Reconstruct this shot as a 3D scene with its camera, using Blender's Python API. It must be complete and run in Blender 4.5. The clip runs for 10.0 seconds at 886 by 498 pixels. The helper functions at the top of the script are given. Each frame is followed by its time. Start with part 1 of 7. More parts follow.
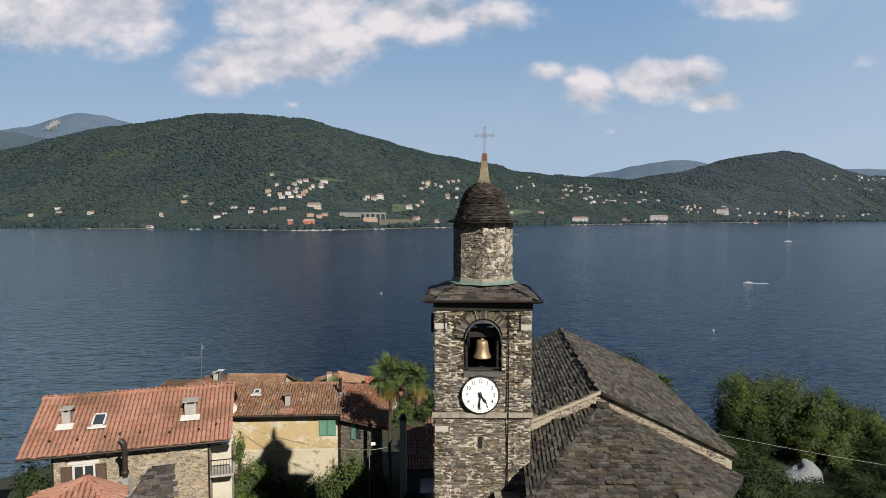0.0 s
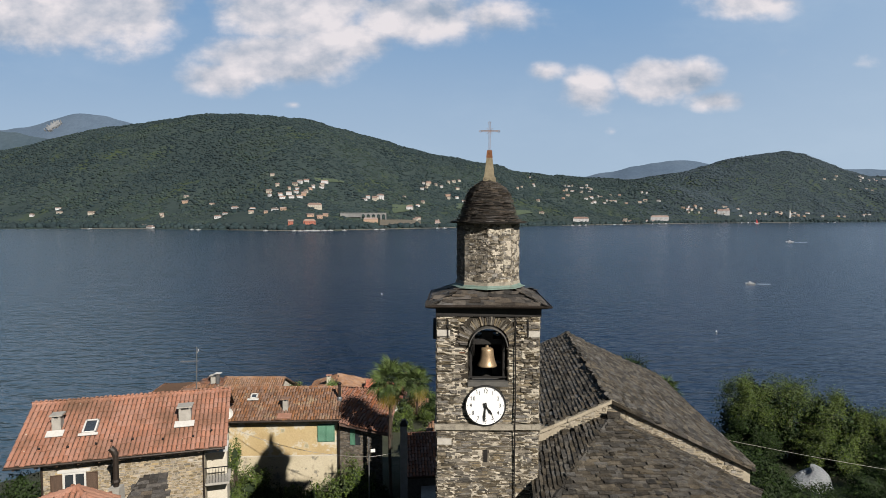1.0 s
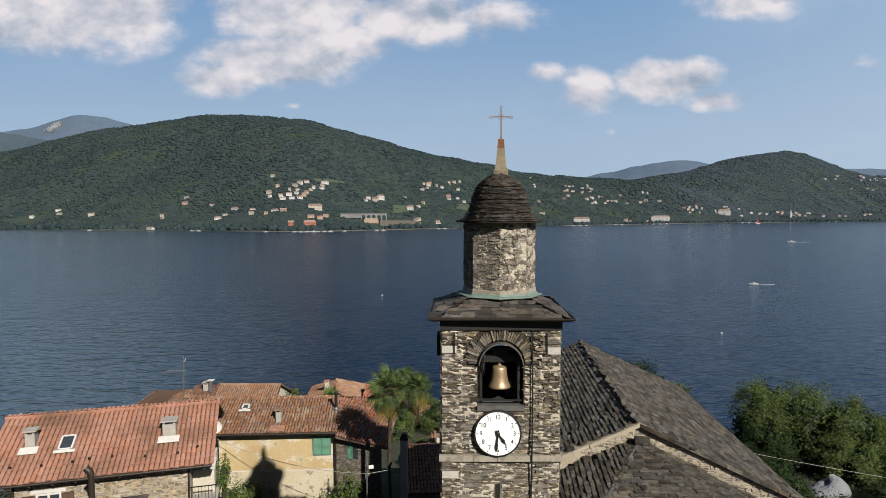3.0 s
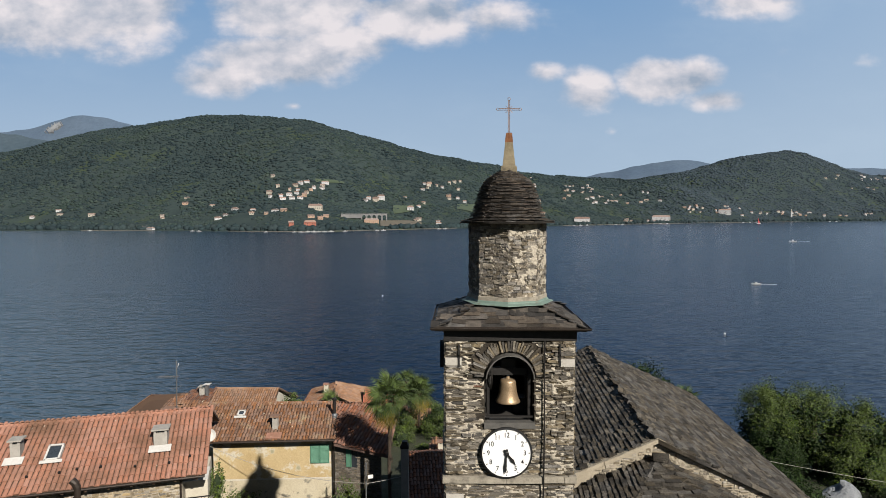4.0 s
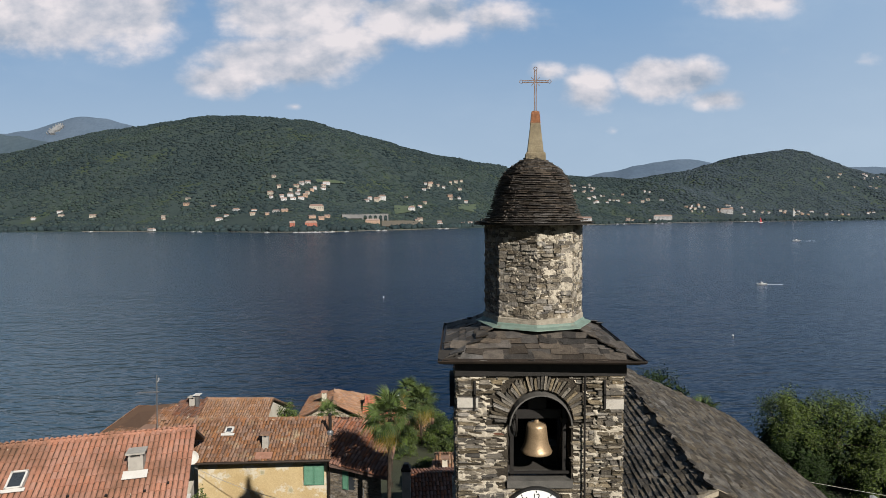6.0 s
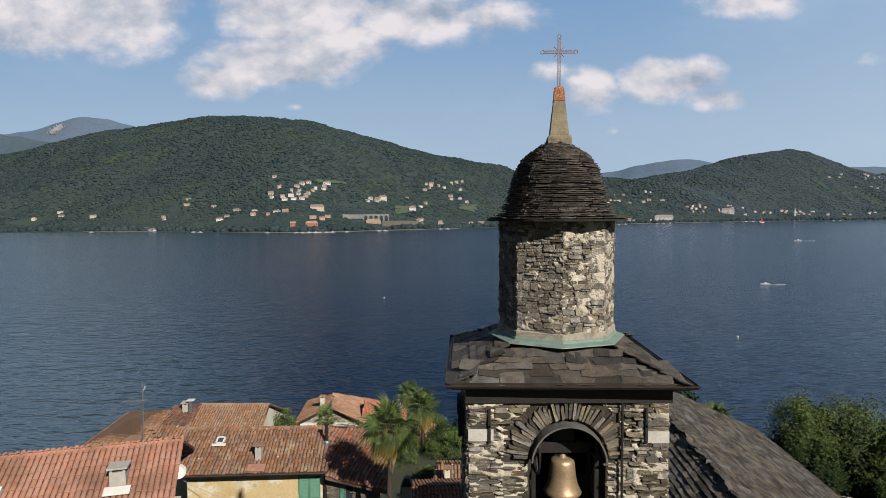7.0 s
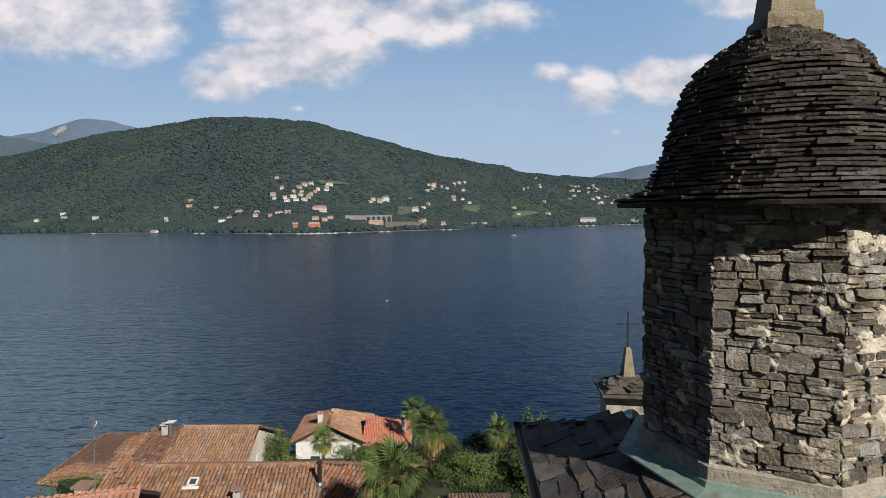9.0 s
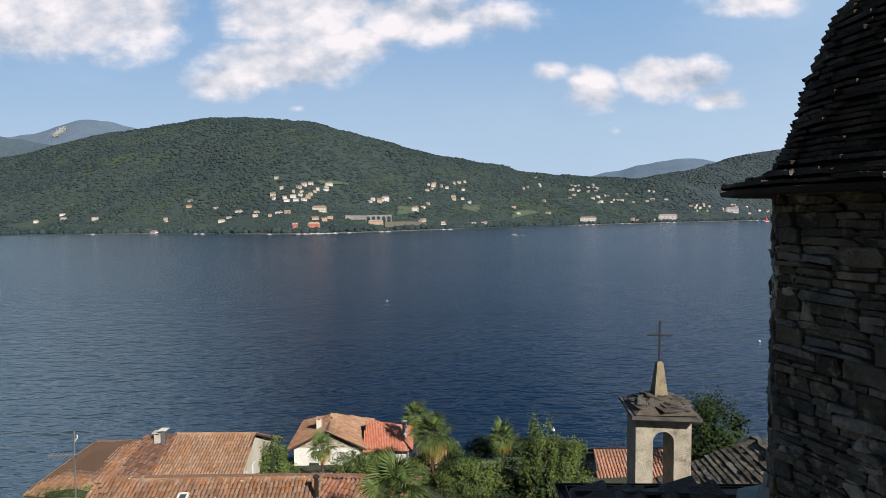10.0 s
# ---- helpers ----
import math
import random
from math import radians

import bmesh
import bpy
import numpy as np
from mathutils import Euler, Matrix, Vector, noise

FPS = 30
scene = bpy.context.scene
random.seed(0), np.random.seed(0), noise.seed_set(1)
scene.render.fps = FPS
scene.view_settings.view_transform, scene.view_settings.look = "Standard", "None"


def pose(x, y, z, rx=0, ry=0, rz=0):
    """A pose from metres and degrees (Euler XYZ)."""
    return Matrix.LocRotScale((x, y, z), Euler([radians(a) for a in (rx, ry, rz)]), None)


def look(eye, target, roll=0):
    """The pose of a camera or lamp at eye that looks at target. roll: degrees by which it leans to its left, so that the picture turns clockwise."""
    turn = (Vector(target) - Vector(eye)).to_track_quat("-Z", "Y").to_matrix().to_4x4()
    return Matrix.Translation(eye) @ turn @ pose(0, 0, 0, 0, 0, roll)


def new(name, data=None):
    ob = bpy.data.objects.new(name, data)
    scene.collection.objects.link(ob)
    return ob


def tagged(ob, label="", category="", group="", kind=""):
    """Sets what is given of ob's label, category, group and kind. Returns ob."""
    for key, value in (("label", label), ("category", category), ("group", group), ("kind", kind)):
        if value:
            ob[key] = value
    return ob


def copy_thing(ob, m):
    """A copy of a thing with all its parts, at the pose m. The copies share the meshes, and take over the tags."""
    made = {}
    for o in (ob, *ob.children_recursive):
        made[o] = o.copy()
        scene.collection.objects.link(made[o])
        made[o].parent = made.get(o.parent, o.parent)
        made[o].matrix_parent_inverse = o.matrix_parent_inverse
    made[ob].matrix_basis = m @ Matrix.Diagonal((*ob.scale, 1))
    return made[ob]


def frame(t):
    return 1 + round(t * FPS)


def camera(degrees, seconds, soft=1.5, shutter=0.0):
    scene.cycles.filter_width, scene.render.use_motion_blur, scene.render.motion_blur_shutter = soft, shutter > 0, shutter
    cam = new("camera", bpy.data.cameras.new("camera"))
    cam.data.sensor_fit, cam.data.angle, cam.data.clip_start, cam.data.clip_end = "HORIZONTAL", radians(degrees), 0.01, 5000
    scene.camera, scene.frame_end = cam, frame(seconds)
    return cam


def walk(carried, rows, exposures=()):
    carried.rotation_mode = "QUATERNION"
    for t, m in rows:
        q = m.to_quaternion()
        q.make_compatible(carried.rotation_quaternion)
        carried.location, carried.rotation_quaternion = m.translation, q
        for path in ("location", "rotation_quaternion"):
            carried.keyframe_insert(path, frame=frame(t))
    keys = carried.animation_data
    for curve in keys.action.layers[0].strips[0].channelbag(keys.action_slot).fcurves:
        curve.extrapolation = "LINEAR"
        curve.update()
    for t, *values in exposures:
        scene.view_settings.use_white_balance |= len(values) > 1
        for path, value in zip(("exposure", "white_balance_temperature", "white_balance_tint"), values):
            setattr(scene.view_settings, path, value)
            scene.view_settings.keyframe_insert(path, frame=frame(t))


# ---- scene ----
cam = camera(73.3, 10.0, soft=0.6)
PATH = [
    (0, (-1.187, -18.852, 30.352), (-1.187, -16.856, 30.233), 0.1),
    (0.5, (-1.231, -18.404, 30.347), (-1.232, -16.408, 30.229), 0.1),
    (1, (-1.252, -17.866, 30.345), (-1.254, -15.87, 30.227), 0.1),
    (1.5, (-1.266, -17.342, 30.306), (-1.268, -15.345, 30.189), 0.0),
    (2, (-1.31, -16.825, 30.282), (-1.312, -14.829, 30.165), 0.0),
    (2.5, (-1.342, -16.216, 30.28), (-1.345, -14.219, 30.164), -0.0),
    (4, (-1.446, -14.452, 30.284), (-1.451, -12.455, 30.168), -0.1),
    (4.5, (-1.492, -13.791, 30.316), (-1.498, -11.794, 30.201), -0.1),
    (5, (-1.532, -13.037, 30.302), (-1.537, -11.04, 30.187), -0.1),
    (5.5, (-1.57, -12.334, 30.301), (-1.577, -10.338, 30.185), -0.2),
    (7, (-1.727, -9.791, 30.181), (-1.739, -7.795, 30.066), -0.3),
    (7.5, (-1.796, -8.933, 30.174), (-1.81, -6.937, 30.059), -0.3),
    (8, (-1.903, -7.848, 30.13), (-1.921, -5.852, 30.015), -0.3),
    (8.5, (-2.085, -6.424, 30.054), (-2.104, -4.427, 29.939), -0.4),
    (9, (-2.338, -4.44, 30.021), (-2.359, -2.443, 29.909), -0.4),
    (9.5, (-2.408, -3.502, 30.022), (-2.43, -1.505, 29.909), -0.5),
    (10, (-2.498, -2.904, 29.989), (-2.519, -0.907, 29.876), -0.6),
]
walk(cam, [(t, look(eye, target, roll)) for t, eye, target, roll in PATH], [(0.0, 1.72), (8.0, 1.72), (9.0, 1.80), (9.5, 1.92), (10.0, 1.98)])

STOPS, SKY_GAIN, WAVE, ALBEDO = 1.72, 0.0120, 0.75, 0.45

# ---- light ----
SUN = Vector((12.85, -20.8, 16.6)).normalized()
sun_data = bpy.data.lights.new("sun", "SUN")
sun_data.energy, sun_data.angle, sun_data.color = 3.35, radians(0.6), (1.0, 0.94, 0.855)
sun_ob = new("sun", sun_data)
sun_ob.matrix_world = look(SUN * 60, (0, 0, 0))

scene.view_settings.exposure = STOPS
world = bpy.data.worlds.new("world")
scene.world = world
world.use_nodes = True
wt = world.node_tree
wt.nodes.clear()


def wn(kind, **props):
    n = wt.nodes.new(kind)
    for k, v in props.items():
        setattr(n, k, v)
    return n


def wmath(op, a, b=None, c=None, clamp=False):
    n = wn("ShaderNodeMath", operation=op, use_clamp=clamp)
    for i, v in enumerate((a, b, c)):
        if v is None:
            continue
        if isinstance(v, (int, float)):
            n.inputs[i].default_value = v
        else:
            wt.links.new(v, n.inputs[i])
    return n.outputs[0]


sky = wn("ShaderNodeTexSky", sky_type="NISHITA", sun_disc=False)
sky.sun_elevation = math.asin(SUN.z)
sky.sun_rotation = math.atan2(SUN.x, SUN.y)
sky.altitude, sky.air_density, sky.dust_density, sky.ozone_density = 300, 1.0, 0.5, 1.2
coord = wn("ShaderNodeTexCoord")
sep = wn("ShaderNodeSeparateXYZ")
wt.links.new(coord.outputs["Generated"], sep.inputs[0])
ahead = wmath("MAXIMUM", wmath("ABSOLUTE", sep.outputs["Y"]), 0.25)
su = wmath("DIVIDE", sep.outputs["X"], ahead)
sv = wmath("DIVIDE", sep.outputs["Z"], ahead)
uv = wn("ShaderNodeCombineXYZ")
wt.links.new(su, uv.inputs[0])
wt.links.new(sv, uv.inputs[1])


def sky_noise(scale, detail, rough, offset=(0, 0, 0), stretch=1.5):
    mp = wn("ShaderNodeMapping")
    mp.inputs["Location"].default_value = offset
    mp.inputs["Scale"].default_value = (1, stretch, 1)
    wt.links.new(uv.outputs[0], mp.inputs[0])
    n = wn("ShaderNodeTexNoise")
    n.inputs["Scale"].default_value, n.inputs["Detail"].default_value, n.inputs["Roughness"].default_value = scale, detail, rough
    wt.links.new(mp.outputs[0], n.inputs["Vector"])
    return n.outputs["Fac"]


puff = sky_noise(8.5, 9, 0.56)
puff_low = sky_noise(8.5, 6, 0.5, (0.012, 0.055, 0))
bulk = sky_noise(3.4, 3, 0.5, (2, 7, 0), 1.3)
wisp = sky_noise(3.2, 6, 0.6, (4, 2, 0), 2.4)


def cloud(u, v, ru, rv, strength=1.0):
    """One soft heap of cloud in the direction (u, 1, v)."""
    a = wmath("DIVIDE", wmath("SUBTRACT", su, u), ru)
    b = wmath("DIVIDE", wmath("SUBTRACT", sv, v), rv)
    d = wmath("SQRT", wmath("ADD", wmath("MULTIPLY", a, a), wmath("MULTIPLY", b, b)))
    return wmath("MULTIPLY", wmath("SUBTRACT", 1.0, d, clamp=True), strength)


heap = None
for c in ((-0.66, 0.350, 0.34, 0.125, 2.0), (-0.50, 0.345, 0.16, 0.10, 1.5), (-0.24, 0.345, 0.22, 0.10, 2.0), (-0.06, 0.325, 0.20, 0.075, 1.7), (0.07, 0.325, 0.13, 0.06, 1.2),
          (-0.27, 0.255, 0.20, 0.065, 1.9), (-0.37, 0.225, 0.11, 0.05, 1.5), (-0.17, 0.285, 0.16, 0.07, 1.6), (0.243, 0.205, 0.07, 0.055, 1.6), (0.345, 0.222, 0.095, 0.050, 1.9),
          (0.41, 0.225, 0.08, 0.045, 1.3), (0.455, 0.188, 0.075, 0.028, 1.4), (0.50, 0.350, 0.13, 0.045, 1.3), (0.17, 0.232, 0.05, 0.026, 0.9),
          (-0.72, 0.272, 0.24, 0.04, 0.8), (0.70, 0.25, 0.22, 0.05, 0.5), (0.0, 0.205, 0.05, 0.018, 0.5), (-0.25, 0.18, 0.03, 0.012, 0.9), (0.33, 0.298, 0.05, 0.03, 0.6), (0.28, 0.137, 0.025, 0.012, 0.5)):
    one = cloud(*c)
    heap = one if heap is None else wmath("MAXIMUM", heap, one)
heap = wmath("MULTIPLY", heap, wmath("GREATER_THAN", sep.outputs["Y"], 0.0))
dens = wmath("ADD", heap, wmath("ADD", wmath("MULTIPLY", wmath("SUBTRACT", puff, 0.52), 2.1), wmath("MULTIPLY", wmath("SUBTRACT", bulk, 0.5), 1.2)))
mask = wn("ShaderNodeMapRange", interpolation_type="SMOOTHSTEP")
mask.inputs["From Min"].default_value, mask.inputs["From Max"].default_value = 0.22, 1.05
wt.links.new(dens, mask.inputs["Value"])
gate = wmath("MULTIPLY", mask.outputs[0], wmath("MULTIPLY", heap, 4.0, clamp=True))
lit = wmath("ADD", 0.60, wmath("MULTIPLY", wmath("SUBTRACT", puff, puff_low), 3.2), clamp=True)
haze_band = wn("ShaderNodeMapRange", interpolation_type="SMOOTHSTEP")
haze_band.inputs["From Min"].default_value, haze_band.inputs["From Max"].default_value = 0.45, 0.75
wt.links.new(wisp, haze_band.inputs["Value"])
shade = wn("ShaderNodeMix", data_type="RGBA")
shade.inputs["A"].default_value, shade.inputs["B"].default_value = (0.100, 0.120, 0.150, 1), (0.258, 0.240, 0.244, 1)
wt.links.new(lit, shade.inputs["Factor"])
gain = wn("ShaderNodeMix", data_type="RGBA", blend_type="MULTIPLY")
gain.inputs["Factor"].default_value = 1.0
gain.inputs["B"].default_value = (SKY_GAIN * 0.92, SKY_GAIN * 0.97, SKY_GAIN * 1.06, 1)
wt.links.new(sky.outputs[0], gain.inputs["A"])
veil = wn("ShaderNodeMix", data_type="RGBA")
tall = wn("ShaderNodeMapRange", interpolation_type="SMOOTHSTEP")
tall.inputs["From Min"].default_value, tall.inputs["From Max"].default_value = 0.06, 0.42
hue = wn("ShaderNodeMix", data_type="RGBA")
hue.inputs["A"].default_value, hue.inputs["B"].default_value = (0.114, 0.153, 0.202, 1), (0.062, 0.112, 0.186, 1)
wt.links.new(sv, tall.inputs["Value"])
wt.links.new(tall.outputs[0], hue.inputs["Factor"])
pale = wn("ShaderNodeMix", data_type="RGBA")
pale.inputs["B"].default_value = (0.146, 0.184, 0.229, 1)
wt.links.new(hue.outputs["Result"], pale.inputs["A"])
wt.links.new(pale.outputs["Result"], veil.inputs["B"])
side = wn("ShaderNodeMapRange", interpolation_type="SMOOTHSTEP")
side.inputs["From Min"].default_value, side.inputs["From Max"].default_value = 0.15, 0.95
wt.links.new(su, side.inputs["Value"])
low = wn("ShaderNodeMapRange", interpolation_type="SMOOTHSTEP")
low.inputs["From Min"].default_value, low.inputs["From Max"].default_value = 0.30, 0.02
wt.links.new(sv, low.inputs["Value"])
thin = wmath("ADD", wmath("MULTIPLY", haze_band.outputs[0], 0.18), wmath("MULTIPLY", side.outputs[0], 0.60))
thin = wmath("ADD", thin, wmath("MULTIPLY", low.outputs[0], 0.25), clamp=True)
wt.links.new(thin, pale.inputs["Factor"])
front = wn("ShaderNodeMapRange", interpolation_type="SMOOTHSTEP")
front.inputs["From Min"].default_value, front.inputs["From Max"].default_value = 0.0, 0.35
wt.links.new(sep.outputs["Y"], front.inputs["Value"])
wt.links.new(wmath("MULTIPLY", front.outputs[0], 0.9), veil.inputs["Factor"])
wt.links.new(gain.outputs["Result"], veil.inputs["A"])
full = wn("ShaderNodeMix", data_type="RGBA")
wt.links.new(wmath("MULTIPLY", gate, 0.92), full.inputs["Factor"])
wt.links.new(veil.outputs["Result"], full.inputs["A"])
wt.links.new(shade.outputs["Result"], full.inputs["B"])
back = wn("ShaderNodeBackground")
back.inputs["Strength"].default_value = 1.0
wt.links.new(full.outputs["Result"], back.inputs["Color"])
wout = wn("ShaderNodeOutputWorld")
wt.links.new(back.outputs[0], wout.inputs[0])


# ---- materials ----
def surf(name, dark, light, scale=3.0, rough=0.85, bump=0.3, fine=40.0, rnd="", spread=0.35, stain=None, metal=0.0, stretch=(1, 1, 1), dist=0.02, spec=0.3, speck=None):
    """A weathered surface: two tones broken up at two scales, a spread from piece to piece, a stain with its own shape, fine relief."""
    m = bpy.data.materials.new(name)
    m.use_nodes = True
    dark, light = tuple(v * ALBEDO for v in dark), tuple(v * ALBEDO for v in light)
    if stain:
        stain = (tuple(v * ALBEDO for v in stain[0]), *stain[1:])
    t = m.node_tree
    b = t.nodes["Principled BSDF"]
    geo = t.nodes.new("ShaderNodeNewGeometry")
    mp = t.nodes.new("ShaderNodeMapping")
    mp.inputs["Scale"].default_value = stretch
    t.links.new(geo.outputs["Position"], mp.inputs[0])

    def noise_at(s, det=5.0, ro=0.6):
        n = t.nodes.new("ShaderNodeTexNoise")
        n.inputs["Scale"].default_value, n.inputs["Detail"].default_value, n.inputs["Roughness"].default_value = s, det, ro
        t.links.new(mp.outputs[0], n.inputs["Vector"])
        return n.outputs["Fac"]

    def rng(v, lo, hi):
        r = t.nodes.new("ShaderNodeMapRange")
        r.inputs["From Min"].default_value, r.inputs["From Max"].default_value = lo, hi
        t.links.new(v, r.inputs["Value"])
        return r.outputs[0]

    def mix(f, a, c, mode="MIX"):
        x = t.nodes.new("ShaderNodeMix")
        x.data_type, x.blend_type = "RGBA", mode
        for key, v in (("Factor", f), ("A", a), ("B", c)):
            if isinstance(v, tuple):
                x.inputs[key].default_value = (*v, 1)
            elif isinstance(v, float):
                x.inputs[key].default_value = v
            else:
                t.links.new(v, x.inputs[key])
        return x.outputs["Result"]

    col = mix(rng(noise_at(scale), 0.3, 0.7), dark, light)
    grain = rng(noise_at(fine, 4.0, 0.7), 0.25, 0.75)
    col = mix(0.35, col, mix(grain, tuple(v * 0.55 for v in dark), tuple(min(1, v * 1.25) for v in light)))
    if rnd:
        src = t.nodes.new("ShaderNodeObjectInfo").outputs["Random"] if rnd == "object" else geo.outputs["Random Per Island"]
        hsv = t.nodes.new("ShaderNodeHueSaturation")
        v = t.nodes.new("ShaderNodeMapRange")
        v.inputs["To Min"].default_value, v.inputs["To Max"].default_value = 1 - spread, 1 + spread
        t.links.new(src, v.inputs["Value"])
        t.links.new(v.outputs[0], hsv.inputs["Value"])
        w = t.nodes.new("ShaderNodeTexWhiteNoise")
        w.noise_dimensions = "1D"
        t.links.new(src, w.inputs["W"])
        s = t.nodes.new("ShaderNodeMapRange")
        s.inputs["To Min"].default_value, s.inputs["To Max"].default_value = 1 - spread, 1 + spread * 0.7
        t.links.new(w.outputs["Value"], s.inputs["Value"])
        t.links.new(s.outputs[0], hsv.inputs["Saturation"])
        t.links.new(col, hsv.inputs["Color"])
        col = hsv.outputs[0]
    if stain:
        colour, sc, lo, hi = stain
        col = mix(rng(noise_at(sc, 7.0, 0.65), lo, hi), col, colour)
    if speck:
        colour, sc, lo, hi = speck
        col = mix(rng(noise_at(sc, 2.0, 0.5), lo, hi), col, tuple(v * ALBEDO for v in colour))
    t.links.new(col, b.inputs["Base Color"])
    b.inputs["Roughness"].default_value, b.inputs["Metallic"].default_value = rough, metal
    b.inputs["Specular IOR Level"].default_value = spec
    if bump:
        bp = t.nodes.new("ShaderNodeBump")
        bp.inputs["Strength"].default_value, bp.inputs["Distance"].default_value = bump, dist
        t.links.new(grain, bp.inputs["Height"])
        t.links.new(bp.outputs[0], b.inputs["Normal"])
    return m


STONE = surf("schist", (0.070, 0.061, 0.048), (0.30, 0.255, 0.19), 5, 0.9, 0.8, 40, "island", 0.55, ((0.50, 0.44, 0.34), 8.0, 0.62, 0.74), spec=0.12)
STONE_OB = surf("schist_piece", (0.070, 0.061, 0.048), (0.30, 0.255, 0.19), 5, 0.9, 0.8, 40, "object", 0.55, ((0.50, 0.44, 0.34), 8.0, 0.62, 0.74), spec=0.12)
DRUM_STONE = surf("limewashed_schist", (0.075, 0.067, 0.055), (0.39, 0.34, 0.27), 6, 0.9, 0.8, 40, "island", 0.5, ((0.62, 0.56, 0.45), 9.0, 0.56, 0.70), spec=0.12)
DRUM_STONE_OB = surf("limewashed_schist_piece", (0.075, 0.067, 0.055), (0.39, 0.34, 0.27), 6, 0.9, 0.8, 40, "object", 0.5, ((0.62, 0.56, 0.45), 9.0, 0.56, 0.70), spec=0.12)
RED_STONE = surf("red_brick_stone", (0.16, 0.075, 0.05), (0.29, 0.145, 0.095), 8, 0.9, 0.6, 40, spec=0.12)
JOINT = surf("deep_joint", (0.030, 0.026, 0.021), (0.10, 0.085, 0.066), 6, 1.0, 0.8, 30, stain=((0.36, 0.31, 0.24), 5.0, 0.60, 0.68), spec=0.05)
POINTING = surf("crumbling_pointing", (0.06, 0.052, 0.042), (0.34, 0.30, 0.235), 7, 1.0, 0.8, 30, stain=((0.46, 0.40, 0.31), 5.0, 0.56, 0.66), spec=0.05)
MORTAR = surf("lime_mortar", (0.46, 0.40, 0.31), (0.74, 0.67, 0.54), 6, 0.95, 0.9, 22, stain=((0.26, 0.22, 0.17), 4.0, 0.55, 0.68))
RENDER_BAND = surf("old_plaster_band", (0.27, 0.24, 0.19), (0.50, 0.45, 0.36), 4, 0.95, 0.5, 35, stain=((0.16, 0.14, 0.11), 5.0, 0.5, 0.7))
SLATE = surf("slate_slab", (0.028, 0.024, 0.021), (0.150, 0.127, 0.104), 6, 0.8, 0.8, 35, "island", 0.6, ((0.24, 0.21, 0.165), 9.0, 0.62, 0.76), spec=0.2)
SLATE_OB = surf("slate_piece", (0.028, 0.024, 0.021), (0.150, 0.127, 0.104), 6, 0.8, 0.8, 35, "object", 0.6, ((0.24, 0.21, 0.165), 9.0, 0.62, 0.76), spec=0.2)
CH_SLAB = surf("church_slab", (0.020, 0.018, 0.015), (0.180, 0.157, 0.126), 2.6, 0.9, 0.9, 22, "island", 0.55, ((0.26, 0.235, 0.19), 3.0, 0.58, 0.74), spec=0.12)
CH_SLAB_OB = surf("church_slab_piece", (0.020, 0.018, 0.015), (0.180, 0.157, 0.126), 2.6, 0.9, 0.9, 22, "object", 0.55, ((0.26, 0.235, 0.19), 3.0, 0.58, 0.74), spec=0.12)
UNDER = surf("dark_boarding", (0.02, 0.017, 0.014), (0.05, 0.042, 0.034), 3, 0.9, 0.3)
COPPER = surf("copper_gutter", (0.03, 0.024, 0.02), (0.07, 0.052, 0.04), 3, 0.5, 0.1, metal=0.4)
BRIGHT_COPPER = surf("worn_copper", (0.11, 0.046, 0.020), (0.25, 0.105, 0.046), 12, 0.45, 0.2, metal=0.7)
VERDIGRIS = surf("verdigris", (0.12, 0.18, 0.15), (0.23, 0.32, 0.27), 4, 0.7, 0.2, stain=((0.14, 0.13, 0.10), 5.0, 0.55, 0.7))
IRON = surf("black_iron", (0.012, 0.011, 0.010), (0.035, 0.031, 0.028), 8, 0.6, 0.2, metal=0.3)
LEAD = surf("lead_sheet", (0.06, 0.06, 0.055), (0.16, 0.15, 0.135), 4, 0.6, 0.2)
BRONZE = surf("bell_bronze", (0.36, 0.25, 0.14), (0.58, 0.42, 0.26), 5, 0.45, 0.1, metal=0.6)
CROSS_METAL = surf("rusty_wrought_iron", (0.20, 0.12, 0.09), (0.42, 0.30, 0.25), 20, 0.6, 0.2, metal=0.3)
CLOCK_WHITE = surf("clock_enamel", (1.08, 1.07, 1.04), (1.2, 1.19, 1.17), 3, 0.4, 0.0)
CLOCK_BLACK = surf("clock_paint", (0.01, 0.01, 0.01), (0.02, 0.02, 0.02), 8, 0.5, 0.0)
SPIRE = surf("lichened_granite", (0.16, 0.13, 0.08), (0.38, 0.32, 0.21), 6, 0.9, 0.5, 50, stain=((0.06, 0.05, 0.04), 4.0, 0.55, 0.7))
COTTO = surf("terracotta_new", (0.38, 0.165, 0.105), (0.52, 0.26, 0.175), 0.8, 0.85, 0.3, 30, "island", 0.09, ((0.22, 0.115, 0.07), 0.35, 0.46, 0.66), speck=((0.62, 0.52, 0.40), 4.2, 0.735, 0.76))
COTTO_OLD = surf("terracotta_old", (0.19, 0.092, 0.052), (0.34, 0.178, 0.10), 0.8, 0.9, 0.4, 30, "island", 0.24, ((0.42, 0.33, 0.21), 1.1, 0.56, 0.74), speck=((0.66, 0.58, 0.42), 5.5, 0.70, 0.74))
COTTO_BROWN = surf("terracotta_brown", (0.19, 0.075, 0.045), (0.38, 0.17, 0.10), 0.9, 0.9, 0.4, 30, "island", 0.25, ((0.30, 0.20, 0.13), 1.3, 0.60, 0.75))
COTTO_PALE = surf("terracotta_pale", (0.25, 0.128, 0.075), (0.40, 0.235, 0.14), 0.8, 0.9, 0.4, 30, "island", 0.22, ((0.30, 0.15, 0.08), 0.9, 0.56, 0.72))
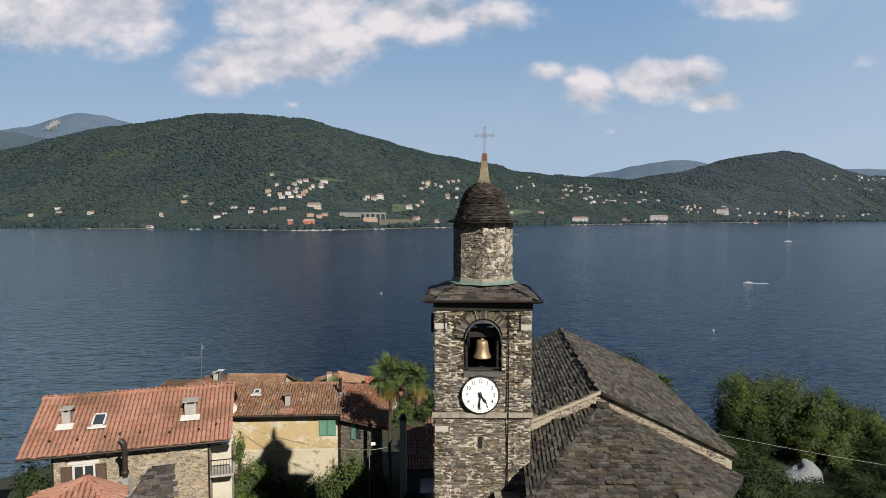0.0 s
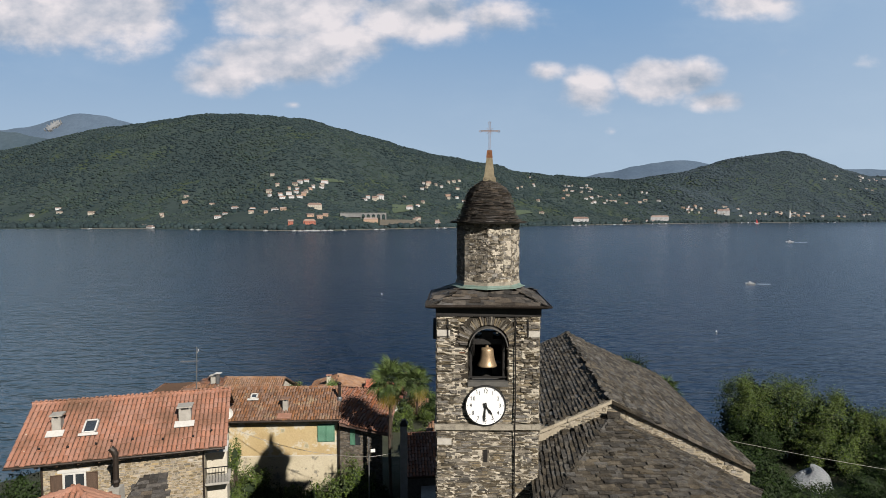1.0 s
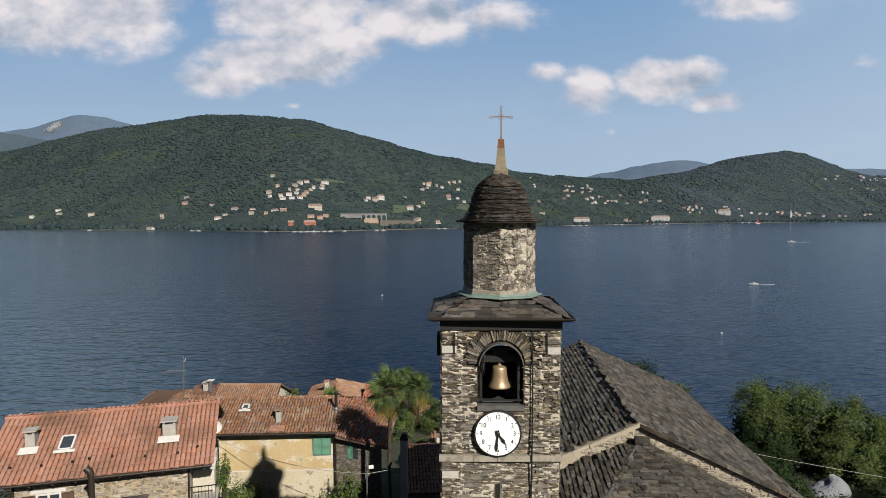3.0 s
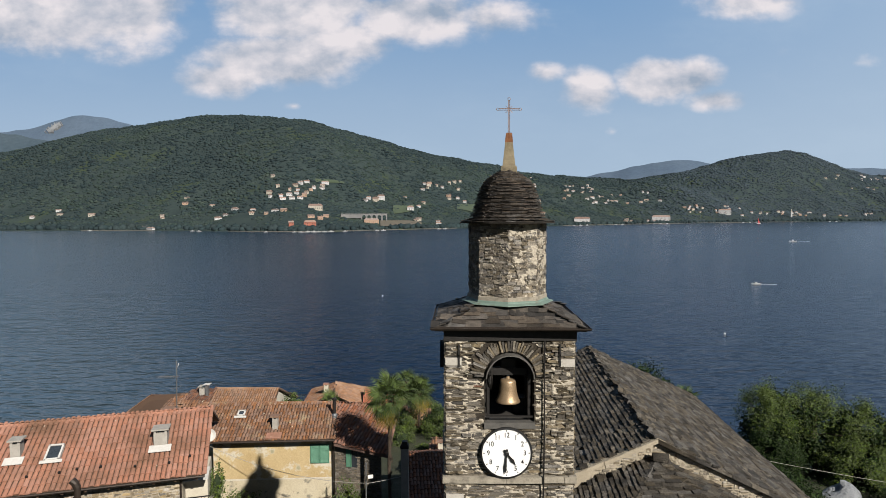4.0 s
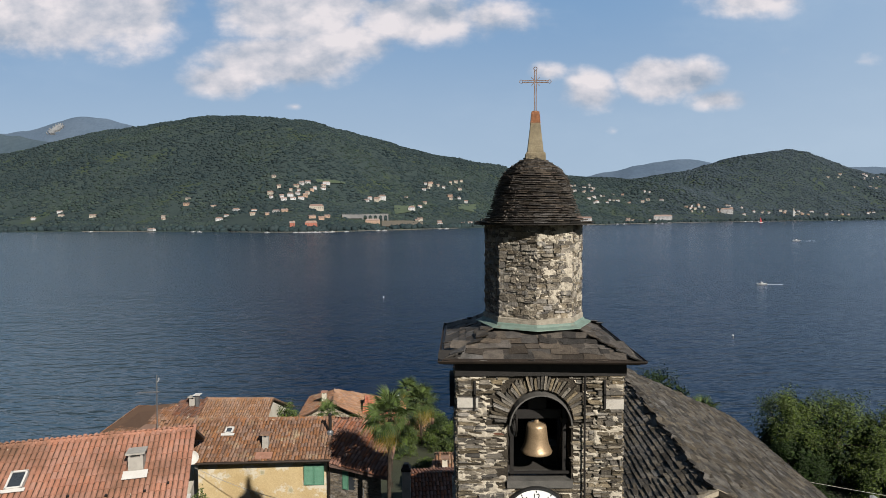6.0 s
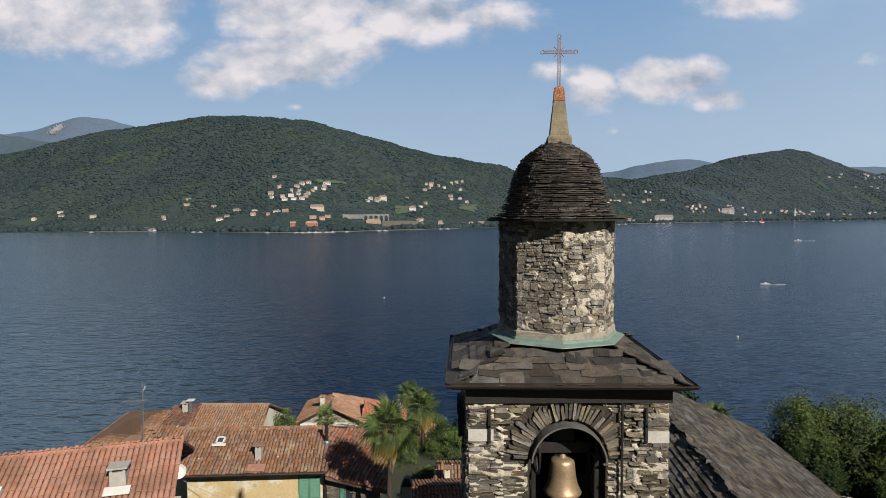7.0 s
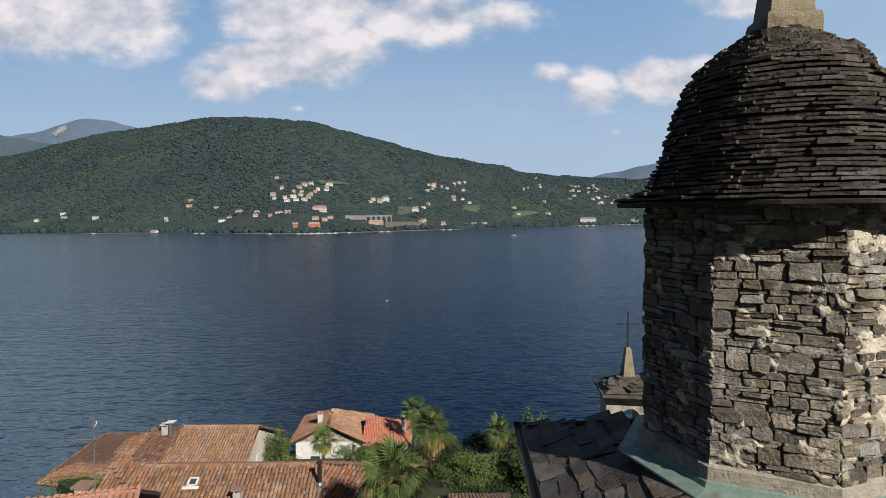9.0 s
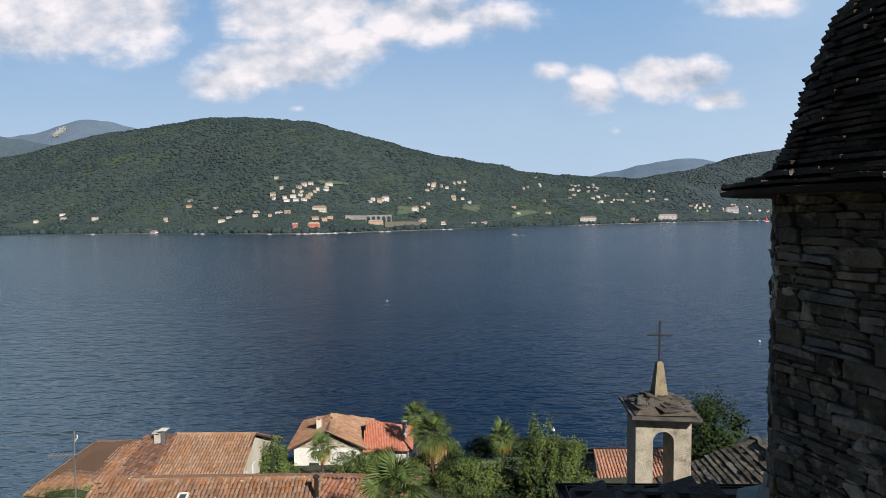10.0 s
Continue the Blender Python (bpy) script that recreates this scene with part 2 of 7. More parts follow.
COTTO_DARK = surf("terracotta_dark", (0.10, 0.05, 0.035), (0.22, 0.11, 0.07), 1.5, 0.9, 0.4, 30, "island", 0.4, ((0.28, 0.20, 0.14), 1.5, 0.6, 0.75))
RED_SHEET = surf("red_tile", (0.46, 0.14, 0.08), (0.56, 0.20, 0.12), 1.0, 0.8, 0.2, 20, "island", 0.12)
YELLOW = surf("ochre_plaster", (0.50, 0.36, 0.17), (0.66, 0.52, 0.29), 0.55, 0.92, 0.35, 12, stain=((0.68, 0.62, 0.49), 0.8, 0.50, 0.56), speck=((0.40, 0.37, 0.24), 1.6, 0.62, 0.70))
CREAM = surf("cream_plaster", (0.58, 0.52, 0.40), (0.76, 0.71, 0.60), 0.7, 0.92, 0.25, 14, stain=((0.40, 0.34, 0.26), 0.9, 0.58, 0.75))
WHITE_WALL = surf("white_plaster", (0.66, 0.64, 0.60), (0.82, 0.81, 0.78), 0.8, 0.92, 0.2, 14, stain=((0.45, 0.42, 0.37), 0.9, 0.6, 0.78))
RUBBLE = surf("rubble_stone", (0.19, 0.15, 0.10), (0.54, 0.44, 0.30), 3, 0.9, 0.5, 30, "island", 0.5)
GABLE_STONE = surf("gable_stone", (0.20, 0.165, 0.12), (0.50, 0.43, 0.33), 4, 0.95, 0.6, 30, "island", 0.45, ((0.60, 0.53, 0.41), 5.0, 0.52, 0.62))
RUBBLE_DARK = surf("dark_rubble_stone", (0.10, 0.085, 0.066), (0.26, 0.22, 0.17), 3, 0.9, 0.4, 30, "island", 0.4)
SAND_MORTAR = surf("sand_mortar", (0.40, 0.34, 0.25), (0.56, 0.49, 0.37), 3, 0.95, 0.4)
GREEN_WOOD = surf("green_shutter", (0.07, 0.20, 0.13), (0.12, 0.29, 0.19), 3, 0.7, 0.2, stretch=(6, 6, 0.8))
BROWN_WOOD = surf("brown_wood", (0.05, 0.028, 0.016), (0.13, 0.075, 0.045), 3, 0.75, 0.3, stretch=(6, 6, 0.8))
CONCRETE = surf("cement", (0.34, 0.32, 0.28), (0.52, 0.49, 0.44), 3, 0.9, 0.3)
PALE_TRIM = surf("pale_trim", (0.62, 0.60, 0.56), (0.78, 0.76, 0.72), 3, 0.7, 0.1)
STEEL = surf("galvanised_steel", (0.35, 0.36, 0.37), (0.6, 0.61, 0.62), 6, 0.4, 0.1, metal=0.8)
TARP = surf("grey_tarpaulin", (0.22, 0.24, 0.26), (0.44, 0.46, 0.48), 1.5, 0.5, 0.9, 4, dist=0.2)
GLASS = surf("window_glass", (0.03, 0.035, 0.04), (0.06, 0.07, 0.08), 1, 0.08, 0.0, spec=0.6)
EARTH = surf("garden_ground", (0.025, 0.032, 0.014), (0.065, 0.072, 0.034), 0.35, 1.0, 0.6, 6, stain=((0.12, 0.10, 0.07), 0.2, 0.55, 0.7), dist=0.1)
LAWN = surf("lawn", (0.05, 0.085, 0.022), (0.10, 0.16, 0.045), 0.8, 1.0, 0.6, 9, dist=0.05)
BARK = surf("fibrous_bark", (0.045, 0.032, 0.022), (0.12, 0.085, 0.06), 6, 0.95, 0.8, 30, stretch=(1, 1, 3), dist=0.04)


def leaf_mat(name, dark, light, spread=0.35):
    m = surf(name, dark, light, 0.6, 0.8, 0.0, 9, "island", spread, spec=0.08)
    b = m.node_tree.nodes["Principled BSDF"]
    b.inputs["Transmission Weight"].default_value = 0.0
    b.inputs["Subsurface Weight"].default_value = 0.0
    return m


LEAF = leaf_mat("broad_leaf", (0.040, 0.072, 0.018), (0.150, 0.200, 0.052))
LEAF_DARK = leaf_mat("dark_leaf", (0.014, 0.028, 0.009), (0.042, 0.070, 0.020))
LEAF_LIGHT = leaf_mat("light_leaf", (0.06, 0.10, 0.02), (0.16, 0.22, 0.055))
PALM_GREEN = leaf_mat("palm_green", (0.042, 0.074, 0.020), (0.135, 0.185, 0.058))
PALM_YELLOW = leaf_mat("palm_yellow", (0.20, 0.16, 0.03), (0.40, 0.30, 0.07))
# far woods and slope: distance haze is mixed into these bluish tones
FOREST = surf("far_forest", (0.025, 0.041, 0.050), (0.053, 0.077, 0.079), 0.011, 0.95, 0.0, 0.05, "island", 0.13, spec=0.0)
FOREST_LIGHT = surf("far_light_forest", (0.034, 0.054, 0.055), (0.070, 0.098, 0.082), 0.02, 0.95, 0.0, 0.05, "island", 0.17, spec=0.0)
FOREST_FAR = surf("haze_painted_forest", (0.050, 0.073, 0.094), (0.080, 0.106, 0.124), 0.014, 0.95, 0.0, 0.05, "island", 0.09, spec=0.0)
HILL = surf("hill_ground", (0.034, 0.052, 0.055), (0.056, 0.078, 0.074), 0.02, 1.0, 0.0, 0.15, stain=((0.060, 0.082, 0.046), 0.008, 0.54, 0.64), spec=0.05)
MEADOW = surf("meadow", (0.055, 0.082, 0.048), (0.085, 0.115, 0.068), 0.03, 1.0, 0.0, 0.3)
STUBBLE = surf("stubble_field", (0.12, 0.105, 0.078), (0.19, 0.162, 0.12), 0.05, 1.0, 0.0, 0.3)
# blue of the ranges is aerial haze painted into the base colour
MOUNT = surf("haze_blue_mountain", (0.092, 0.138, 0.205), (0.130, 0.178, 0.245), 0.004, 1.0, 0.0, 0.05, spec=0.05)
RIDGE = surf("haze_blue_ridge", (0.058, 0.090, 0.122), (0.084, 0.118, 0.145), 0.006, 1.0, 0.0, 0.05, spec=0.05)
PALE_ROCK = surf("pale_mountain_rock", (0.20, 0.225, 0.25), (0.34, 0.345, 0.355), 0.02, 1.0, 0.0, 0.1, spec=0.05)
ROCK = surf("bare_rock", (0.17, 0.185, 0.20), (0.34, 0.33, 0.325), 0.02, 1.0, 0.0, 0.1, spec=0.05)

WATER = bpy.data.materials.new("lake_water")
WATER.use_nodes = True
_t = WATER.node_tree
_b = _t.nodes["Principled BSDF"]
_b.inputs["Base Color"].default_value = (0.0003, 0.0078, 0.0220, 1)
_b.inputs["Roughness"].default_value, _b.inputs["IOR"].default_value = 0.18, 1.33
_g = _t.nodes.new("ShaderNodeNewGeometry")
# wide smooth lanes and wind-ruffled patches
_lm = _t.nodes.new("ShaderNodeMapping")
_lm.inputs["Scale"].default_value = (0.0022, 0.006, 1)
_t.links.new(_g.outputs["Position"], _lm.inputs[0])
_ln = _t.nodes.new("ShaderNodeTexNoise")
_ln.inputs["Scale"].default_value, _ln.inputs["Detail"].default_value = 1.0, 4.0
_t.links.new(_lm.outputs[0], _ln.inputs["Vector"])
_lr = _t.nodes.new("ShaderNodeMapRange")
_lr.inputs["From Min"].default_value, _lr.inputs["From Max"].default_value = 0.35, 0.68
_lr.inputs["To Min"].default_value, _lr.inputs["To Max"].default_value = 0.06, 0.12
_t.links.new(_ln.outputs["Fac"], _lr.inputs["Value"])
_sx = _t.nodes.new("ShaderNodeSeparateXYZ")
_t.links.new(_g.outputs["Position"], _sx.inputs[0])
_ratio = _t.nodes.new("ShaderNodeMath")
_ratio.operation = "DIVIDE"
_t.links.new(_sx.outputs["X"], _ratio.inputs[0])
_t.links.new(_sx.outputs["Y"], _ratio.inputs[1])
_spec = _lr.outputs[0]
for _lo, _hi, _amt in ((-0.22, -0.74, 1.25), (0.05, 0.6, 0.30)):  # reflection strengthened by bearing, most of all to the left
    _s = _t.nodes.new("ShaderNodeMapRange")
    _s.interpolation_type = "SMOOTHSTEP"
    _s.inputs["From Min"].default_value, _s.inputs["From Max"].default_value = _lo, _hi
    _s.inputs["To Max"].default_value = _amt
    _t.links.new(_ratio.outputs[0], _s.inputs["Value"])
    _a = _t.nodes.new("ShaderNodeMath")
    _t.links.new(_spec, _a.inputs[0])
    _t.links.new(_s.outputs[0], _a.inputs[1])
    _spec = _a.outputs[0]
_t.links.new(_spec, _b.inputs["Specular IOR Level"])
_haze_reflection = _t.nodes.new("ShaderNodeMapRange")  # reflected haze painted into the base colour, paler to the left
_haze_reflection.interpolation_type = "SMOOTHSTEP"
_haze_reflection.inputs["From Min"].default_value, _haze_reflection.inputs["From Max"].default_value = -0.18, -0.85
_t.links.new(_ratio.outputs[0], _haze_reflection.inputs["Value"])
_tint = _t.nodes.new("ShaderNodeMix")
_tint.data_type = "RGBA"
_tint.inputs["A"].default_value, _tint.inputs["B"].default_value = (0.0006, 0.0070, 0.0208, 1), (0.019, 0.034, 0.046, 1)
_t.links.new(_haze_reflection.outputs[0], _tint.inputs["Factor"])
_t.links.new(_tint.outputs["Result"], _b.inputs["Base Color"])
_heights = []
for _scale, _stretch, _amt in ((0.10, (0.6, 1.0, 1), 0.6), (0.42, (0.45, 1.0, 1), 0.85), (1.1, (0.5, 1.0, 1), 0.30), (0.010, (0.3, 1.0, 1), 1.5)):
    _m = _t.nodes.new("ShaderNodeMapping")
    _m.inputs["Scale"].default_value = _stretch
    _m.inputs["Rotation"].default_value = (0, 0, 0.25)
    _t.links.new(_g.outputs["Position"], _m.inputs[0])
    _n = _t.nodes.new("ShaderNodeTexNoise")
    _n.inputs["Scale"].default_value, _n.inputs["Detail"].default_value = _scale, 2.0
    _t.links.new(_m.outputs[0], _n.inputs["Vector"])
    _x = _t.nodes.new("ShaderNodeMath")
    _x.operation = "MULTIPLY"
    _x.inputs[1].default_value = _amt
    _t.links.new(_n.outputs["Fac"], _x.inputs[0])
    _heights.append(_x.outputs[0])
_sum = _heights[0]
for _h in _heights[1:]:
    _a = _t.nodes.new("ShaderNodeMath")
    _t.links.new(_sum, _a.inputs[0])
    _t.links.new(_h, _a.inputs[1])
    _sum = _a.outputs[0]
_p = _t.nodes.new("ShaderNodeBump")
_p.inputs["Strength"].default_value, _p.inputs["Distance"].default_value = 1.0, WAVE
_t.links.new(_sum, _p.inputs["Height"])
_t.links.new(_p.outputs[0], _b.inputs["Normal"])


# ---- mesh tools ----
class Geo:
    """Gathers corners and faces of one mesh."""

    def __init__(self):
        self.v, self.f = [], []

    def add(self, verts, faces, m=None):
        o = len(self.v)
        self.v.extend([tuple(m @ Vector(p)) for p in verts] if m is not None else [tuple(p) for p in verts])
        self.f.extend([tuple(i + o for i in f) for f in faces])
        return self

    def box(self, lo, hi, m=None):
        (a, b, c), (d, e, f) = lo, hi
        return self.add([(a, b, c), (d, b, c), (d, e, c), (a, e, c), (a, b, f), (d, b, f), (d, e, f), (a, e, f)],
                        [(3, 2, 1, 0), (4, 5, 6, 7), (0, 1, 5, 4), (1, 2, 6, 5), (2, 3, 7, 6), (3, 0, 4, 7)], m)

    def slab(self, top, drop, m=None):
        """A plate: a polygon and its copy moved by the vector drop."""
        n = len(top)
        low = [tuple(Vector(p) + Vector(drop)) for p in top]
        return self.add(list(top) + low, [tuple(range(n)), tuple(range(2 * n - 1, n - 1, -1))] + [(i, i + n, (i + 1) % n + n, (i + 1) % n) for i in range(n)], m)

    def lathe(self, prof, n=16, m=None, turn=0.0, square=None):
        v, f = [], []
        for r, z in prof:
            for k in range(n):
                a = 2 * math.pi * k / n + turn
                v.append((r * math.cos(a), r * math.sin(a), z))
        for i in range(len(prof) - 1):
            for k in range(n):
                a, b = i * n + k, i * n + (k + 1) % n
                f.append((a, b, b + n, a + n))
        f.append(tuple(range(n - 1, -1, -1)))
        f.append(tuple(range((len(prof) - 1) * n, len(prof) * n)))
        return self.add(v, f, m)

    def tube(self, path, r, n=6, r2=None):
        path = [Vector(p) for p in path]
        v, f = [], []
        for i, p in enumerate(path):
            d = (path[min(i + 1, len(path) - 1)] - path[max(i - 1, 0)]).normalized()
            a = d.orthogonal().normalized()
            b = d.cross(a)
            k = r if r2 is None else r + (r2 - r) * i / (len(path) - 1)
            for j in range(n):
                w = 2 * math.pi * j / n
                v.append(p + k * (math.cos(w) * a + math.sin(w) * b))
            if i:
                for j in range(n):
                    s, e = (i - 1) * n + j, (i - 1) * n + (j + 1) % n
                    f.append((s, e, e + n, s + n))
        f.append(tuple(range(n - 1, -1, -1)))
        f.append(tuple(range((len(path) - 1) * n, len(path) * n)))
        return self.add(v, f)

    def mesh(self, name, mat, smooth=False):
        me = bpy.data.meshes.new(name)
        me.from_pydata([tuple(p) for p in self.v], [], self.f)
        me.materials.append(mat)
        if smooth:
            me.polygons.foreach_set("use_smooth", [True] * len(me.polygons))
        me.update()
        return me


def world_of(ob):
    return (world_of(ob.parent) @ ob.matrix_parent_inverse if ob.parent else Matrix()) @ ob.matrix_basis


def under(ob, parent):
    ob.parent = parent
    ob.matrix_parent_inverse = world_of(parent).inverted()
    return ob


def thing(name, at=(0, 0, 0), label="", category="", group="", kind=""):
    ob = new(name)
    ob.location = at
    ob.empty_display_size = 0.2
    return tagged(ob, label, category, group, kind)


def part(name, geo, mat, parent=None, label="", kind="", smooth=False):
    ob = new(name, geo if isinstance(geo, bpy.types.Mesh) else geo.mesh(name, mat, smooth))
    if parent is not None:
        under(ob, parent)
    return tagged(ob, label, kind=kind)


def solo(name, geo, mat, label, category, kind="", group="", smooth=False):
    return tagged(part(name, geo, mat, smooth=smooth), label, category, group, kind)


def piece(name, mesh, m, parent):
    ob = new(name, mesh)
    ob.matrix_basis = m
    return under(ob, parent)


rs = np.random.RandomState(7)


def stone_shape(rng, extra=1):
    """A split stone of unit size: angular outline in x and z, proud towards y, with a flat broken face."""
    j = lambda k: rng.uniform(-k, k)
    cut = [rng.uniform(0, 0.22) if rng.rand() < 0.6 else 0.03 for i in range(4)]
    out = [(-0.5 + cut[0], -0.5 + j(0.06)), (j(0.25), -0.5 + j(0.09)), (0.5 - cut[1] * 0.6, -0.5 + j(0.06)), (0.5 + j(0.03), -0.2 + j(0.3)),
           (0.5 - cut[2], 0.5 + j(0.06)), (j(0.25), 0.5 + j(0.09)), (-0.5 + cut[3] * 0.6, 0.5 + j(0.06)), (-0.5 + j(0.03), 0.1 + j(0.3))]
    n = len(out)
    tx, tz = j(0.35), j(0.3)
    v = [(x, -0.6, z) for x, z in out] + [(x, 0.84 + j(0.14) + tx * x + tz * z, z) for x, z in out]
    v += [(x * 0.94 + j(0.02), 1.0 + j(0.08) + tx * x + tz * z, z * 0.88 + j(0.03)) for x, z in out]
    v.append((j(0.2), 1.0 + j(0.14), j(0.15)))
    f = [(i, (i + 1) % n, (i + 1) % n + n, i + n) for i in range(n)]
    f += [(i + n, (i + 1) % n + n, (i + 1) % n + 2 * n, i + 2 * n) for i in range(n)]
    f += [(2 * n + i, 2 * n + (i + 1) % n, 3 * n) for i in range(n)]
    return v, [tuple(reversed(q)) for q in f]


STONE_SHAPES = [stone_shape(rs) for i in range(18)]


def stone_course(W, H, hmin, hmax, wmin, wmax, keep=None, gap=0.008, rng=rs, split=0.6):
    """Stones (x, z, w, h) that fill a wall W wide and H high: uneven courses, many of them broken up into stacks of slivers."""
    z = 0.0
    while z < H - 0.015:
        h = min(hmin + (hmax - hmin) * rng.uniform(0, 1) ** 1.2, H - z)
        if H - z - h < hmin:
            h = H - z
        x = -rng.uniform(0, wmin)
        while x < W:
            w = rng.uniform(wmin, wmax) * (0.65 + 0.5 * h / hmax)
            x0, x1 = max(x, 0), min(x + w, W)
            if x1 - x0 > 0.025:
                rows = 1
                if h > 0.55 * hmax and rng.rand() < split:
                    rows = 2 if h < 0.8 * hmax else rng.randint(2, 4)
                cuts = [0.0] + sorted((k + rng.uniform(-0.25, 0.25)) / rows for k in range(1, rows)) + [1.0]
                for c0, c1 in zip(cuts, cuts[1:]):
                    zz, q = z + h * c0, h * (c1 - c0)
                    ends = [(x0, x1)]
                    if x1 - x0 > 2.2 * wmin and rng.rand() < 0.4:
                        mid = x0 + (x1 - x0) * rng.uniform(0.35, 0.65)
                        ends = [(x0, mid), (mid, x1)]
                    for e0, e1 in ends:
                        cx, cz = (e0 + e1) / 2, zz + q / 2
                        if keep is None or keep(cx, cz, e1 - e0, q):
                            yield cx, cz + rng.uniform(-0.08, 0.08) * q, e1 - e0 - gap * rng.uniform(0.2, 1.4), q - gap * rng.uniform(0.2, 1.3)
            x += w
        z += h


def stones_into(geo, m, W, H, proud=(0.02, 0.06), rng=rs, sink=None, **kw):
    """Joins the stones of a wall into geo; m: frame with x along the wall, y outwards, z up."""
    for cx, cz, w, h in stone_course(W, H, rng=rng, **kw):
        v, f = STONE_SHAPES[rng.randint(len(STONE_SHAPES))]
        d = rng.uniform(*proud) - (sink(cx, cz) if sink else 0)
        if d < 0.004:
            continue
        mirror = rng.choice((-1, 1))
        lean = rng.uniform(-0.05, 0.05) * w
        vv = [(cx + x * w * mirror, y * d, cz + z * h + x * lean) for x, y, z in v]
        geo.add(vv, f if mirror > 0 else [tuple(reversed(q)) for q in f], m)


def stone_pieces(name, meshes, parent, m, W, H, limit, rest, proud=(0.02, 0.06), rng=rs, sink=None, odd=(), **kw):
    """The same, each stone an object of its own; those past the limit are joined into rest."""
    n = 0
    for cx, cz, w, h in stone_course(W, H, rng=rng, **kw):
        d = rng.uniform(*proud) - (sink(cx, cz) if sink else 0)
        if d < 0.004:
            continue
        k = rng.randint(len(meshes))
        mm = m @ Matrix.LocRotScale((cx, 0, cz), Euler((0, radians(rng.uniform(-3, 3)), 0)), (w, d, h))
        if n < limit:
            piece(name, odd[k] if odd and rng.rand() < 0.008 else meshes[k], mm, parent)
        else:
            rest.add(*STONE_SHAPES[k], mm)
        n += 1
    return n


def mortar_smear(geo, m, W, H, cover, rng=rs, step=0.022, keep=None, cap=0.030):
    """Old mortar lying over the stones: a rough skin that rises where cover(x, z) says so and sinks away elsewhere."""
    nx, nz = max(2, int(W / step)), max(2, int(H / step))
    idx = {}
    vs, fs = [], []
    hs = np.zeros((nz + 1, nx + 1))
    for j in range(nz + 1):
        for i in range(nx + 1):
            x, z = W * i / nx, H * j / nz
            r = 0.010 * noise.noise((x * 28, z * 28, 5.5)) + 0.008 * noise.noise((x * 70, z * 70, 1.5))
            hs[j, i] = min(cover(x, z), cap) + r
            if keep and not keep(x, z, 0.02, 0.02):
                hs[j, i] = -1
    for j in range(nz):
        for i in range(nx):
            q = ((j, i), (j, i + 1), (j + 1, i + 1), (j + 1, i))
            if max(hs[a] for a in q) < 0.004 or min(hs[a] for a in q) < -0.5:
                continue
            face = []
            for a in q:
                if a not in idx:
                    idx[a] = len(vs)
                    vs.append((W * a[1] / nx, max(hs[a], -0.03), H * a[0] / nz))
                face.append(idx[a])
            fs.append(tuple(reversed(face)))
    geo.add(vs, fs, m)


def stone_meshes(name, mat):
    return [Geo().add(v, f).mesh(name, mat) for v, f in STONE_SHAPES]


def arch_wall(geo, m, z0, z1, half, bottom, spring, cx, width, thick):
    """One wall with a round-headed opening right through it."""
    k = 12
    arch = [(cx - half * math.cos(math.pi * i / k), spring + half * math.sin(math.pi * i / k)) for i in range(k + 1)]
    pts = [(0, z0), (cx, z0), (width, z0), (width, z1), (cx, z1), (0, z1), (cx, bottom), (cx - half, bottom)] + arch + [(cx + half, bottom)]
    n, a0 = len(pts), 8
    left = [0, 1, 6, 7] + list(range(a0, a0 + k // 2 + 1)) + [4, 5]
    right = [1, 2, 3, 4] + list(range(a0 + k // 2, a0 + k + 2)) + [6]
    f = []
    for q in (left, right):
        f += [tuple(q), tuple(i + n for i in reversed(q))]
    for loop in ([0, 1, 2, 3, 4, 5], [6, 7] + list(range(a0, a0 + k + 2))):
        f += [(a, a + n, b + n, b) for a, b in zip(loop, loop[1:] + loop[:1])]
    geo.add([(x, 0, z) for x, z in pts] + [(x, -thick, z) for x, z in pts], f, m)


def inside(pt, poly):
    x, y = pt
    hit = False
    for i in range(len(poly)):
        (x0, y0), (x1, y1) = poly[i - 1], poly[i]
        if (y0 > y) != (y1 > y) and x < (x1 - x0) * (y - y0) / (y1 - y0) + x0:
            hit = not hit
    return hit


def roof_frame(poly):
    """Frame of a roof plane whose first two corners are its eave, from left to right as seen from outside."""
    p = [Vector(q) for q in poly]
    a = (p[1] - p[0]).normalized()
    n = a.cross(p[2] - p[0]).normalized()
    b = n.cross(a)
    flat = [((q - p[0]).dot(a), (q - p[0]).dot(b)) for q in p]
    m = Matrix(((a.x, b.x, n.x, p[0].x), (a.y, b.y, n.y, p[0].y), (a.z, b.z, n.z, p[0].z), (0, 0, 0, 1)))
    return m, flat


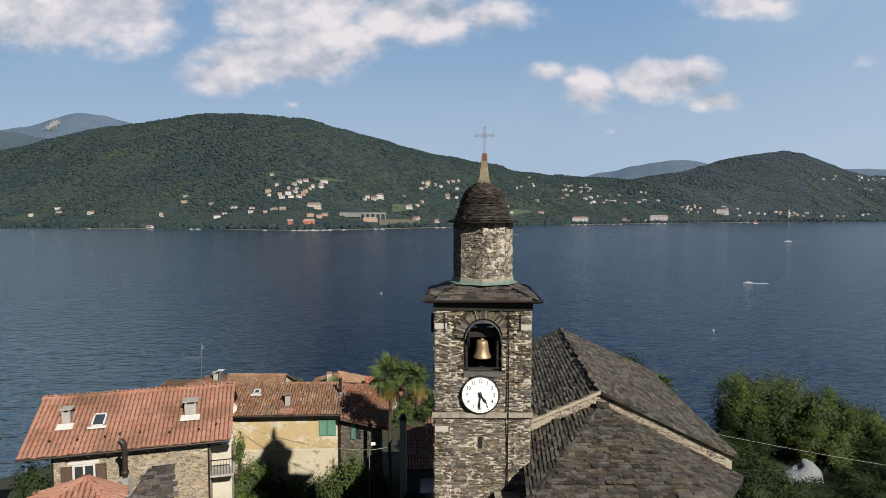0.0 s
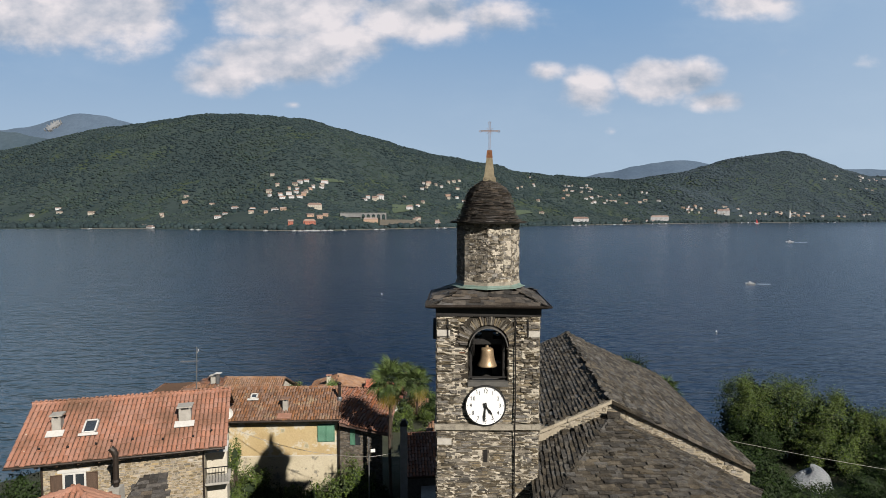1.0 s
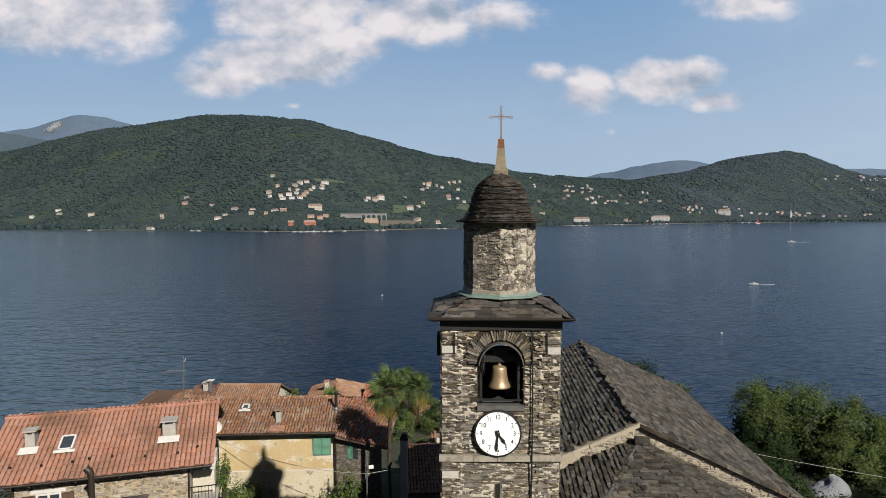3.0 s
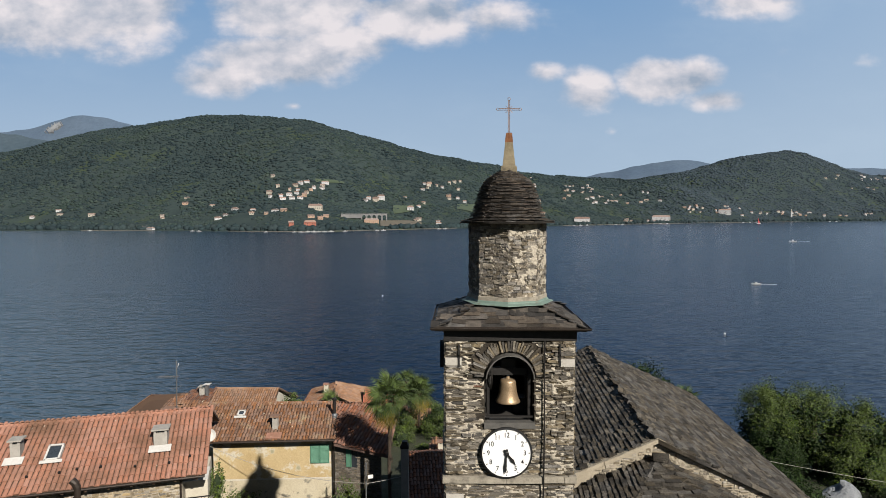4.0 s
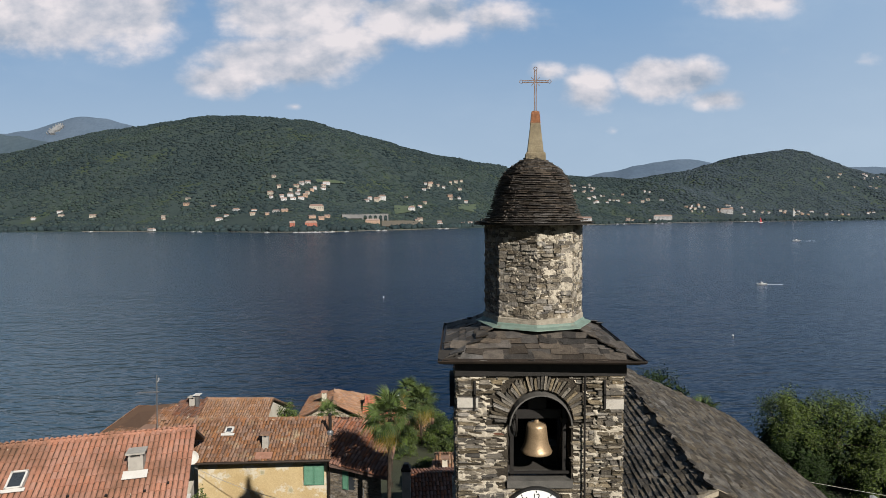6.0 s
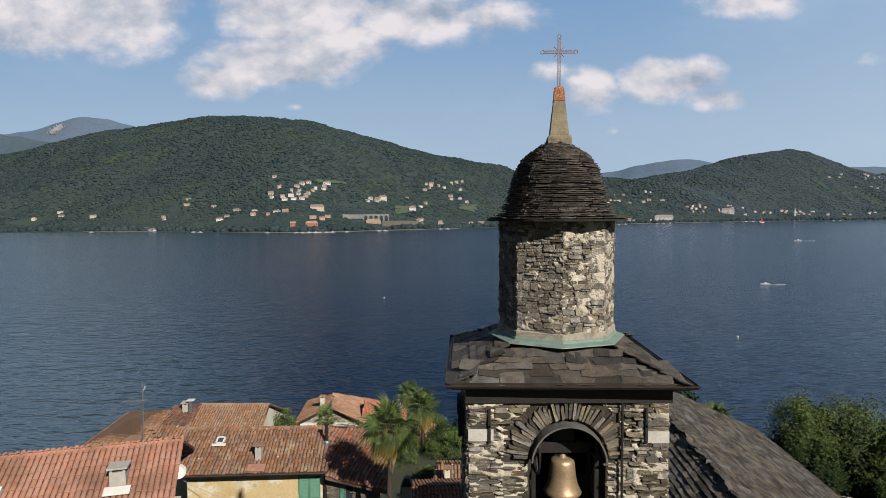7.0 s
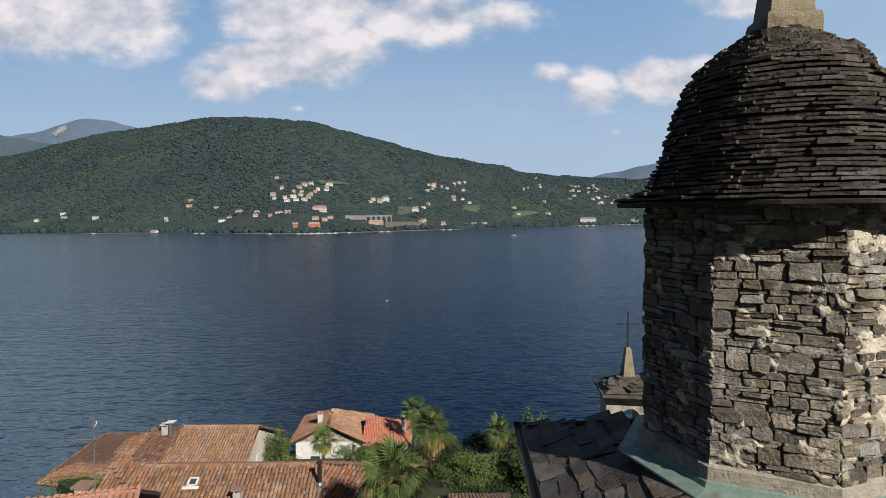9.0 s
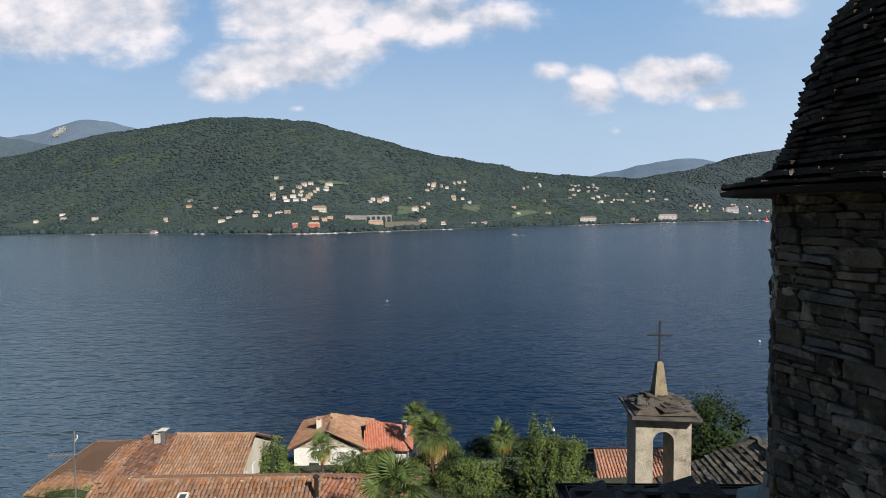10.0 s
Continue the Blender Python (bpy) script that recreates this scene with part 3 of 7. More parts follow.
def barrel_tiles(geo, poly, col=0.24, row=0.36, rng=rs, lift=0.0, skip=None, wob=0.016, flat_k=0.8, lap=0.030):
    """Rows of half-round clay tiles over a roof plane."""
    m, flat = roof_frame(poly)
    xs, ys = [q[0] for q in flat], [q[1] for q in flat]
    n = 0
    for j in range(int((max(xs) - min(xs)) / col) + 1):
        x = min(xs) + (j + 0.5) * col
        drift = rng.uniform(-0.04, 0.04)
        for i in range(int((max(ys) - min(ys)) / row) + 1):
            y = min(ys) + (i + 0.5) * row + drift
            if not inside((x, y), flat) or (skip and skip(x, y)):
                continue
            dx, dz, r0 = rng.uniform(-wob, wob), rng.uniform(-0.008, 0.012), rng.uniform(0.42, 0.47) * col
            v = []
            for yy, k, up in ((y - row * 0.62, 1.08, lap), (y + row * 0.5, 0.86, 0.0)):
                for c, s in ((-1, -0.15), (-0.62, 0.62), (0, 0.88), (0.62, 0.62), (1, -0.15)):
                    v.append((x + dx + c * r0 * k, yy, lift + s * r0 * k * flat_k + up * (0.4 + 0.6 * flat_k) + dz))
            geo.add(v, [(0, 1, 6, 5), (1, 2, 7, 6), (2, 3, 8, 7), (3, 4, 9, 8), (4, 3, 2, 1, 0)], m)
            n += 1
    return n


def slab_list(flat, expo, wmin, wmax, rng):
    xs, ys = [q[0] for q in flat], [q[1] for q in flat]
    y = min(ys)
    while y < max(ys):
        e = expo * rng.uniform(0.85, 1.15)
        x = min(xs) - rng.uniform(0, wmin)
        while x < max(xs):
            w = rng.uniform(wmin, wmax)
            if inside((x + w / 2, y + e * 0.5), flat) or (inside((x + w * 0.15, y + e * 0.5), flat) and inside((x + w * 0.85, y + e * 0.5), flat)):
                yield x + w / 2, y, w, e
            x += w
        y += e


def slab_shape(rng, ragged=0.06):
    """A thin stone slab of unit size: lower edge raised and ragged."""
    j = lambda k: rng.uniform(-k, k)
    v = [(-0.49 + j(0.02), 0 + j(ragged), 0.9), (-0.15 + j(0.1), j(ragged) - 0.02, 0.95 + j(0.2)), (0.2 + j(0.1), j(ragged) - 0.02, 0.95 + j(0.2)), (0.49 + j(0.02), j(ragged), 0.9),
         (0.49, 1.5, 0.0), (-0.49, 1.5, 0.0)]
    low = [(x * 0.98, y + 0.03, z + 0.0) for x, y, z in v]
    v = [(x, y, z + 1.0) for x, y, z in v] + low
    f = [(0, 1, 2, 3, 4, 5)] + [(i, i + 6, (i + 1) % 6 + 6, (i + 1) % 6) for i in range(6)]
    return v, f


SLABS = [slab_shape(rs) for i in range(14)]


def flag_shape(rng):
    """A big irregular roof flag: crooked sides, broken lower edge."""
    j = lambda k: rng.uniform(-k, k)
    a, b = j(0.10), j(0.10)
    v = [(-0.5 + a + j(0.04), 0.02 + j(0.12), 0.9 + j(0.25)), (-0.22 + j(0.12), -0.03 + j(0.10), 1.0 + j(0.25)), (0.12 + j(0.12), -0.03 + j(0.11), 1.0 + j(0.25)), (0.48 + b + j(0.04), 0.0 + j(0.12), 0.9 + j(0.25)),
         (0.52 + b, 0.55 + j(0.12), 0.6 + j(0.2)), (0.48, 1.5, 0.0), (-0.48, 1.5, 0.0), (-0.52 + a, 0.6 + j(0.12), 0.6 + j(0.2))]
    n = len(v)
    low = [(x * 0.96, y + 0.05, z - 0.1) for x, y, z in v]
    v = [(x, y, z + 1.0) for x, y, z in v] + low
    return v, [tuple(range(n))] + [(i, i + n, (i + 1) % n + n, (i + 1) % n) for i in range(n)]


def slabs_into(geo, poly, expo, wmin, wmax, thick, rng=rs, keep=None, even=0.35):
    m, flat = roof_frame(poly)
    for x, y, w, e in slab_list(flat, expo, wmin, wmax, rng):
        if keep and not keep(m @ Vector((x, y, 0))):
            continue
        v, f = SLABS[rng.randint(len(SLABS))]
        t = thick * rng.uniform(1 - even * 0.8, 1 + even)
        geo.add([(x + a * w, y + b * e, c * t + rng.uniform(-0.004, 0.006)) for a, b, c in v], f, m)


def slab_pieces(name, meshes, parent, poly, expo, wmin, wmax, thick, limit, rng=rs, keep=None, skew=2.0, vary=(0.7, 1.5), turn=None, stretch=(1.0, 1.0)):
    m, flat = roof_frame(poly)
    n = 0
    for x, y, w, e in slab_list(flat, expo, wmin, wmax, rng):
        if keep and not keep(m @ Vector((x, y, 0))):
            continue
        if n >= limit:
            break
        piece(name, meshes[rng.randint(len(meshes))], m @ Matrix.LocRotScale((x, y, rng.uniform(0, 0.012)), Euler((radians(rng.uniform(-0.5, 0.5) * skew), radians(rng.uniform(-0.7, 0.7) * skew), radians(rng.uniform(-1, 1) * (turn or skew)))), (w * rng.uniform(*stretch), e * rng.uniform(*stretch), thick * rng.uniform(*vary))), parent)
        n += 1
    return n


# ---- lake, near ground, far shore ----
def smooth(a, b, x):
    t = np.clip((x - a) / (b - a), 0, 1)
    return t * t * (3 - 2 * t)


def near_height(x, y):
    """The bank below the church, from the church yard down to the water."""
    y = y + 22.0 * smooth(-24, -44, x) * smooth(5, 30, y) + 6.0 * smooth(-20, -30, x) * smooth(30, 50, y)
    h = 15.0 - 4.0 * smooth(4, 20, y) - 1.5 * smooth(22, 38, y) - 3.0 * smooth(38, 56, y) - 8.5 * smooth(53, 68, y)
    return h - 4.0 * smooth(14, 30, x) * smooth(-5, 25, y) * (1 - smooth(48, 75, y)) - 2.0 * smooth(90, 140, abs(x))


def grid_mesh(name, xs, ys, fn, mat, smooth_it=True):
    v = [(x, y, fn(x, y)) for y in ys for x in xs]
    n = len(xs)
    f = [(j * n + i, j * n + i + 1, (j + 1) * n + i + 1, (j + 1) * n + i) for j in range(len(ys) - 1) for i in range(n - 1)]
    g = Geo()
    g.v, g.f = v, f
    return g.mesh(name, mat, smooth_it)


tagged(new("ground", grid_mesh("ground", np.linspace(-260, 260, 131), np.concatenate([np.linspace(-300, -40, 14), np.linspace(-36, 90, 64), np.linspace(100, 5200, 12)]),
           lambda x, y: float(near_height(x, y)) + (0.25 * noise.noise((x * 0.3, y * 0.3, 0)) if y < 90 else -6), EARTH)),
       "sloping village ground of dark earth and rough grass", "ground", kind="structure")
lake = Geo().add([(-6000, 15, 0), (6000, 15, 0), (6000, 6000, 0), (-6000, 6000, 0)], [(0, 1, 2, 3)])
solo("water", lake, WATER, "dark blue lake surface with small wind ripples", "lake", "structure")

HZ = 30.0  # height of the eye over the lake


def shore(u):
    """How far off the opposite shore lies in the direction (u, 1)."""
    return 1130 + 1250 * smooth(-0.2, 0.85, u) - 110 * np.exp(-((u + 0.27) / 0.15) ** 2)


def bell(x, c, left, right):
    w = np.where(x < c, left, right)
    return np.exp(-((x - c) / w) ** 2)


def skyline(u):
    """Slope of the sight line to the crest of the wooded hills."""
    big = 118 * bell(u, -0.345, 0.45, 0.345)
    right = 53 * bell(u, 0.572, 0.165, 0.095)
    return (56 + np.maximum(big, right) + 0.12 * np.minimum(big, right) + 8 * bell(u, 0.75, 0.1, 0.2)) / 1054


def hill_height(u, s):
    """Height at the share s of the way from shore to crest (1) and beyond."""
    y = shore(u) + s * 1000
    top = HZ + (shore(u) + 1000) * skyline(u)
    rise = 0.34 * s + 0.66 * smooth(0.12, 1.0, s)
    h = top * np.where(s < 1, rise, 1 - 0.4 * (s - 1) ** 2 * 4) + 1.5
    return y, h


def hill_point(u, s):
    y, h = hill_height(u, s)
    k = smooth(0.0, 0.25, s)
    h = h + float(k) * (34 * noise.noise((u * y * 0.0035, y * 0.0035, 3)) * (1 - 0.75 * float(smooth(0.75, 1.0, s))) + 9 * noise.noise((u * y * 0.012, y * 0.012, 5)))
    return float(u * y), float(y), float(h)


us, ss = np.linspace(-1.05, 1.05, 240), np.concatenate([[-0.02], np.linspace(0, 1.15, 60)])
g = Geo()
g.v = [hill_point(u, s) if s >= 0 else (u * (shore(u) - 30), shore(u) - 30, -5.0) for s in ss for u in us]
n = len(us)
g.f = [(j * n + i, j * n + i + 1, (j + 1) * n + i + 1, (j + 1) * n + i) for j in range(len(ss) - 1) for i in range(n - 1)]
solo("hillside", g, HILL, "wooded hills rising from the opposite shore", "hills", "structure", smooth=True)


def backdrop(name, y0, depth, crest, lo, hi, mat, label):
    """A mountain range far behind, from the direction lo to hi."""
    uu, gg = np.linspace(lo, hi, 90), Geo()
    for k, s in enumerate(np.linspace(0, 1, 14)):
        for u in uu:
            y = y0 + s * depth
            h = (HZ + (y0 + depth) * crest(u)) * (0.15 * s + 0.85 * s ** 1.3)
            h += 22 * noise.noise((u * 9, s * 3, y0 * 0.01)) * math.sin(s * math.pi) + 9 * noise.noise((u * 40, s * 5, 2))
            gg.v.append((u * y, y, h))
    m = len(uu)
    gg.f = [(j * m + i, j * m + i + 1, (j + 1) * m + i + 1, (j + 1) * m + i) for j in range(13) for i in range(m - 1)]
    return solo(name, gg, mat, label, "mountain", "structure", smooth=True)


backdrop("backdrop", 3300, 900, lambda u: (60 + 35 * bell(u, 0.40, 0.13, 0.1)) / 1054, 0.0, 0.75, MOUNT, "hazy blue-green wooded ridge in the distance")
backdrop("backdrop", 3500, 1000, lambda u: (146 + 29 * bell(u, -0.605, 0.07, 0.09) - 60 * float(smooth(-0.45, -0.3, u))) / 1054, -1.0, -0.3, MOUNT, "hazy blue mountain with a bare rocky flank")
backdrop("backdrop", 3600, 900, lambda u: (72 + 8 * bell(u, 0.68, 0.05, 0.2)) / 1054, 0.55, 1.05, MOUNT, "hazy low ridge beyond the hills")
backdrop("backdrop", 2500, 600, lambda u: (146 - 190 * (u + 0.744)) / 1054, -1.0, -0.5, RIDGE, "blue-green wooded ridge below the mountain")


def rock_patch(u0, s0, du, ds, y0, depth, crest, label):
    """Bare rock slabs lying on a mountain's flank."""
    gg = Geo()
    for k in range(90):
        a, r = rs.uniform(0, 6.28), rs.uniform(0, 1) ** 0.7
        w = rs.uniform(4, 15) * (1.3 - r)
        u, s = u0 + du * r * math.cos(a), s0 + ds * r * math.sin(a) + 0.3 * ds * r * math.cos(a)

        def spot(dx, dz):
            ss = s + dz / depth
            y = y0 + ss * depth
            h = (HZ + (y0 + depth) * crest(u)) * (0.15 * ss + 0.85 * ss ** 1.3)
            return (u * y + dx, y, h + 16)
        out = [spot(w * 0.7 * math.cos(q) * rs.uniform(0.5, 1.2), w * 1.3 * math.sin(q) * rs.uniform(0.5, 1.2)) for q in np.arange(7) * 0.9]
        gg.slab(out, (0, 8, -20))
    return solo("bare_rock_face", gg, PALE_ROCK, label, "rock", "structure")


rock_patch(-0.653, 0.925, 0.016, 0.04, 3500, 1000, lambda u: (146 + 29 * bell(u, -0.605, 0.07, 0.09)) / 1054, "pale bare rock face on the distant mountain")
# woods of the far hills
ICO = bmesh.new()
bmesh.ops.create_icosphere(ICO, subdivisions=1, radius=1)
ico_v = np.array([v.co[:] for v in ICO.verts])
ico_f = np.array([[v.index for v in f.verts] for f in ICO.faces])
ICO.free()


def crowns(name, spots, mat, label, lump=0.28):
    """Many rough tree crowns joined into one mesh; spots: x, y, z, radius, height."""
    spots = np.array(spots)
    k, nv = len(spots), len(ico_v)
    ang = rs.uniform(0, 6.28, k)
    c, s = np.cos(ang)[:, None], np.sin(ang)[:, None]
    base = ico_v[None] * (1 + rs.uniform(-lump, lump, (k, nv, 1)))
    x, y, z = base[..., 0] * c - base[..., 1] * s, base[..., 0] * s + base[..., 1] * c, base[..., 2]
    v = np.stack([spots[:, 0:1] + x * spots[:, 3:4], spots[:, 1:2] + y * spots[:, 3:4], spots[:, 2:3] + (z * 0.5 + 0.22) * spots[:, 4:5]], -1)
    f = ico_f[None] + (np.arange(k) * nv)[:, None, None]
    me = bpy.data.meshes.new(name)
    me.from_pydata(v.reshape(-1, 3).tolist(), [], f.reshape(-1, 3).tolist())
    me.materials.append(mat)
    me.polygons.foreach_set("use_smooth", [True] * len(me.polygons))
    return tagged(new(name, me), label, "woods", kind="stuff")


def clearing(x, y, s):
    """Meadows and gardens between the woods low on the slope."""
    q = noise.noise((x * 0.006, y * 0.006, 9)) + 0.5 * noise.noise((x * 0.02, y * 0.02, 4))
    return q > 0.22 + 1.1 * s


def far_spot(px, py):
    """The place on the far slope towards the direction px, py (tangents to the right and up)."""
    for s in np.linspace(0.004, 1.0, 260):
        x, y, z = hill_point(px, s)
        if (z - HZ) / y >= py:
            break
    return x, y, z, s


FAR_WALLS = [surf("far_wall_white", (0.56, 0.56, 0.57), (0.70, 0.70, 0.71), 0.2, 0.9, 0.0, 2), surf("far_wall_cream", (0.46, 0.42, 0.35), (0.58, 0.53, 0.45), 0.2, 0.9, 0.0, 2), surf("far_wall_orange", (0.44, 0.30, 0.22), (0.54, 0.38, 0.28), 0.2, 0.9, 0.0, 2)]
FAR_ROOF = surf("far_roof", (0.22, 0.145, 0.12), (0.38, 0.27, 0.225), 0.2, 0.9, 0.0, 2, "object", 0.3)
FAR_RED = surf("far_red_wall", (0.40, 0.14, 0.10), (0.50, 0.19, 0.13), 0.2, 0.9, 0.0, 2)


def far_house_shape(w, d, h, wall, label):
    """A plain lakeside house with a hipped or gabled roof, built about its own foot."""
    t = thing("lakeside_house", (0, 0, 0), label, "house", "houses on the far shore")
    part("wall", Geo().box((-w / 2, -d / 2, -4), (w / 2, d / 2, h)), wall, t)
    r, e = 0.34 * d, 0.7
    k = 0.0 if w < 12 else d * 0.3
    g = Geo().add([(-w / 2 - e, -d / 2 - e, h), (w / 2 + e, -d / 2 - e, h), (w / 2 + e, d / 2 + e, h), (-w / 2 - e, d / 2 + e, h), (-w / 2 - e + k, 0, h + r), (w / 2 + e - k, 0, h + r)],
                  [(0, 1, 5, 4), (2, 3, 4, 5), (1, 2, 5), (3, 0, 4), (3, 2, 1, 0)])
    part("roof", g, FAR_ROOF, t)
    part("chimney", Geo().box((w * 0.2, 0.4, h + 0.2), (w * 0.2 + 0.9, 1.3, h + r + 1.0)), wall, t)
    n = max(2, int(w / 4))
    for j in range(max(1, int(h / 3.2))):
        for i in range(n):
            x, z = -w / 2 + w * (i + 0.5) / n, 1.1 + 3.0 * j
            part("window", Geo().box((x - 0.55, -d / 2 - 0.06, z), (x + 0.55, -d / 2 - 0.01, z + 1.5)), GLASS, t)
    return t


FAR_KINDS = [far_house_shape(w, d, h, FAR_WALLS[k], lab) for w, d, h, k, lab in (
    (9.0, 8, 4.4, 0, "white house with a brown tile roof on the far shore"), (13, 8, 4.6, 0, "long white house with a brown tile roof on the far slope"), (8, 7, 4.0, 1, "small cream house with a tile roof on the far slope"),
    (11, 8, 5.6, 1, "cream two-storey house with a tile roof on the far slope"), (10, 8, 4.8, 2, "pale orange house with a tile roof on the far slope"))]
far_list, hrs = [], np.random.RandomState(31)
# clusters: centre and spread of the direction, number
for cu, cv, du, dv, n in ((-0.268, 0.036, 0.034, 0.012, 19), (-0.225, 0.044, 0.028, 0.009, 15), (-0.288, 0.066, 0.006, 0.002, 2), (-0.005, 0.047, 0.032, 0.008, 18), (0.225, 0.036, 0.024, 0.012, 22), (0.262, 0.024, 0.022, 0.008, 12),
                          (-0.115, 0.024, 0.026, 0.004, 5), (-0.30, 0.002, 0.03, 0.006, 5), (-0.21, -0.006, 0.02, 0.004, 4), (-0.06, 0.02, 0.03, 0.012, 3), (0.025, 0.022, 0.03, 0.010, 4), (0.02, -0.016, 0.045, 0.002, 5), (-0.06, -0.010, 0.02, 0.003, 2),
                          (0.33, 0.026, 0.05, 0.010, 9), (0.335, -0.012, 0.03, 0.003, 7), (0.45, 0.006, 0.05, 0.007, 18), (0.55, 0.0, 0.05, 0.005, 16), (0.66, -0.002, 0.06, 0.004, 9), (0.65, 0.052, 0.012, 0.012, 4), (0.73, 0.060, 0.035, 0.006, 12), (0.70, 0.040, 0.02, 0.003, 3),
                          (-0.38, 0.0, 0.03, 0.012, 3), (-0.42, 0.018, 0.03, 0.012, 3), (-0.49, -0.004, 0.02, 0.003, 2), (-0.51, -0.024, 0.02, 0.002, 3), (-0.66, 0.0, 0.08, 0.008, 4), (0.13, 0.05, 0.03, 0.010, 5), (0.14, 0.008, 0.04, 0.015, 5)):
    for i in range(n):
        x, y, z, s = far_spot(cu + du * hrs.uniform(-1, 1), cv + dv * hrs.uniform(-1, 1))
        if any(math.hypot(x - a, y - b) < 12 for a, b, *_ in far_list):
            continue
        far_list.append((x, y, z, hrs.randint(5) if hrs.rand() < 0.8 else 0, hrs.uniform(-35, 35)))
used_kind = set()
for x, y, z, k, turn in far_list:
    m = pose(x, y, z, 0, 0, turn)
    if k in used_kind:
        c = copy_thing(FAR_KINDS[k], m)
        c.scale = (hrs.uniform(0.7, 1.4), 0.85, hrs.uniform(0.65, 1.0))
    else:
        FAR_KINDS[k].matrix_basis = m
        used_kind.add(k)


def big_house(u, v, w, d, h, wall, label):
    t = far_house_shape(w, d, h, wall, label)
    x, y, z, s = far_spot(u, v)
    t.matrix_basis = pose(x, y, z, 0, 0, -math.degrees(math.atan(u)))
    t["group"] = "large houses on the far shore"
    far_list.append((x, y, z, 0, 0))


big_house(-0.230, -0.0195, 22, 11, 7.5, FAR_RED, "large red lakeside building with balconies")
big_house(-0.262, -0.0195, 9, 9, 7, FAR_RED, "tall red lakeside house")
big_house(-0.0585, 0.0065, 16, 12, 8, FAR_WALLS[0], "white villa above the far shore")
big_house(0.232, -0.013, 44, 14, 9, FAR_WALLS[0], "long white lakeside hotel")
big_house(0.365, -0.0105, 56, 15, 11, FAR_WALLS[0], "long white lakeside building")
big_house(0.472, 0.0, 42, 14, 14, FAR_WALLS[0], "large white building in the far town")
big_house(-0.108, 0.025, 18, 12, 9, FAR_WALLS[0], "white villa among trees on the slope")
big_house(-0.22, 0.009, 30, 12, 8, FAR_WALLS[1], "long cream building on the slope")
big_house(-0.125, -0.014, 30, 10, 6, FAR_WALLS[2], "low salmon boathouse at the water")

# church steeple and railway viaduct on the far side
x, y, z, s = far_spot(0.584, -0.006)
st = thing("far_steeple", (x, y, z), "slender white church steeple in the far town", "steeple")
part("tower", Geo().box((x - 2.5, y - 2.5, z - 3), (x + 2.5, y + 2.5, z + 22)), FAR_WALLS[0], st)
part("spire", Geo().lathe([(3.6, z + 22), (0.2, z + 33)], 4, pose(x, y, 0), math.pi / 4), FAR_WALLS[1], st)
x, y, z, s = far_spot(-0.136, -0.006)
z -= 3.0
far_list.append((x, y, z, 0, 0))
vd = thing("viaduct", (x, y, z), "pale stone viaduct with round arches above the far shore", "viaduct")
for i in range(9):
    g = Geo()
    a0 = pose(x + (i - 4) * 11.0 - 5.5, y - 18, z + 2.0) @ Matrix(((1, 0, 0, 0), (0, -1, 0, 0), (0, 0, 1, 0), (0, 0, 0, 1)))
    if i < 4:
        g.box((0, -6, 1.0), (11, 0, 9.0), a0)
    else:
        arch_wall(g, a0, -5.0, 9.5, 3.9, -4.9, 3.6, 5.5, 11.0, 6.0)
    part("arch", g, ROCK, vd)
part("deck", Geo().box((x - 50, y - 17.5, z + 11.6), (x + 50, y - 12, z + 12.6)), ROCK, vd)
# quay along the water
for lo, hi in ((-0.37, 0.02), (0.2, 0.6), (-0.62, -0.5)):
    g = Geo()
    uu = np.linspace(lo, hi, 60)
    for u in uu:
        yy = float(shore(u)) - 4
        g.v += [(u * yy, yy, -1.0), (u * yy, yy, 1.3), (u * (yy + 5), yy + 5, 1.5)]
    g.f = [q for i in range(59) for q in ((i * 3, i * 3 + 3, i * 3 + 4, i * 3 + 1), (i * 3 + 1, i * 3 + 4, i * 3 + 5, i * 3 + 2))]
    solo("quay", g, RUBBLE_DARK, "pale stone quay along the far shore", "quay", "structure")
house_cells = {}
for x, y, z, *_ in far_list:
    for i in range(-1, 2):
        for j in range(0, 1):
            house_cells[(int(x // 8) + i, int(y // 8) + j)] = True

# open fields between the woods: direction and height of their corners
FIELDS = ((-0.110, -0.040, -0.0205, -0.0115, STUBBLE, "dry tan field above the far shore"), (-0.088, -0.052, 0.002, 0.014, MEADOW, "light green meadow on the far slope"),
          (-0.220, -0.170, 0.052, 0.057, MEADOW, "narrow light green terrace on the far slope"), (0.105, 0.150, -0.003, 0.006, MEADOW, "light green meadow near the far shore"), (0.02, 0.05, 0.006, 0.016, MEADOW, "small green meadow between far houses"))
field_box = []
for u0, u1, v0, v1, mt, label in FIELDS:
    um = (u0 + u1) / 2
    s0, s1 = far_spot(um, v0)[3], far_spot(um, v1)[3]
    field_box.append((u0, u1, s0, s1))
    g = Geo()
    for j in range(9):
        for i in range(15):
            x, y, z = hill_point(u0 + (u1 - u0) * (i / 14 + 0.03 * noise.noise((i, j, 2))), s0 + (s1 - s0) * j / 8)
            g.v.append((x, y, z + 2.0))
    g.f = [(j * 15 + i, j * 15 + i + 1, (j + 1) * 15 + i + 1, (j + 1) * 15 + i) for j in range(8) for i in range(14)]
    solo("field", g, mt, label, "field", "structure", smooth=True)

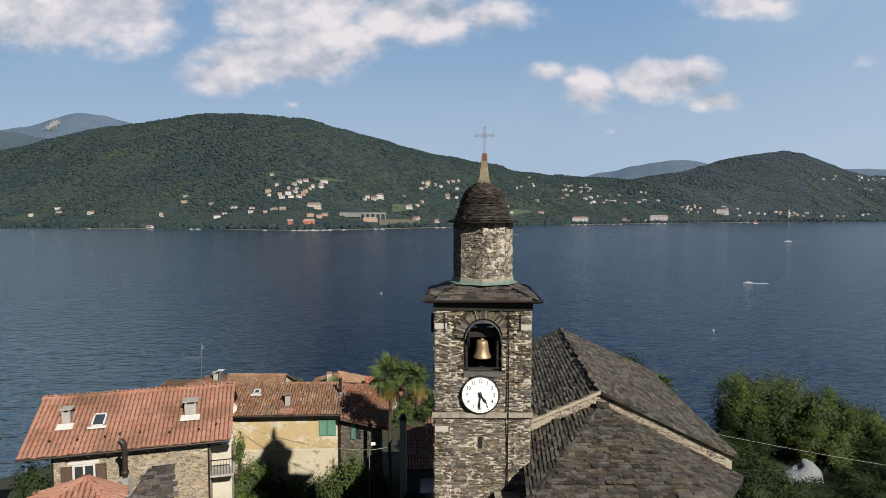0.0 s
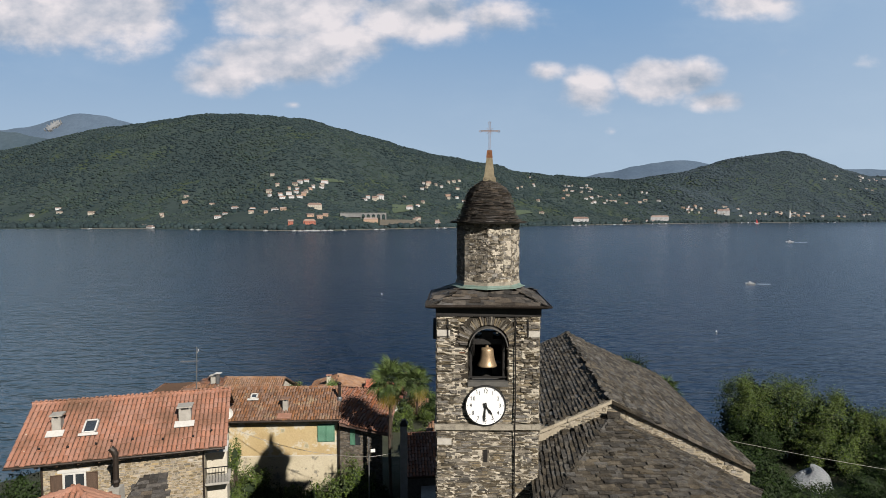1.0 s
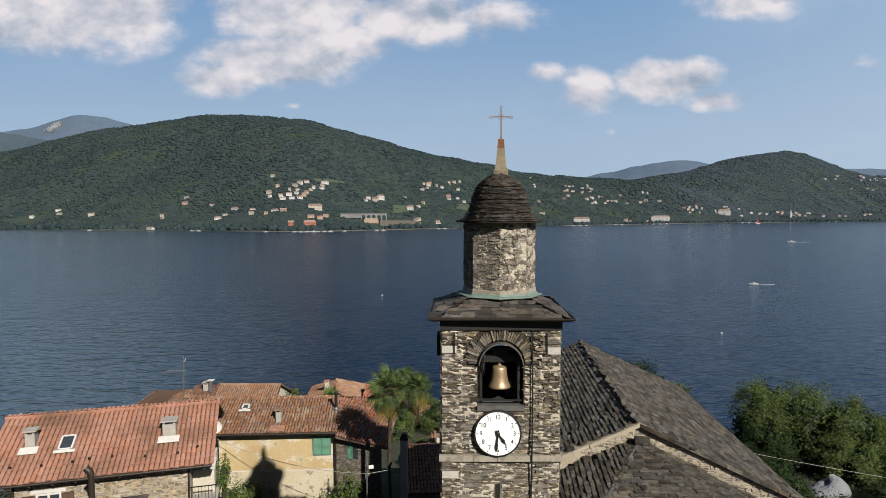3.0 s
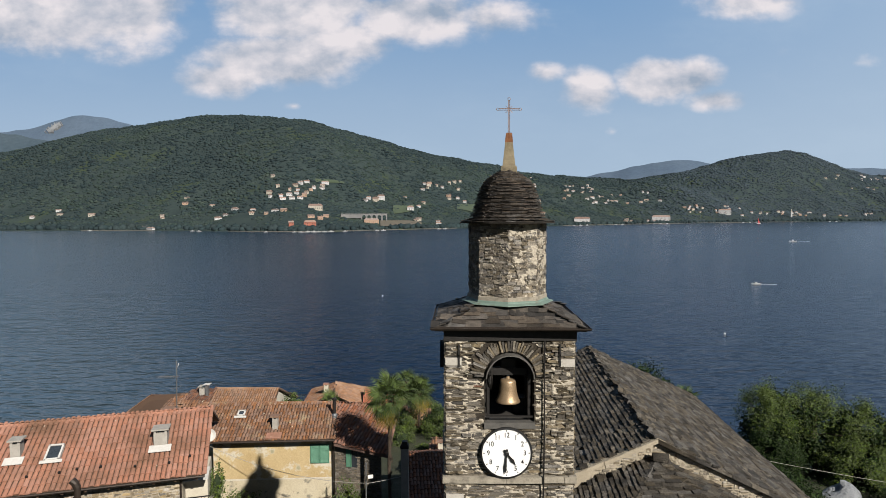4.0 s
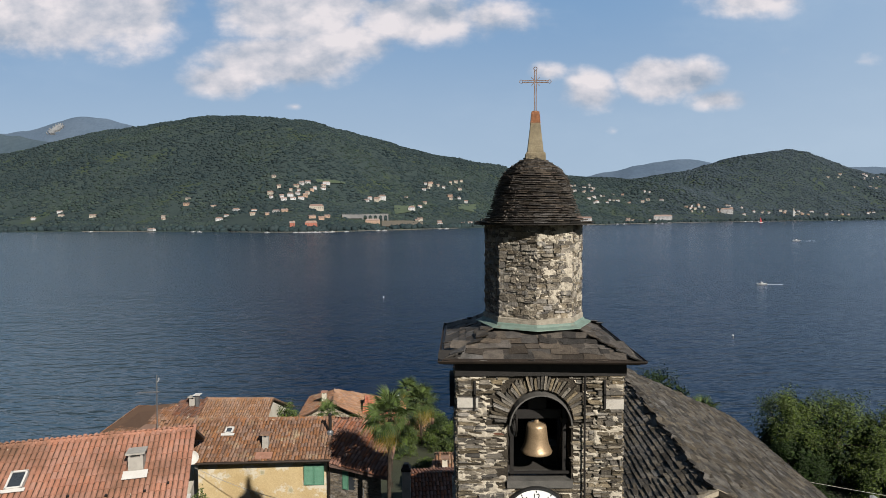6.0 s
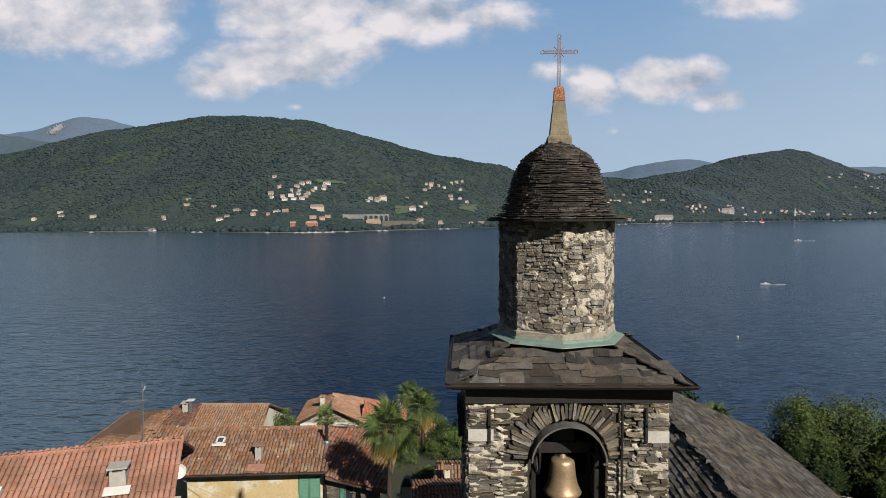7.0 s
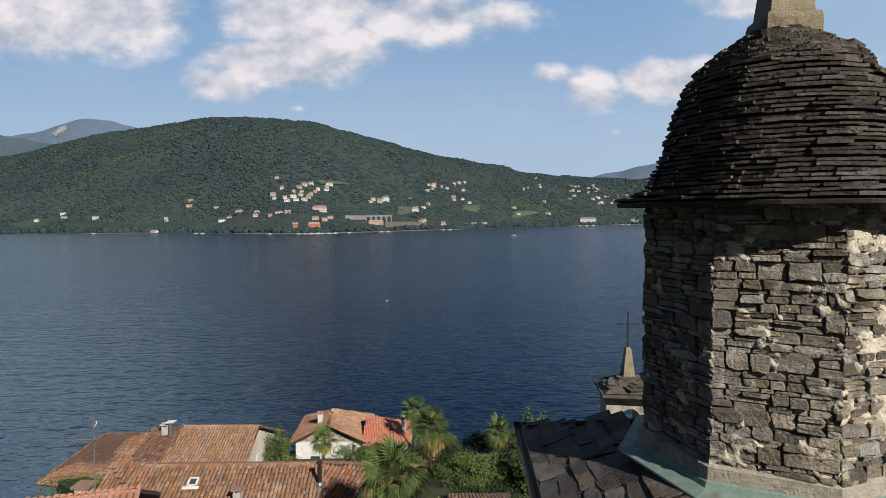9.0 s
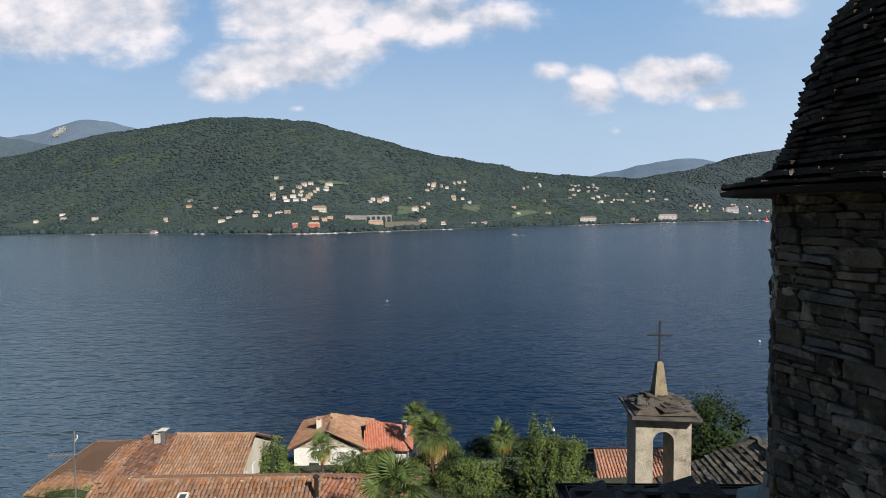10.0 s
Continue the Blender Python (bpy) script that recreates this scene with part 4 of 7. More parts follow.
spots, far_spots, light_spots = [], [], []
for i in range(96000):
    u, s = rs.uniform(-1.0, 1.0), rs.uniform(0, 1) ** 0.85 * 1.05
    if rs.rand() > 0.5 + 0.5 * shore(u) / 2300:
        continue
    x, y, z = hill_point(u, s)
    if (s > 0.02 and clearing(x, y, s)) or (int(x // 8), int(y // 8)) in house_cells or any(a + (b - a) * rs.uniform(0, 0.3) < u < b - (b - a) * rs.uniform(0, 0.3) and c - 0.012 < s < d - (d - c) * rs.uniform(0, 0.35) for a, b, c, d in field_box):
        continue
    r = (2.4 + 3.9 * rs.uniform(0, 1) ** 1.6) * (0.72 if s < 0.2 else 1.0) * (1.2 if y > 2200 else 1)
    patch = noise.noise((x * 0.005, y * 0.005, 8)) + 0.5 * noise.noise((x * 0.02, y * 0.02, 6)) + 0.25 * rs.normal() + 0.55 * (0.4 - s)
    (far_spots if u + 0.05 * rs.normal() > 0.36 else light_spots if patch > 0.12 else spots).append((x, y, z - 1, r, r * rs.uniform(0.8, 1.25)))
for i in range(1100):
    u = rs.uniform(-1, 1)
    x, y, z = hill_point(u, rs.uniform(0.004, 0.03))
    if (int(x // 8), int(y // 8)) in house_cells or any(a < u < b and c < 0.03 for a, b, c, d in field_box):
        continue
    r = rs.uniform(4, 8)
    spots.append((x, y, z - 1, r, r * rs.uniform(1.3, 2.2)))
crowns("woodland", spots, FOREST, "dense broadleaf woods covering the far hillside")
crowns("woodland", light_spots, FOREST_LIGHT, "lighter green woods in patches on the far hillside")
# right-hand hill: haze comes from the bluer crown colour
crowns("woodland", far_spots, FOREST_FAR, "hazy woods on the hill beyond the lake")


# ---- boats and buoys ----
HULL = surf("boat_white", (0.70, 0.70, 0.70), (0.82, 0.82, 0.82), 2, 0.35, 0.0)
FOAM = surf("foam", (0.35, 0.40, 0.45), (0.8, 0.82, 0.84), 0.5, 0.9, 0.3, 3)


def motorboat(x, y, turn, ln, label, wake=0.0):
    t = thing("motorboat", (x, y, 0), label, "boat", "boats on the lake")
    m = pose(x, y, 0, 0, 0, turn)
    g, st = Geo(), []
    for k, (px, hw, zb) in enumerate(((-0.5, 0.17, 0.0), (-0.2, 0.19, 0.0), (0.15, 0.16, 0.02), (0.38, 0.08, 0.05), (0.5, 0.005, 0.09))):
        st += [(px * ln, -hw * ln, 0.13 * ln + zb * ln * 0.4), (px * ln, -hw * ln * 0.55, zb * ln - 0.03), (px * ln, hw * ln * 0.55, zb * ln - 0.03), (px * ln, hw * ln, 0.13 * ln + zb * ln * 0.4)]
    f = []
    for k in range(4):
        a = k * 4
        f += [(a, a + 4, a + 5, a + 1), (a + 1, a + 5, a + 6, a + 2), (a + 2, a + 6, a + 7, a + 3), (a + 3, a + 7, a + 4, a)]
    f += [(0, 1, 2, 3), (19, 18, 17, 16)]
    part("hull", g.add(st, f, m), HULL, t, "white hull")
    part("cabin", Geo().slab([(-0.1 * ln, -0.11 * ln, 0.27 * ln), (0.08 * ln, -0.09 * ln, 0.27 * ln), (0.08 * ln, 0.09 * ln, 0.27 * ln), (-0.1 * ln, 0.11 * ln, 0.27 * ln)], (0, 0, -0.14 * ln), m), HULL, t)
    part("windscreen", Geo().slab([(0.085 * ln, -0.09 * ln, 0.25 * ln), (0.17 * ln, -0.09 * ln, 0.16 * ln), (0.17 * ln, 0.09 * ln, 0.16 * ln), (0.085 * ln, 0.09 * ln, 0.25 * ln)], (0, 0, -0.02), m), GLASS, t)
    part("outboard", Geo().box((-0.56 * ln, -0.05 * ln, -0.02), (-0.5 * ln, 0.05 * ln, 0.2 * ln), m), CLOCK_BLACK, t)
    if wake:
        w = Geo()
        for k in range(14):
            a, b = k / 14, (k + 0.8) / 14
            q = 0.5 + 0.5 * (1 - a)
            w.slab([(-0.5 * ln - wake * a, -(0.12 + 0.25 * a) * ln * q, 0.06), (-0.5 * ln - wake * a, (0.12 + 0.25 * a) * ln * q, 0.06), (-0.5 * ln - wake * b, (0.1 + 0.2 * b) * ln * q * 0.9, 0.05), (-0.5 * ln - wake * b, -(0.1 + 0.2 * b) * ln * q * 0.9, 0.05)], (0, 0, -0.03), m)
        solo("wake", w, FOAM, "white foaming wake behind a motorboat", "wake", "structure")
    return t


motorboat(132, 240, 182, 4.2, "white motorboat speeding across the lake", 7)
motorboat(375, 630, 182, 8, "white motorboat far out on the lake", 16)
motorboat(92, 860, 176, 8, "white motorboat near the far shore", 14)
for u, n in ((-0.30, 1), (-0.235, 4), (-0.20, 3), (-0.165, 1), (-0.105, 2), (0.0, 2), (0.235, 3), (0.30, 2), (0.37, 3), (0.52, 3), (0.66, 2), (-0.42, 2), (-0.6, 1)):
    for k in range(n):
        uu = u + 0.011 * (k - n / 2)
        yy = float(shore(uu)) - 18 - 6 * (k % 2)
        motorboat(uu * yy, yy, 180 * (k % 2) + 12 * k, 8 + k, "white boat moored along the far shore")
sb = thing("sailboat", (985, 1860, 0), "small sailboat with a red sail on the lake", "sailboat", "boats on the lake")
part("hull", Geo().slab([(980, 1858, 1.2), (993, 1860, 1.6), (980, 1862, 1.2)], (0, 0, -1.4)), HULL, sb)
part("sail", Geo().slab([(983, 1860, 2), (990, 1860, 2), (984, 1860, 17)], (0, 0.1, 0)), surf("red_sail", (0.5, 0.06, 0.07), (0.6, 0.1, 0.1), 1, 0.8, 0.0), sb, "red sail")
for bx, by, r in ((-24.5, 205, 0.26), (69, 134, 0.24), (11.7, 78.2, 0.22)):
    b = thing("buoy", (bx, by, 0), "small white mooring buoy on the lake", "buoy", "buoys")
    part("float", Geo().lathe([(r * 0.5, -0.08), (r, 0.05), (r, 0.18), (r * 0.7, 0.32), (r * 0.25, 0.38)], 12, pose(bx, by, 0)), HULL, b)
    part("top_ring", Geo().lathe([(r * 0.3, 0.38), (r * 0.3, 0.5), (r * 0.1, 0.53)], 8, pose(bx, by, 0)), HULL, b)



# ---- bell tower ----
HALF = 1.425          # half width of the shaft
TOP, FLOOR_B = 27.62, 25.64   # top of the shaft, sill of the belfry
OPEN, SPRING = 0.55, 26.68    # half width of the belfry arch and the height where it springs
tower = thing("bell_tower", (0, 0, 14), "square schist-stone bell tower with a clock and an octagonal lantern", "bell tower")


def side_frame(turn):
    """Frame of one side of the shaft: x along the wall, y outwards, z up."""
    return pose(0, 0, 0, 0, 0, turn) @ Matrix(((1, 0, 0, -HALF), (0, -1, 0, -HALF), (0, 0, 1, 0), (0, 0, 0, 1)))


core = Geo().box((-HALF + 0.03, -HALF + 0.03, 11.0), (HALF - 0.03, HALF - 0.03, FLOOR_B - 0.35))
part("shaft", core, POINTING, tower, "dark recessed joints between the stones")
for turn in (0, 90, 180, 270):
    w = Geo()
    inset = 0.42 if turn in (90, 270) else 0.03
    m = side_frame(turn) @ pose(inset, -0.03, 0)
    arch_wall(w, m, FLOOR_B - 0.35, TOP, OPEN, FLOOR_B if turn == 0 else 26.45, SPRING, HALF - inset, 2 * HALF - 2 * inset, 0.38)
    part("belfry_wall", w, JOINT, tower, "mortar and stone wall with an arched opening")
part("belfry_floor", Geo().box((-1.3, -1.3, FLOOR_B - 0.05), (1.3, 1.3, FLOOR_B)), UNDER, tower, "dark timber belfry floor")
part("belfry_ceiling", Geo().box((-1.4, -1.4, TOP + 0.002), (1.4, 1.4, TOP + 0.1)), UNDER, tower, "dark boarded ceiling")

# added near-black ring: stands in for the eaves' shadow on the wall top
eb = Geo()
for a, b in (((-HALF - 0.045, -HALF - 0.045), (HALF + 0.045, -HALF + 0.02)), ((-HALF - 0.045, HALF - 0.02), (HALF + 0.045, HALF + 0.045)), ((-HALF - 0.045, -HALF + 0.02), (-HALF + 0.02, HALF - 0.02)), ((HALF - 0.02, -HALF + 0.02), (HALF + 0.045, HALF - 0.02))):
    eb.box((*a, 27.50), (*b, 27.735))
part("eave_board", eb, IRON, tower, "added black band standing in for the shade below the eaves")

# ledge below the clock, sill, voussoirs
for turn in (0, 90, 180, 270):
    m = side_frame(turn)
    led = Geo()
    x = -0.07
    while x < 2 * HALF + 0.06:
        w = min(rs.uniform(0.5, 0.9), 2 * HALF + 0.07 - x)
        led.box((x + 0.004, -0.1, 24.29 + rs.uniform(-0.008, 0.008)), (x + w - 0.004, 0.075 + rs.uniform(-0.01, 0.01), 24.43 + rs.uniform(-0.01, 0.01)), m)
        x += w
    part("string_course", led, RENDER_BAND, tower, "weathered stone ledge around the shaft")
    part("belfry_sill", Geo().box((HALF - OPEN - 0.02, -0.42, FLOOR_B - 0.12), (HALF + OPEN + 0.02, 0.03, FLOOR_B + 0.015), m), LEAD, tower, "worn dark stone sill")
vous = stone_meshes("voussoir", STONE_OB)
for turn in (0, 90, 270):
    m = side_frame(turn)
    k = 38
    for i in range(k):
        a = math.pi * (i + 0.5) / k
        d = rs.uniform(0.20, 0.36)
        r = OPEN + 0.02 + d / 2
        mm = m @ Matrix.Translation((HALF + r * math.cos(a), -0.03, SPRING + r * math.sin(a))) @ pose(0, 0, 0, 0, -math.degrees(a), 0)
        piece("voussoir", vous[rs.randint(18)], mm @ Matrix.Diagonal((d, rs.uniform(0.03, 0.075), rs.uniform(0.040, 0.058), 1)), tower)
    hood = Geo()
    n = 16
    for i in range(n + 1):
        ang = math.pi * (0.02 + 0.96 * i / n)
        for r in (OPEN - 0.005, OPEN - 0.03):
            for y in (-0.25, 0.13):
                hood.v.append(tuple(m @ Vector((HALF + r * math.cos(ang), y, SPRING + (r + 0.02 * (y > 0)) * math.sin(ang) - (0.05 if y > 0 else 0)))))
    for i in range(n):
        a = 4 * i
        hood.f += [(a, a + 1, a + 5, a + 4), (a + 3, a + 2, a + 6, a + 7), (a + 1, a + 3, a + 7, a + 5), (a + 2, a, a + 4, a + 6)]
    part("arch_hood", hood, LEAD if turn == 0 else IRON, tower, "curved sheet-metal hood over the belfry arch")

# clock
clock = thing("tower_clock", (-0.075, -HALF - 0.06, 24.995), "round white clock face with black numerals on the tower wall", "clock")
CM = Matrix(((1, 0, 0, -0.075), (0, 0, -1, -HALF - 0.045), (0, 1, 0, 24.995), (0, 0, 0, 1)))
dial = Geo().lathe([(0.555, 0), (0.555, 0.05), (0.548, 0.056)], 64, CM)
part("dial", dial, CLOCK_WHITE, clock, "white enamel dial")
rim = Geo()
for i in range(64):
    a, b = 2 * math.pi * i / 64, 2 * math.pi * (i + 1) / 64
    p = [(r * math.cos(w), r * math.sin(w), z) for w in (a, b) for r, z in ((0.54, 0.058), (0.54, 0.075), (0.575, 0.07), (0.575, 0.0))]
    rim.add(p, [(0, 1, 5, 4), (1, 2, 6, 5), (2, 3, 7, 6)], CM)
part("rim", rim, CLOCK_BLACK, clock, "thin black rim")
for h in range(1, 13):
    a = math.pi / 2 - h * math.pi / 6
    cu = bpy.data.curves.new("numeral", "FONT")
    cu.body, cu.size, cu.align_x, cu.align_y, cu.extrude = str(h), 0.148, "CENTER", "CENTER", 0.002
    cu.offset = 0.001
    tmp = bpy.data.objects.new("numeral_text", cu)
    me = bpy.data.meshes.new_from_object(tmp)
    bpy.data.objects.remove(tmp)
    me.name = "numeral"
    me.materials.clear()
    me.materials.append(CLOCK_BLACK)
    me.transform(CM @ Matrix.Translation((0.405 * math.cos(a), 0.405 * math.sin(a) - 0.0, 0.0605)) @ Matrix.Diagonal((0.92, 1.08, 1, 1)))
    under(new("numeral", me), clock)
    tk = Geo().box((-0.009, 0.485, 0.0575), (0.009, 0.52, 0.0615), CM @ pose(0, 0, 0, 0, 0, -30 * h))
    part("hour_mark", tk, CLOCK_BLACK, clock)
for nm, turn, ln, w in (("hour_hand", -143, 0.34, 0.036), ("minute_hand", 174, 0.47, 0.03)):
    hd = Geo()
    z = 0.075 if nm == "hour_hand" else 0.088
    out = [(-w * 0.5, -0.10), (-w * 1.0, -0.05), (-w * 0.55, 0.0), (-w * 0.75, ln * 0.45), (-w * 1.15, ln * 0.62), (-w * 0.55, ln * 0.8), (0, ln), (w * 0.55, ln * 0.8), (w * 1.15, ln * 0.62), (w * 0.75, ln * 0.45), (w * 0.55, 0), (w * 1.0, -0.05), (w * 0.5, -0.10)]
    hd.slab([(x, y, z + 0.006) for x, y in out], (0, 0, -0.008), CM @ pose(0, 0, 0, 0, 0, turn))
    part(nm, hd, CLOCK_BLACK, clock, "black pointed clock hand")
part("hub", Geo().lathe([(0.05, 0.058), (0.05, 0.095), (0.03, 0.105)], 16, CM), CLOCK_BLACK, clock)

# bell and its frame
bellob = thing("church_bell", (0.0, -0.95, 26.1), "bronze church bell hanging in the open belfry", "bell")
BP = [(0.275, 0.0), (0.285, 0.02), (0.262, 0.06), (0.228, 0.14), (0.204, 0.25), (0.190, 0.37), (0.183, 0.47), (0.165, 0.515), (0.10, 0.535), (0.05, 0.545), (0.045, 0.60)]
BM = pose(0.0, -1.02, 26.0)
bg = Geo().lathe(BP, 40, BM)
part("bell_body", bg, BRONZE, bellob, "polished bronze bell", smooth=True)
part("clapper", Geo().tube([(0, -1.02, 26.4), (0, -1.02, 26.05)], 0.018, 8).lathe([(0.02, 0.03), (0.05, 0.0), (0.05, -0.05), (0.02, -0.08)], 10, pose(0, -1.02, 26.04)), IRON, bellob)
part("headstock", Geo().box((-0.42, -1.12, 26.64), (0.42, -0.92, 26.80)).box((-0.16, -1.10, 26.80), (0.16, -0.94, 27.0)), IRON, bellob, "black iron headstock")
bframe = bellob
for x in (-0.47, 0.45):
    for y in (-1.25, -0.75):
        part("upright", Geo().box((x - 0.03, y - 0.03, FLOOR_B), (x + 0.03, y + 0.03, 27.3)), IRON, bframe)
    part("brace", Geo().tube([(x, -1.25, 25.75), (x, -0.75, 26.6)], 0.022), IRON, bframe)
    part("brace", Geo().tube([(x, -0.75, 25.75), (x, -1.25, 26.6)], 0.022), IRON, bframe)
    part("bearing_beam", Geo().box((x - 0.05, -1.30, 26.62), (x + 0.05, -0.70, 26.70)), IRON, bframe)
for z in (26.95, 27.22):
    part("cross_beam", Geo().box((-0.5, -1.0, z), (0.5, -0.94, z + 0.06)), IRON, bframe)
wheel = Geo()
for i in range(28):
    a, b = 2 * math.pi * i / 28, 2 * math.pi * (i + 1) / 28
    wheel.tube([(-0.40, -1.0 + 0.42 * math.cos(a), 26.72 + 0.42 * math.sin(a)), (-0.40, -1.0 + 0.42 * math.cos(b), 26.72 + 0.42 * math.sin(b))], 0.02, 5)
for i in range(6):
    a = math.pi * i / 3
    wheel.tube([(-0.40, -1.0, 26.72), (-0.40, -1.0 + 0.42 * math.cos(a), 26.72 + 0.42 * math.sin(a))], 0.013, 5)
part("wheel", wheel, IRON, bframe, "iron bell wheel")
part("sill_rail", Geo().box((-0.52, -1.36, FLOOR_B + 0.10), (0.52, -1.32, FLOOR_B + 0.14)), IRON, bframe)
part("motor_box", Geo().box((0.18, -0.75, FLOOR_B), (0.5, -0.4, FLOOR_B + 0.35)), IRON, bframe)

# iron anchors, cable, slit window
for x in (-1.13, 1.10):
    solo("wall_anchor", Geo().box((x - 0.018, -HALF - 0.07, 26.93), (x + 0.018, -HALF - 0.01, 27.42)).tube([(x, -HALF - 0.07, 27.17), (x, -HALF + 0.1, 27.17)], 0.02), IRON, "upright iron tie anchor on the tower wall", "anchor")
cb = Geo().tube([(0.76, -HALF - 0.05, 27.5), (0.755, -HALF - 0.06, 26.6), (0.765, -HALF - 0.06, 25.4), (0.75, -HALF - 0.1, 24.4), (0.75, -HALF - 0.05, 23.6), (0.755, -HALF - 0.05, 18.0)], 0.018, 6)
solo("lightning_cable", cb, IRON, "dark cable running down the tower wall", "cable")

# tower roof: slabs on four slopes, gutter, copper flashing
ROOF_TURN = -1.5
G0, G1, GZ, RZ = 1.63, 0.9, 27.815, 28.12
roof_m = pose(0.025, 0.0, 0, 0, 0, ROOF_TURN)
tower_roof = thing("tower_roof", (0, 0, 27.8), "low pyramid roof of large dark slate slabs around the lantern", "roof")
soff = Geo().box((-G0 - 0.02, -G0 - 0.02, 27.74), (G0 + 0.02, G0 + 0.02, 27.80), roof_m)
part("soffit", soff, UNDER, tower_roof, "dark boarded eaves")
bed = Geo().lathe([(G0 * 2 ** 0.5, 27.80), (G0 * 2 ** 0.5, GZ - 0.02), (G1 * 2 ** 0.5, RZ - 0.02)], 4, roof_m, math.pi / 4)
part("roof_bed", bed, UNDER, tower_roof)
QUADS = []
for turn in (0, 90, 180, 270):
    mm = roof_m @ pose(0, 0, 0, 0, 0, turn)
    QUADS.append([tuple(mm @ Vector(p)) for p in ((-G0 - 0.02, -G0 - 0.02, GZ - 0.02), (G0 + 0.02, -G0 - 0.02, GZ - 0.02), (G1, -G1, RZ), (-G1, -G1, RZ))])
for turn in (0, 90, 180, 270):
    gut = Geo()
    prof = [(0.0, 0.03), (0.0, -0.01), (-0.025, -0.045), (-0.06, -0.045), (-0.085, -0.01), (-0.085, 0.012), (-0.078, 0.012), (-0.075, -0.005), (-0.055, -0.037), (-0.03, -0.037), (-0.008, -0.008), (-0.008, 0.03)]
    k = len(prof)
    mm = roof_m @ pose(0, 0, 0, 0, 0, turn)
    v = [(sx * (G0 + 0.03 - y), -G0 - 0.03 + y, 27.815 + z) for sx in (-1, 1) for y, z in prof]
    gut.add(v, [(i, (i + 1) % k, (i + 1) % k + k, i + k) for i in range(k)] + [tuple(range(k - 1, -1, -1)), tuple(range(k, 2 * k))], mm)
    part("gutter", gut, COPPER, tower_roof, "brown copper half-round gutter")

# lantern drum
DR, DC, DT = 0.955, (0.08, 0.02), -4.4
lantern = thing("lantern", (*DC, 28.2), "octagonal schist-stone lantern with patches of pale mortar", "lantern tower")
D0, D1 = 28.20, 30.12
lm = pose(*DC, 0, 0, 0, DT)
part("drum_core", Geo().lathe([(DR - 0.05, D0 - 0.1), (DR - 0.05, D1)], 8, lm), POINTING, lantern, "crumbling lime joints between the stones")
part("plinth_band", Geo().lathe([(DR + 0.015, D0), (DR + 0.01, D0 + 0.165), (DR - 0.02, D0 + 0.18)], 8, lm), RENDER_BAND, lantern, "plastered band at the foot")
fl = Geo().lathe([(DR + 0.005, D0 + 0.085), (DR + 0.03, D0 + 0.07), (DR + 0.045, D0 + 0.035), (DR + 0.165, D0 + 0.005), (DR + 0.17, D0 - 0.008), (DR - 0.1, D0 - 0.03)], 8, lm)
part("flashing", fl, VERDIGRIS, tower_roof, "green oxidised copper flashing")
FACE = 2 * DR * math.sin(math.pi / 8)
APO = DR * math.cos(math.pi / 8)


def drum_face(k):
    """Frame of the k-th face of the drum: x along it, y outwards, z up."""
    a = radians(45 * k + 22.5 + DT)
    out = Vector((math.cos(a), math.sin(a), 0))
    along = Vector((-out.y, out.x, 0))
    o = Vector((*DC, D0 + 0.175)) + out * (APO - 0.045) - along * FACE / 2
    return Matrix(((along.x, out.x, 0, o.x), (along.y, out.y, 0, o.y), (0, 0, 1, o.z), (0, 0, 0, 1)))


# dome of thin slates in rings
dome = thing("lantern_dome", (*DC, 30.1), "bell-shaped dome of thin overlapping dark slates", "dome")
DOME = [(1.195, 30.09), (1.07, 30.12), (0.96, 30.16), (0.895, 30.24), (0.840, 30.38), (0.782, 30.56), (0.724, 30.76), (0.645, 30.95), (0.530, 31.10), (0.375, 31.20), (0.26, 31.27), (0.17, 31.31)]


def dome_r(z):
    for (r0, z0), (r1, z1) in zip(DOME, DOME[1:]):
        if z <= z1:
            return r0 + (r1 - r0) * max(0, z - z0) / (z1 - z0)
    return DOME[-1][0]


def oct_k(a, r):
    """Rounded octagon: the share of r in the direction a."""
    w = (a + math.pi / 8) % (math.pi / 4) - math.pi / 8
    return 1 + (math.cos(math.pi / 8) / math.cos(math.pi / 8 - abs(w)) - 1) * (0.75 if r < 1.0 else 0.25)


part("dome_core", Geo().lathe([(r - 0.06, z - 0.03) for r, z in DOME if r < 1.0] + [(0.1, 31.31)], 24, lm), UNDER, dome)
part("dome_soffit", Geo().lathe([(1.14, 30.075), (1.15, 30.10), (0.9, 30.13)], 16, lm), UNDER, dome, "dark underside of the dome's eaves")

# spire and cross
spire = thing("spire", (*DC, 31.0), "tapered granite finial with a copper cap", "spire")
SX, SY = DC[0] + 0.03, DC[1]
sm = pose(SX, SY, 0, 0, 0, DT)
part("spire_base", Geo().lathe([(0.265, 31.24), (0.265, 31.40), (0.25, 31.44), (0.20, 31.45)], 4, sm, math.pi / 4), SPIRE, spire, "square granite block")
part("spire_shaft", Geo().lathe([(0.215, 31.44), (0.118, 32.06)], 4, sm, math.pi / 4), SPIRE, spire, "tapered granite shaft")
part("copper_cap", Geo().lathe([(0.135, 32.01), (0.13, 32.03), (0.112, 32.17), (0.10, 32.23), (0.03, 32.245)], 4, sm, math.pi / 4), BRIGHT_COPPER, spire, "worn copper cap")
cross = thing("wrought_iron_cross", (SX, SY, 32.2), "slender openwork wrought-iron cross with trefoil ends", "cross")


def pair(p, q, off, r=0.0085):
    gg = Geo()
    for s in (-1, 1):
        o = Vector(off) * s
        gg.tube([Vector(p) + o, Vector(q) + o], r, 6)
    return gg


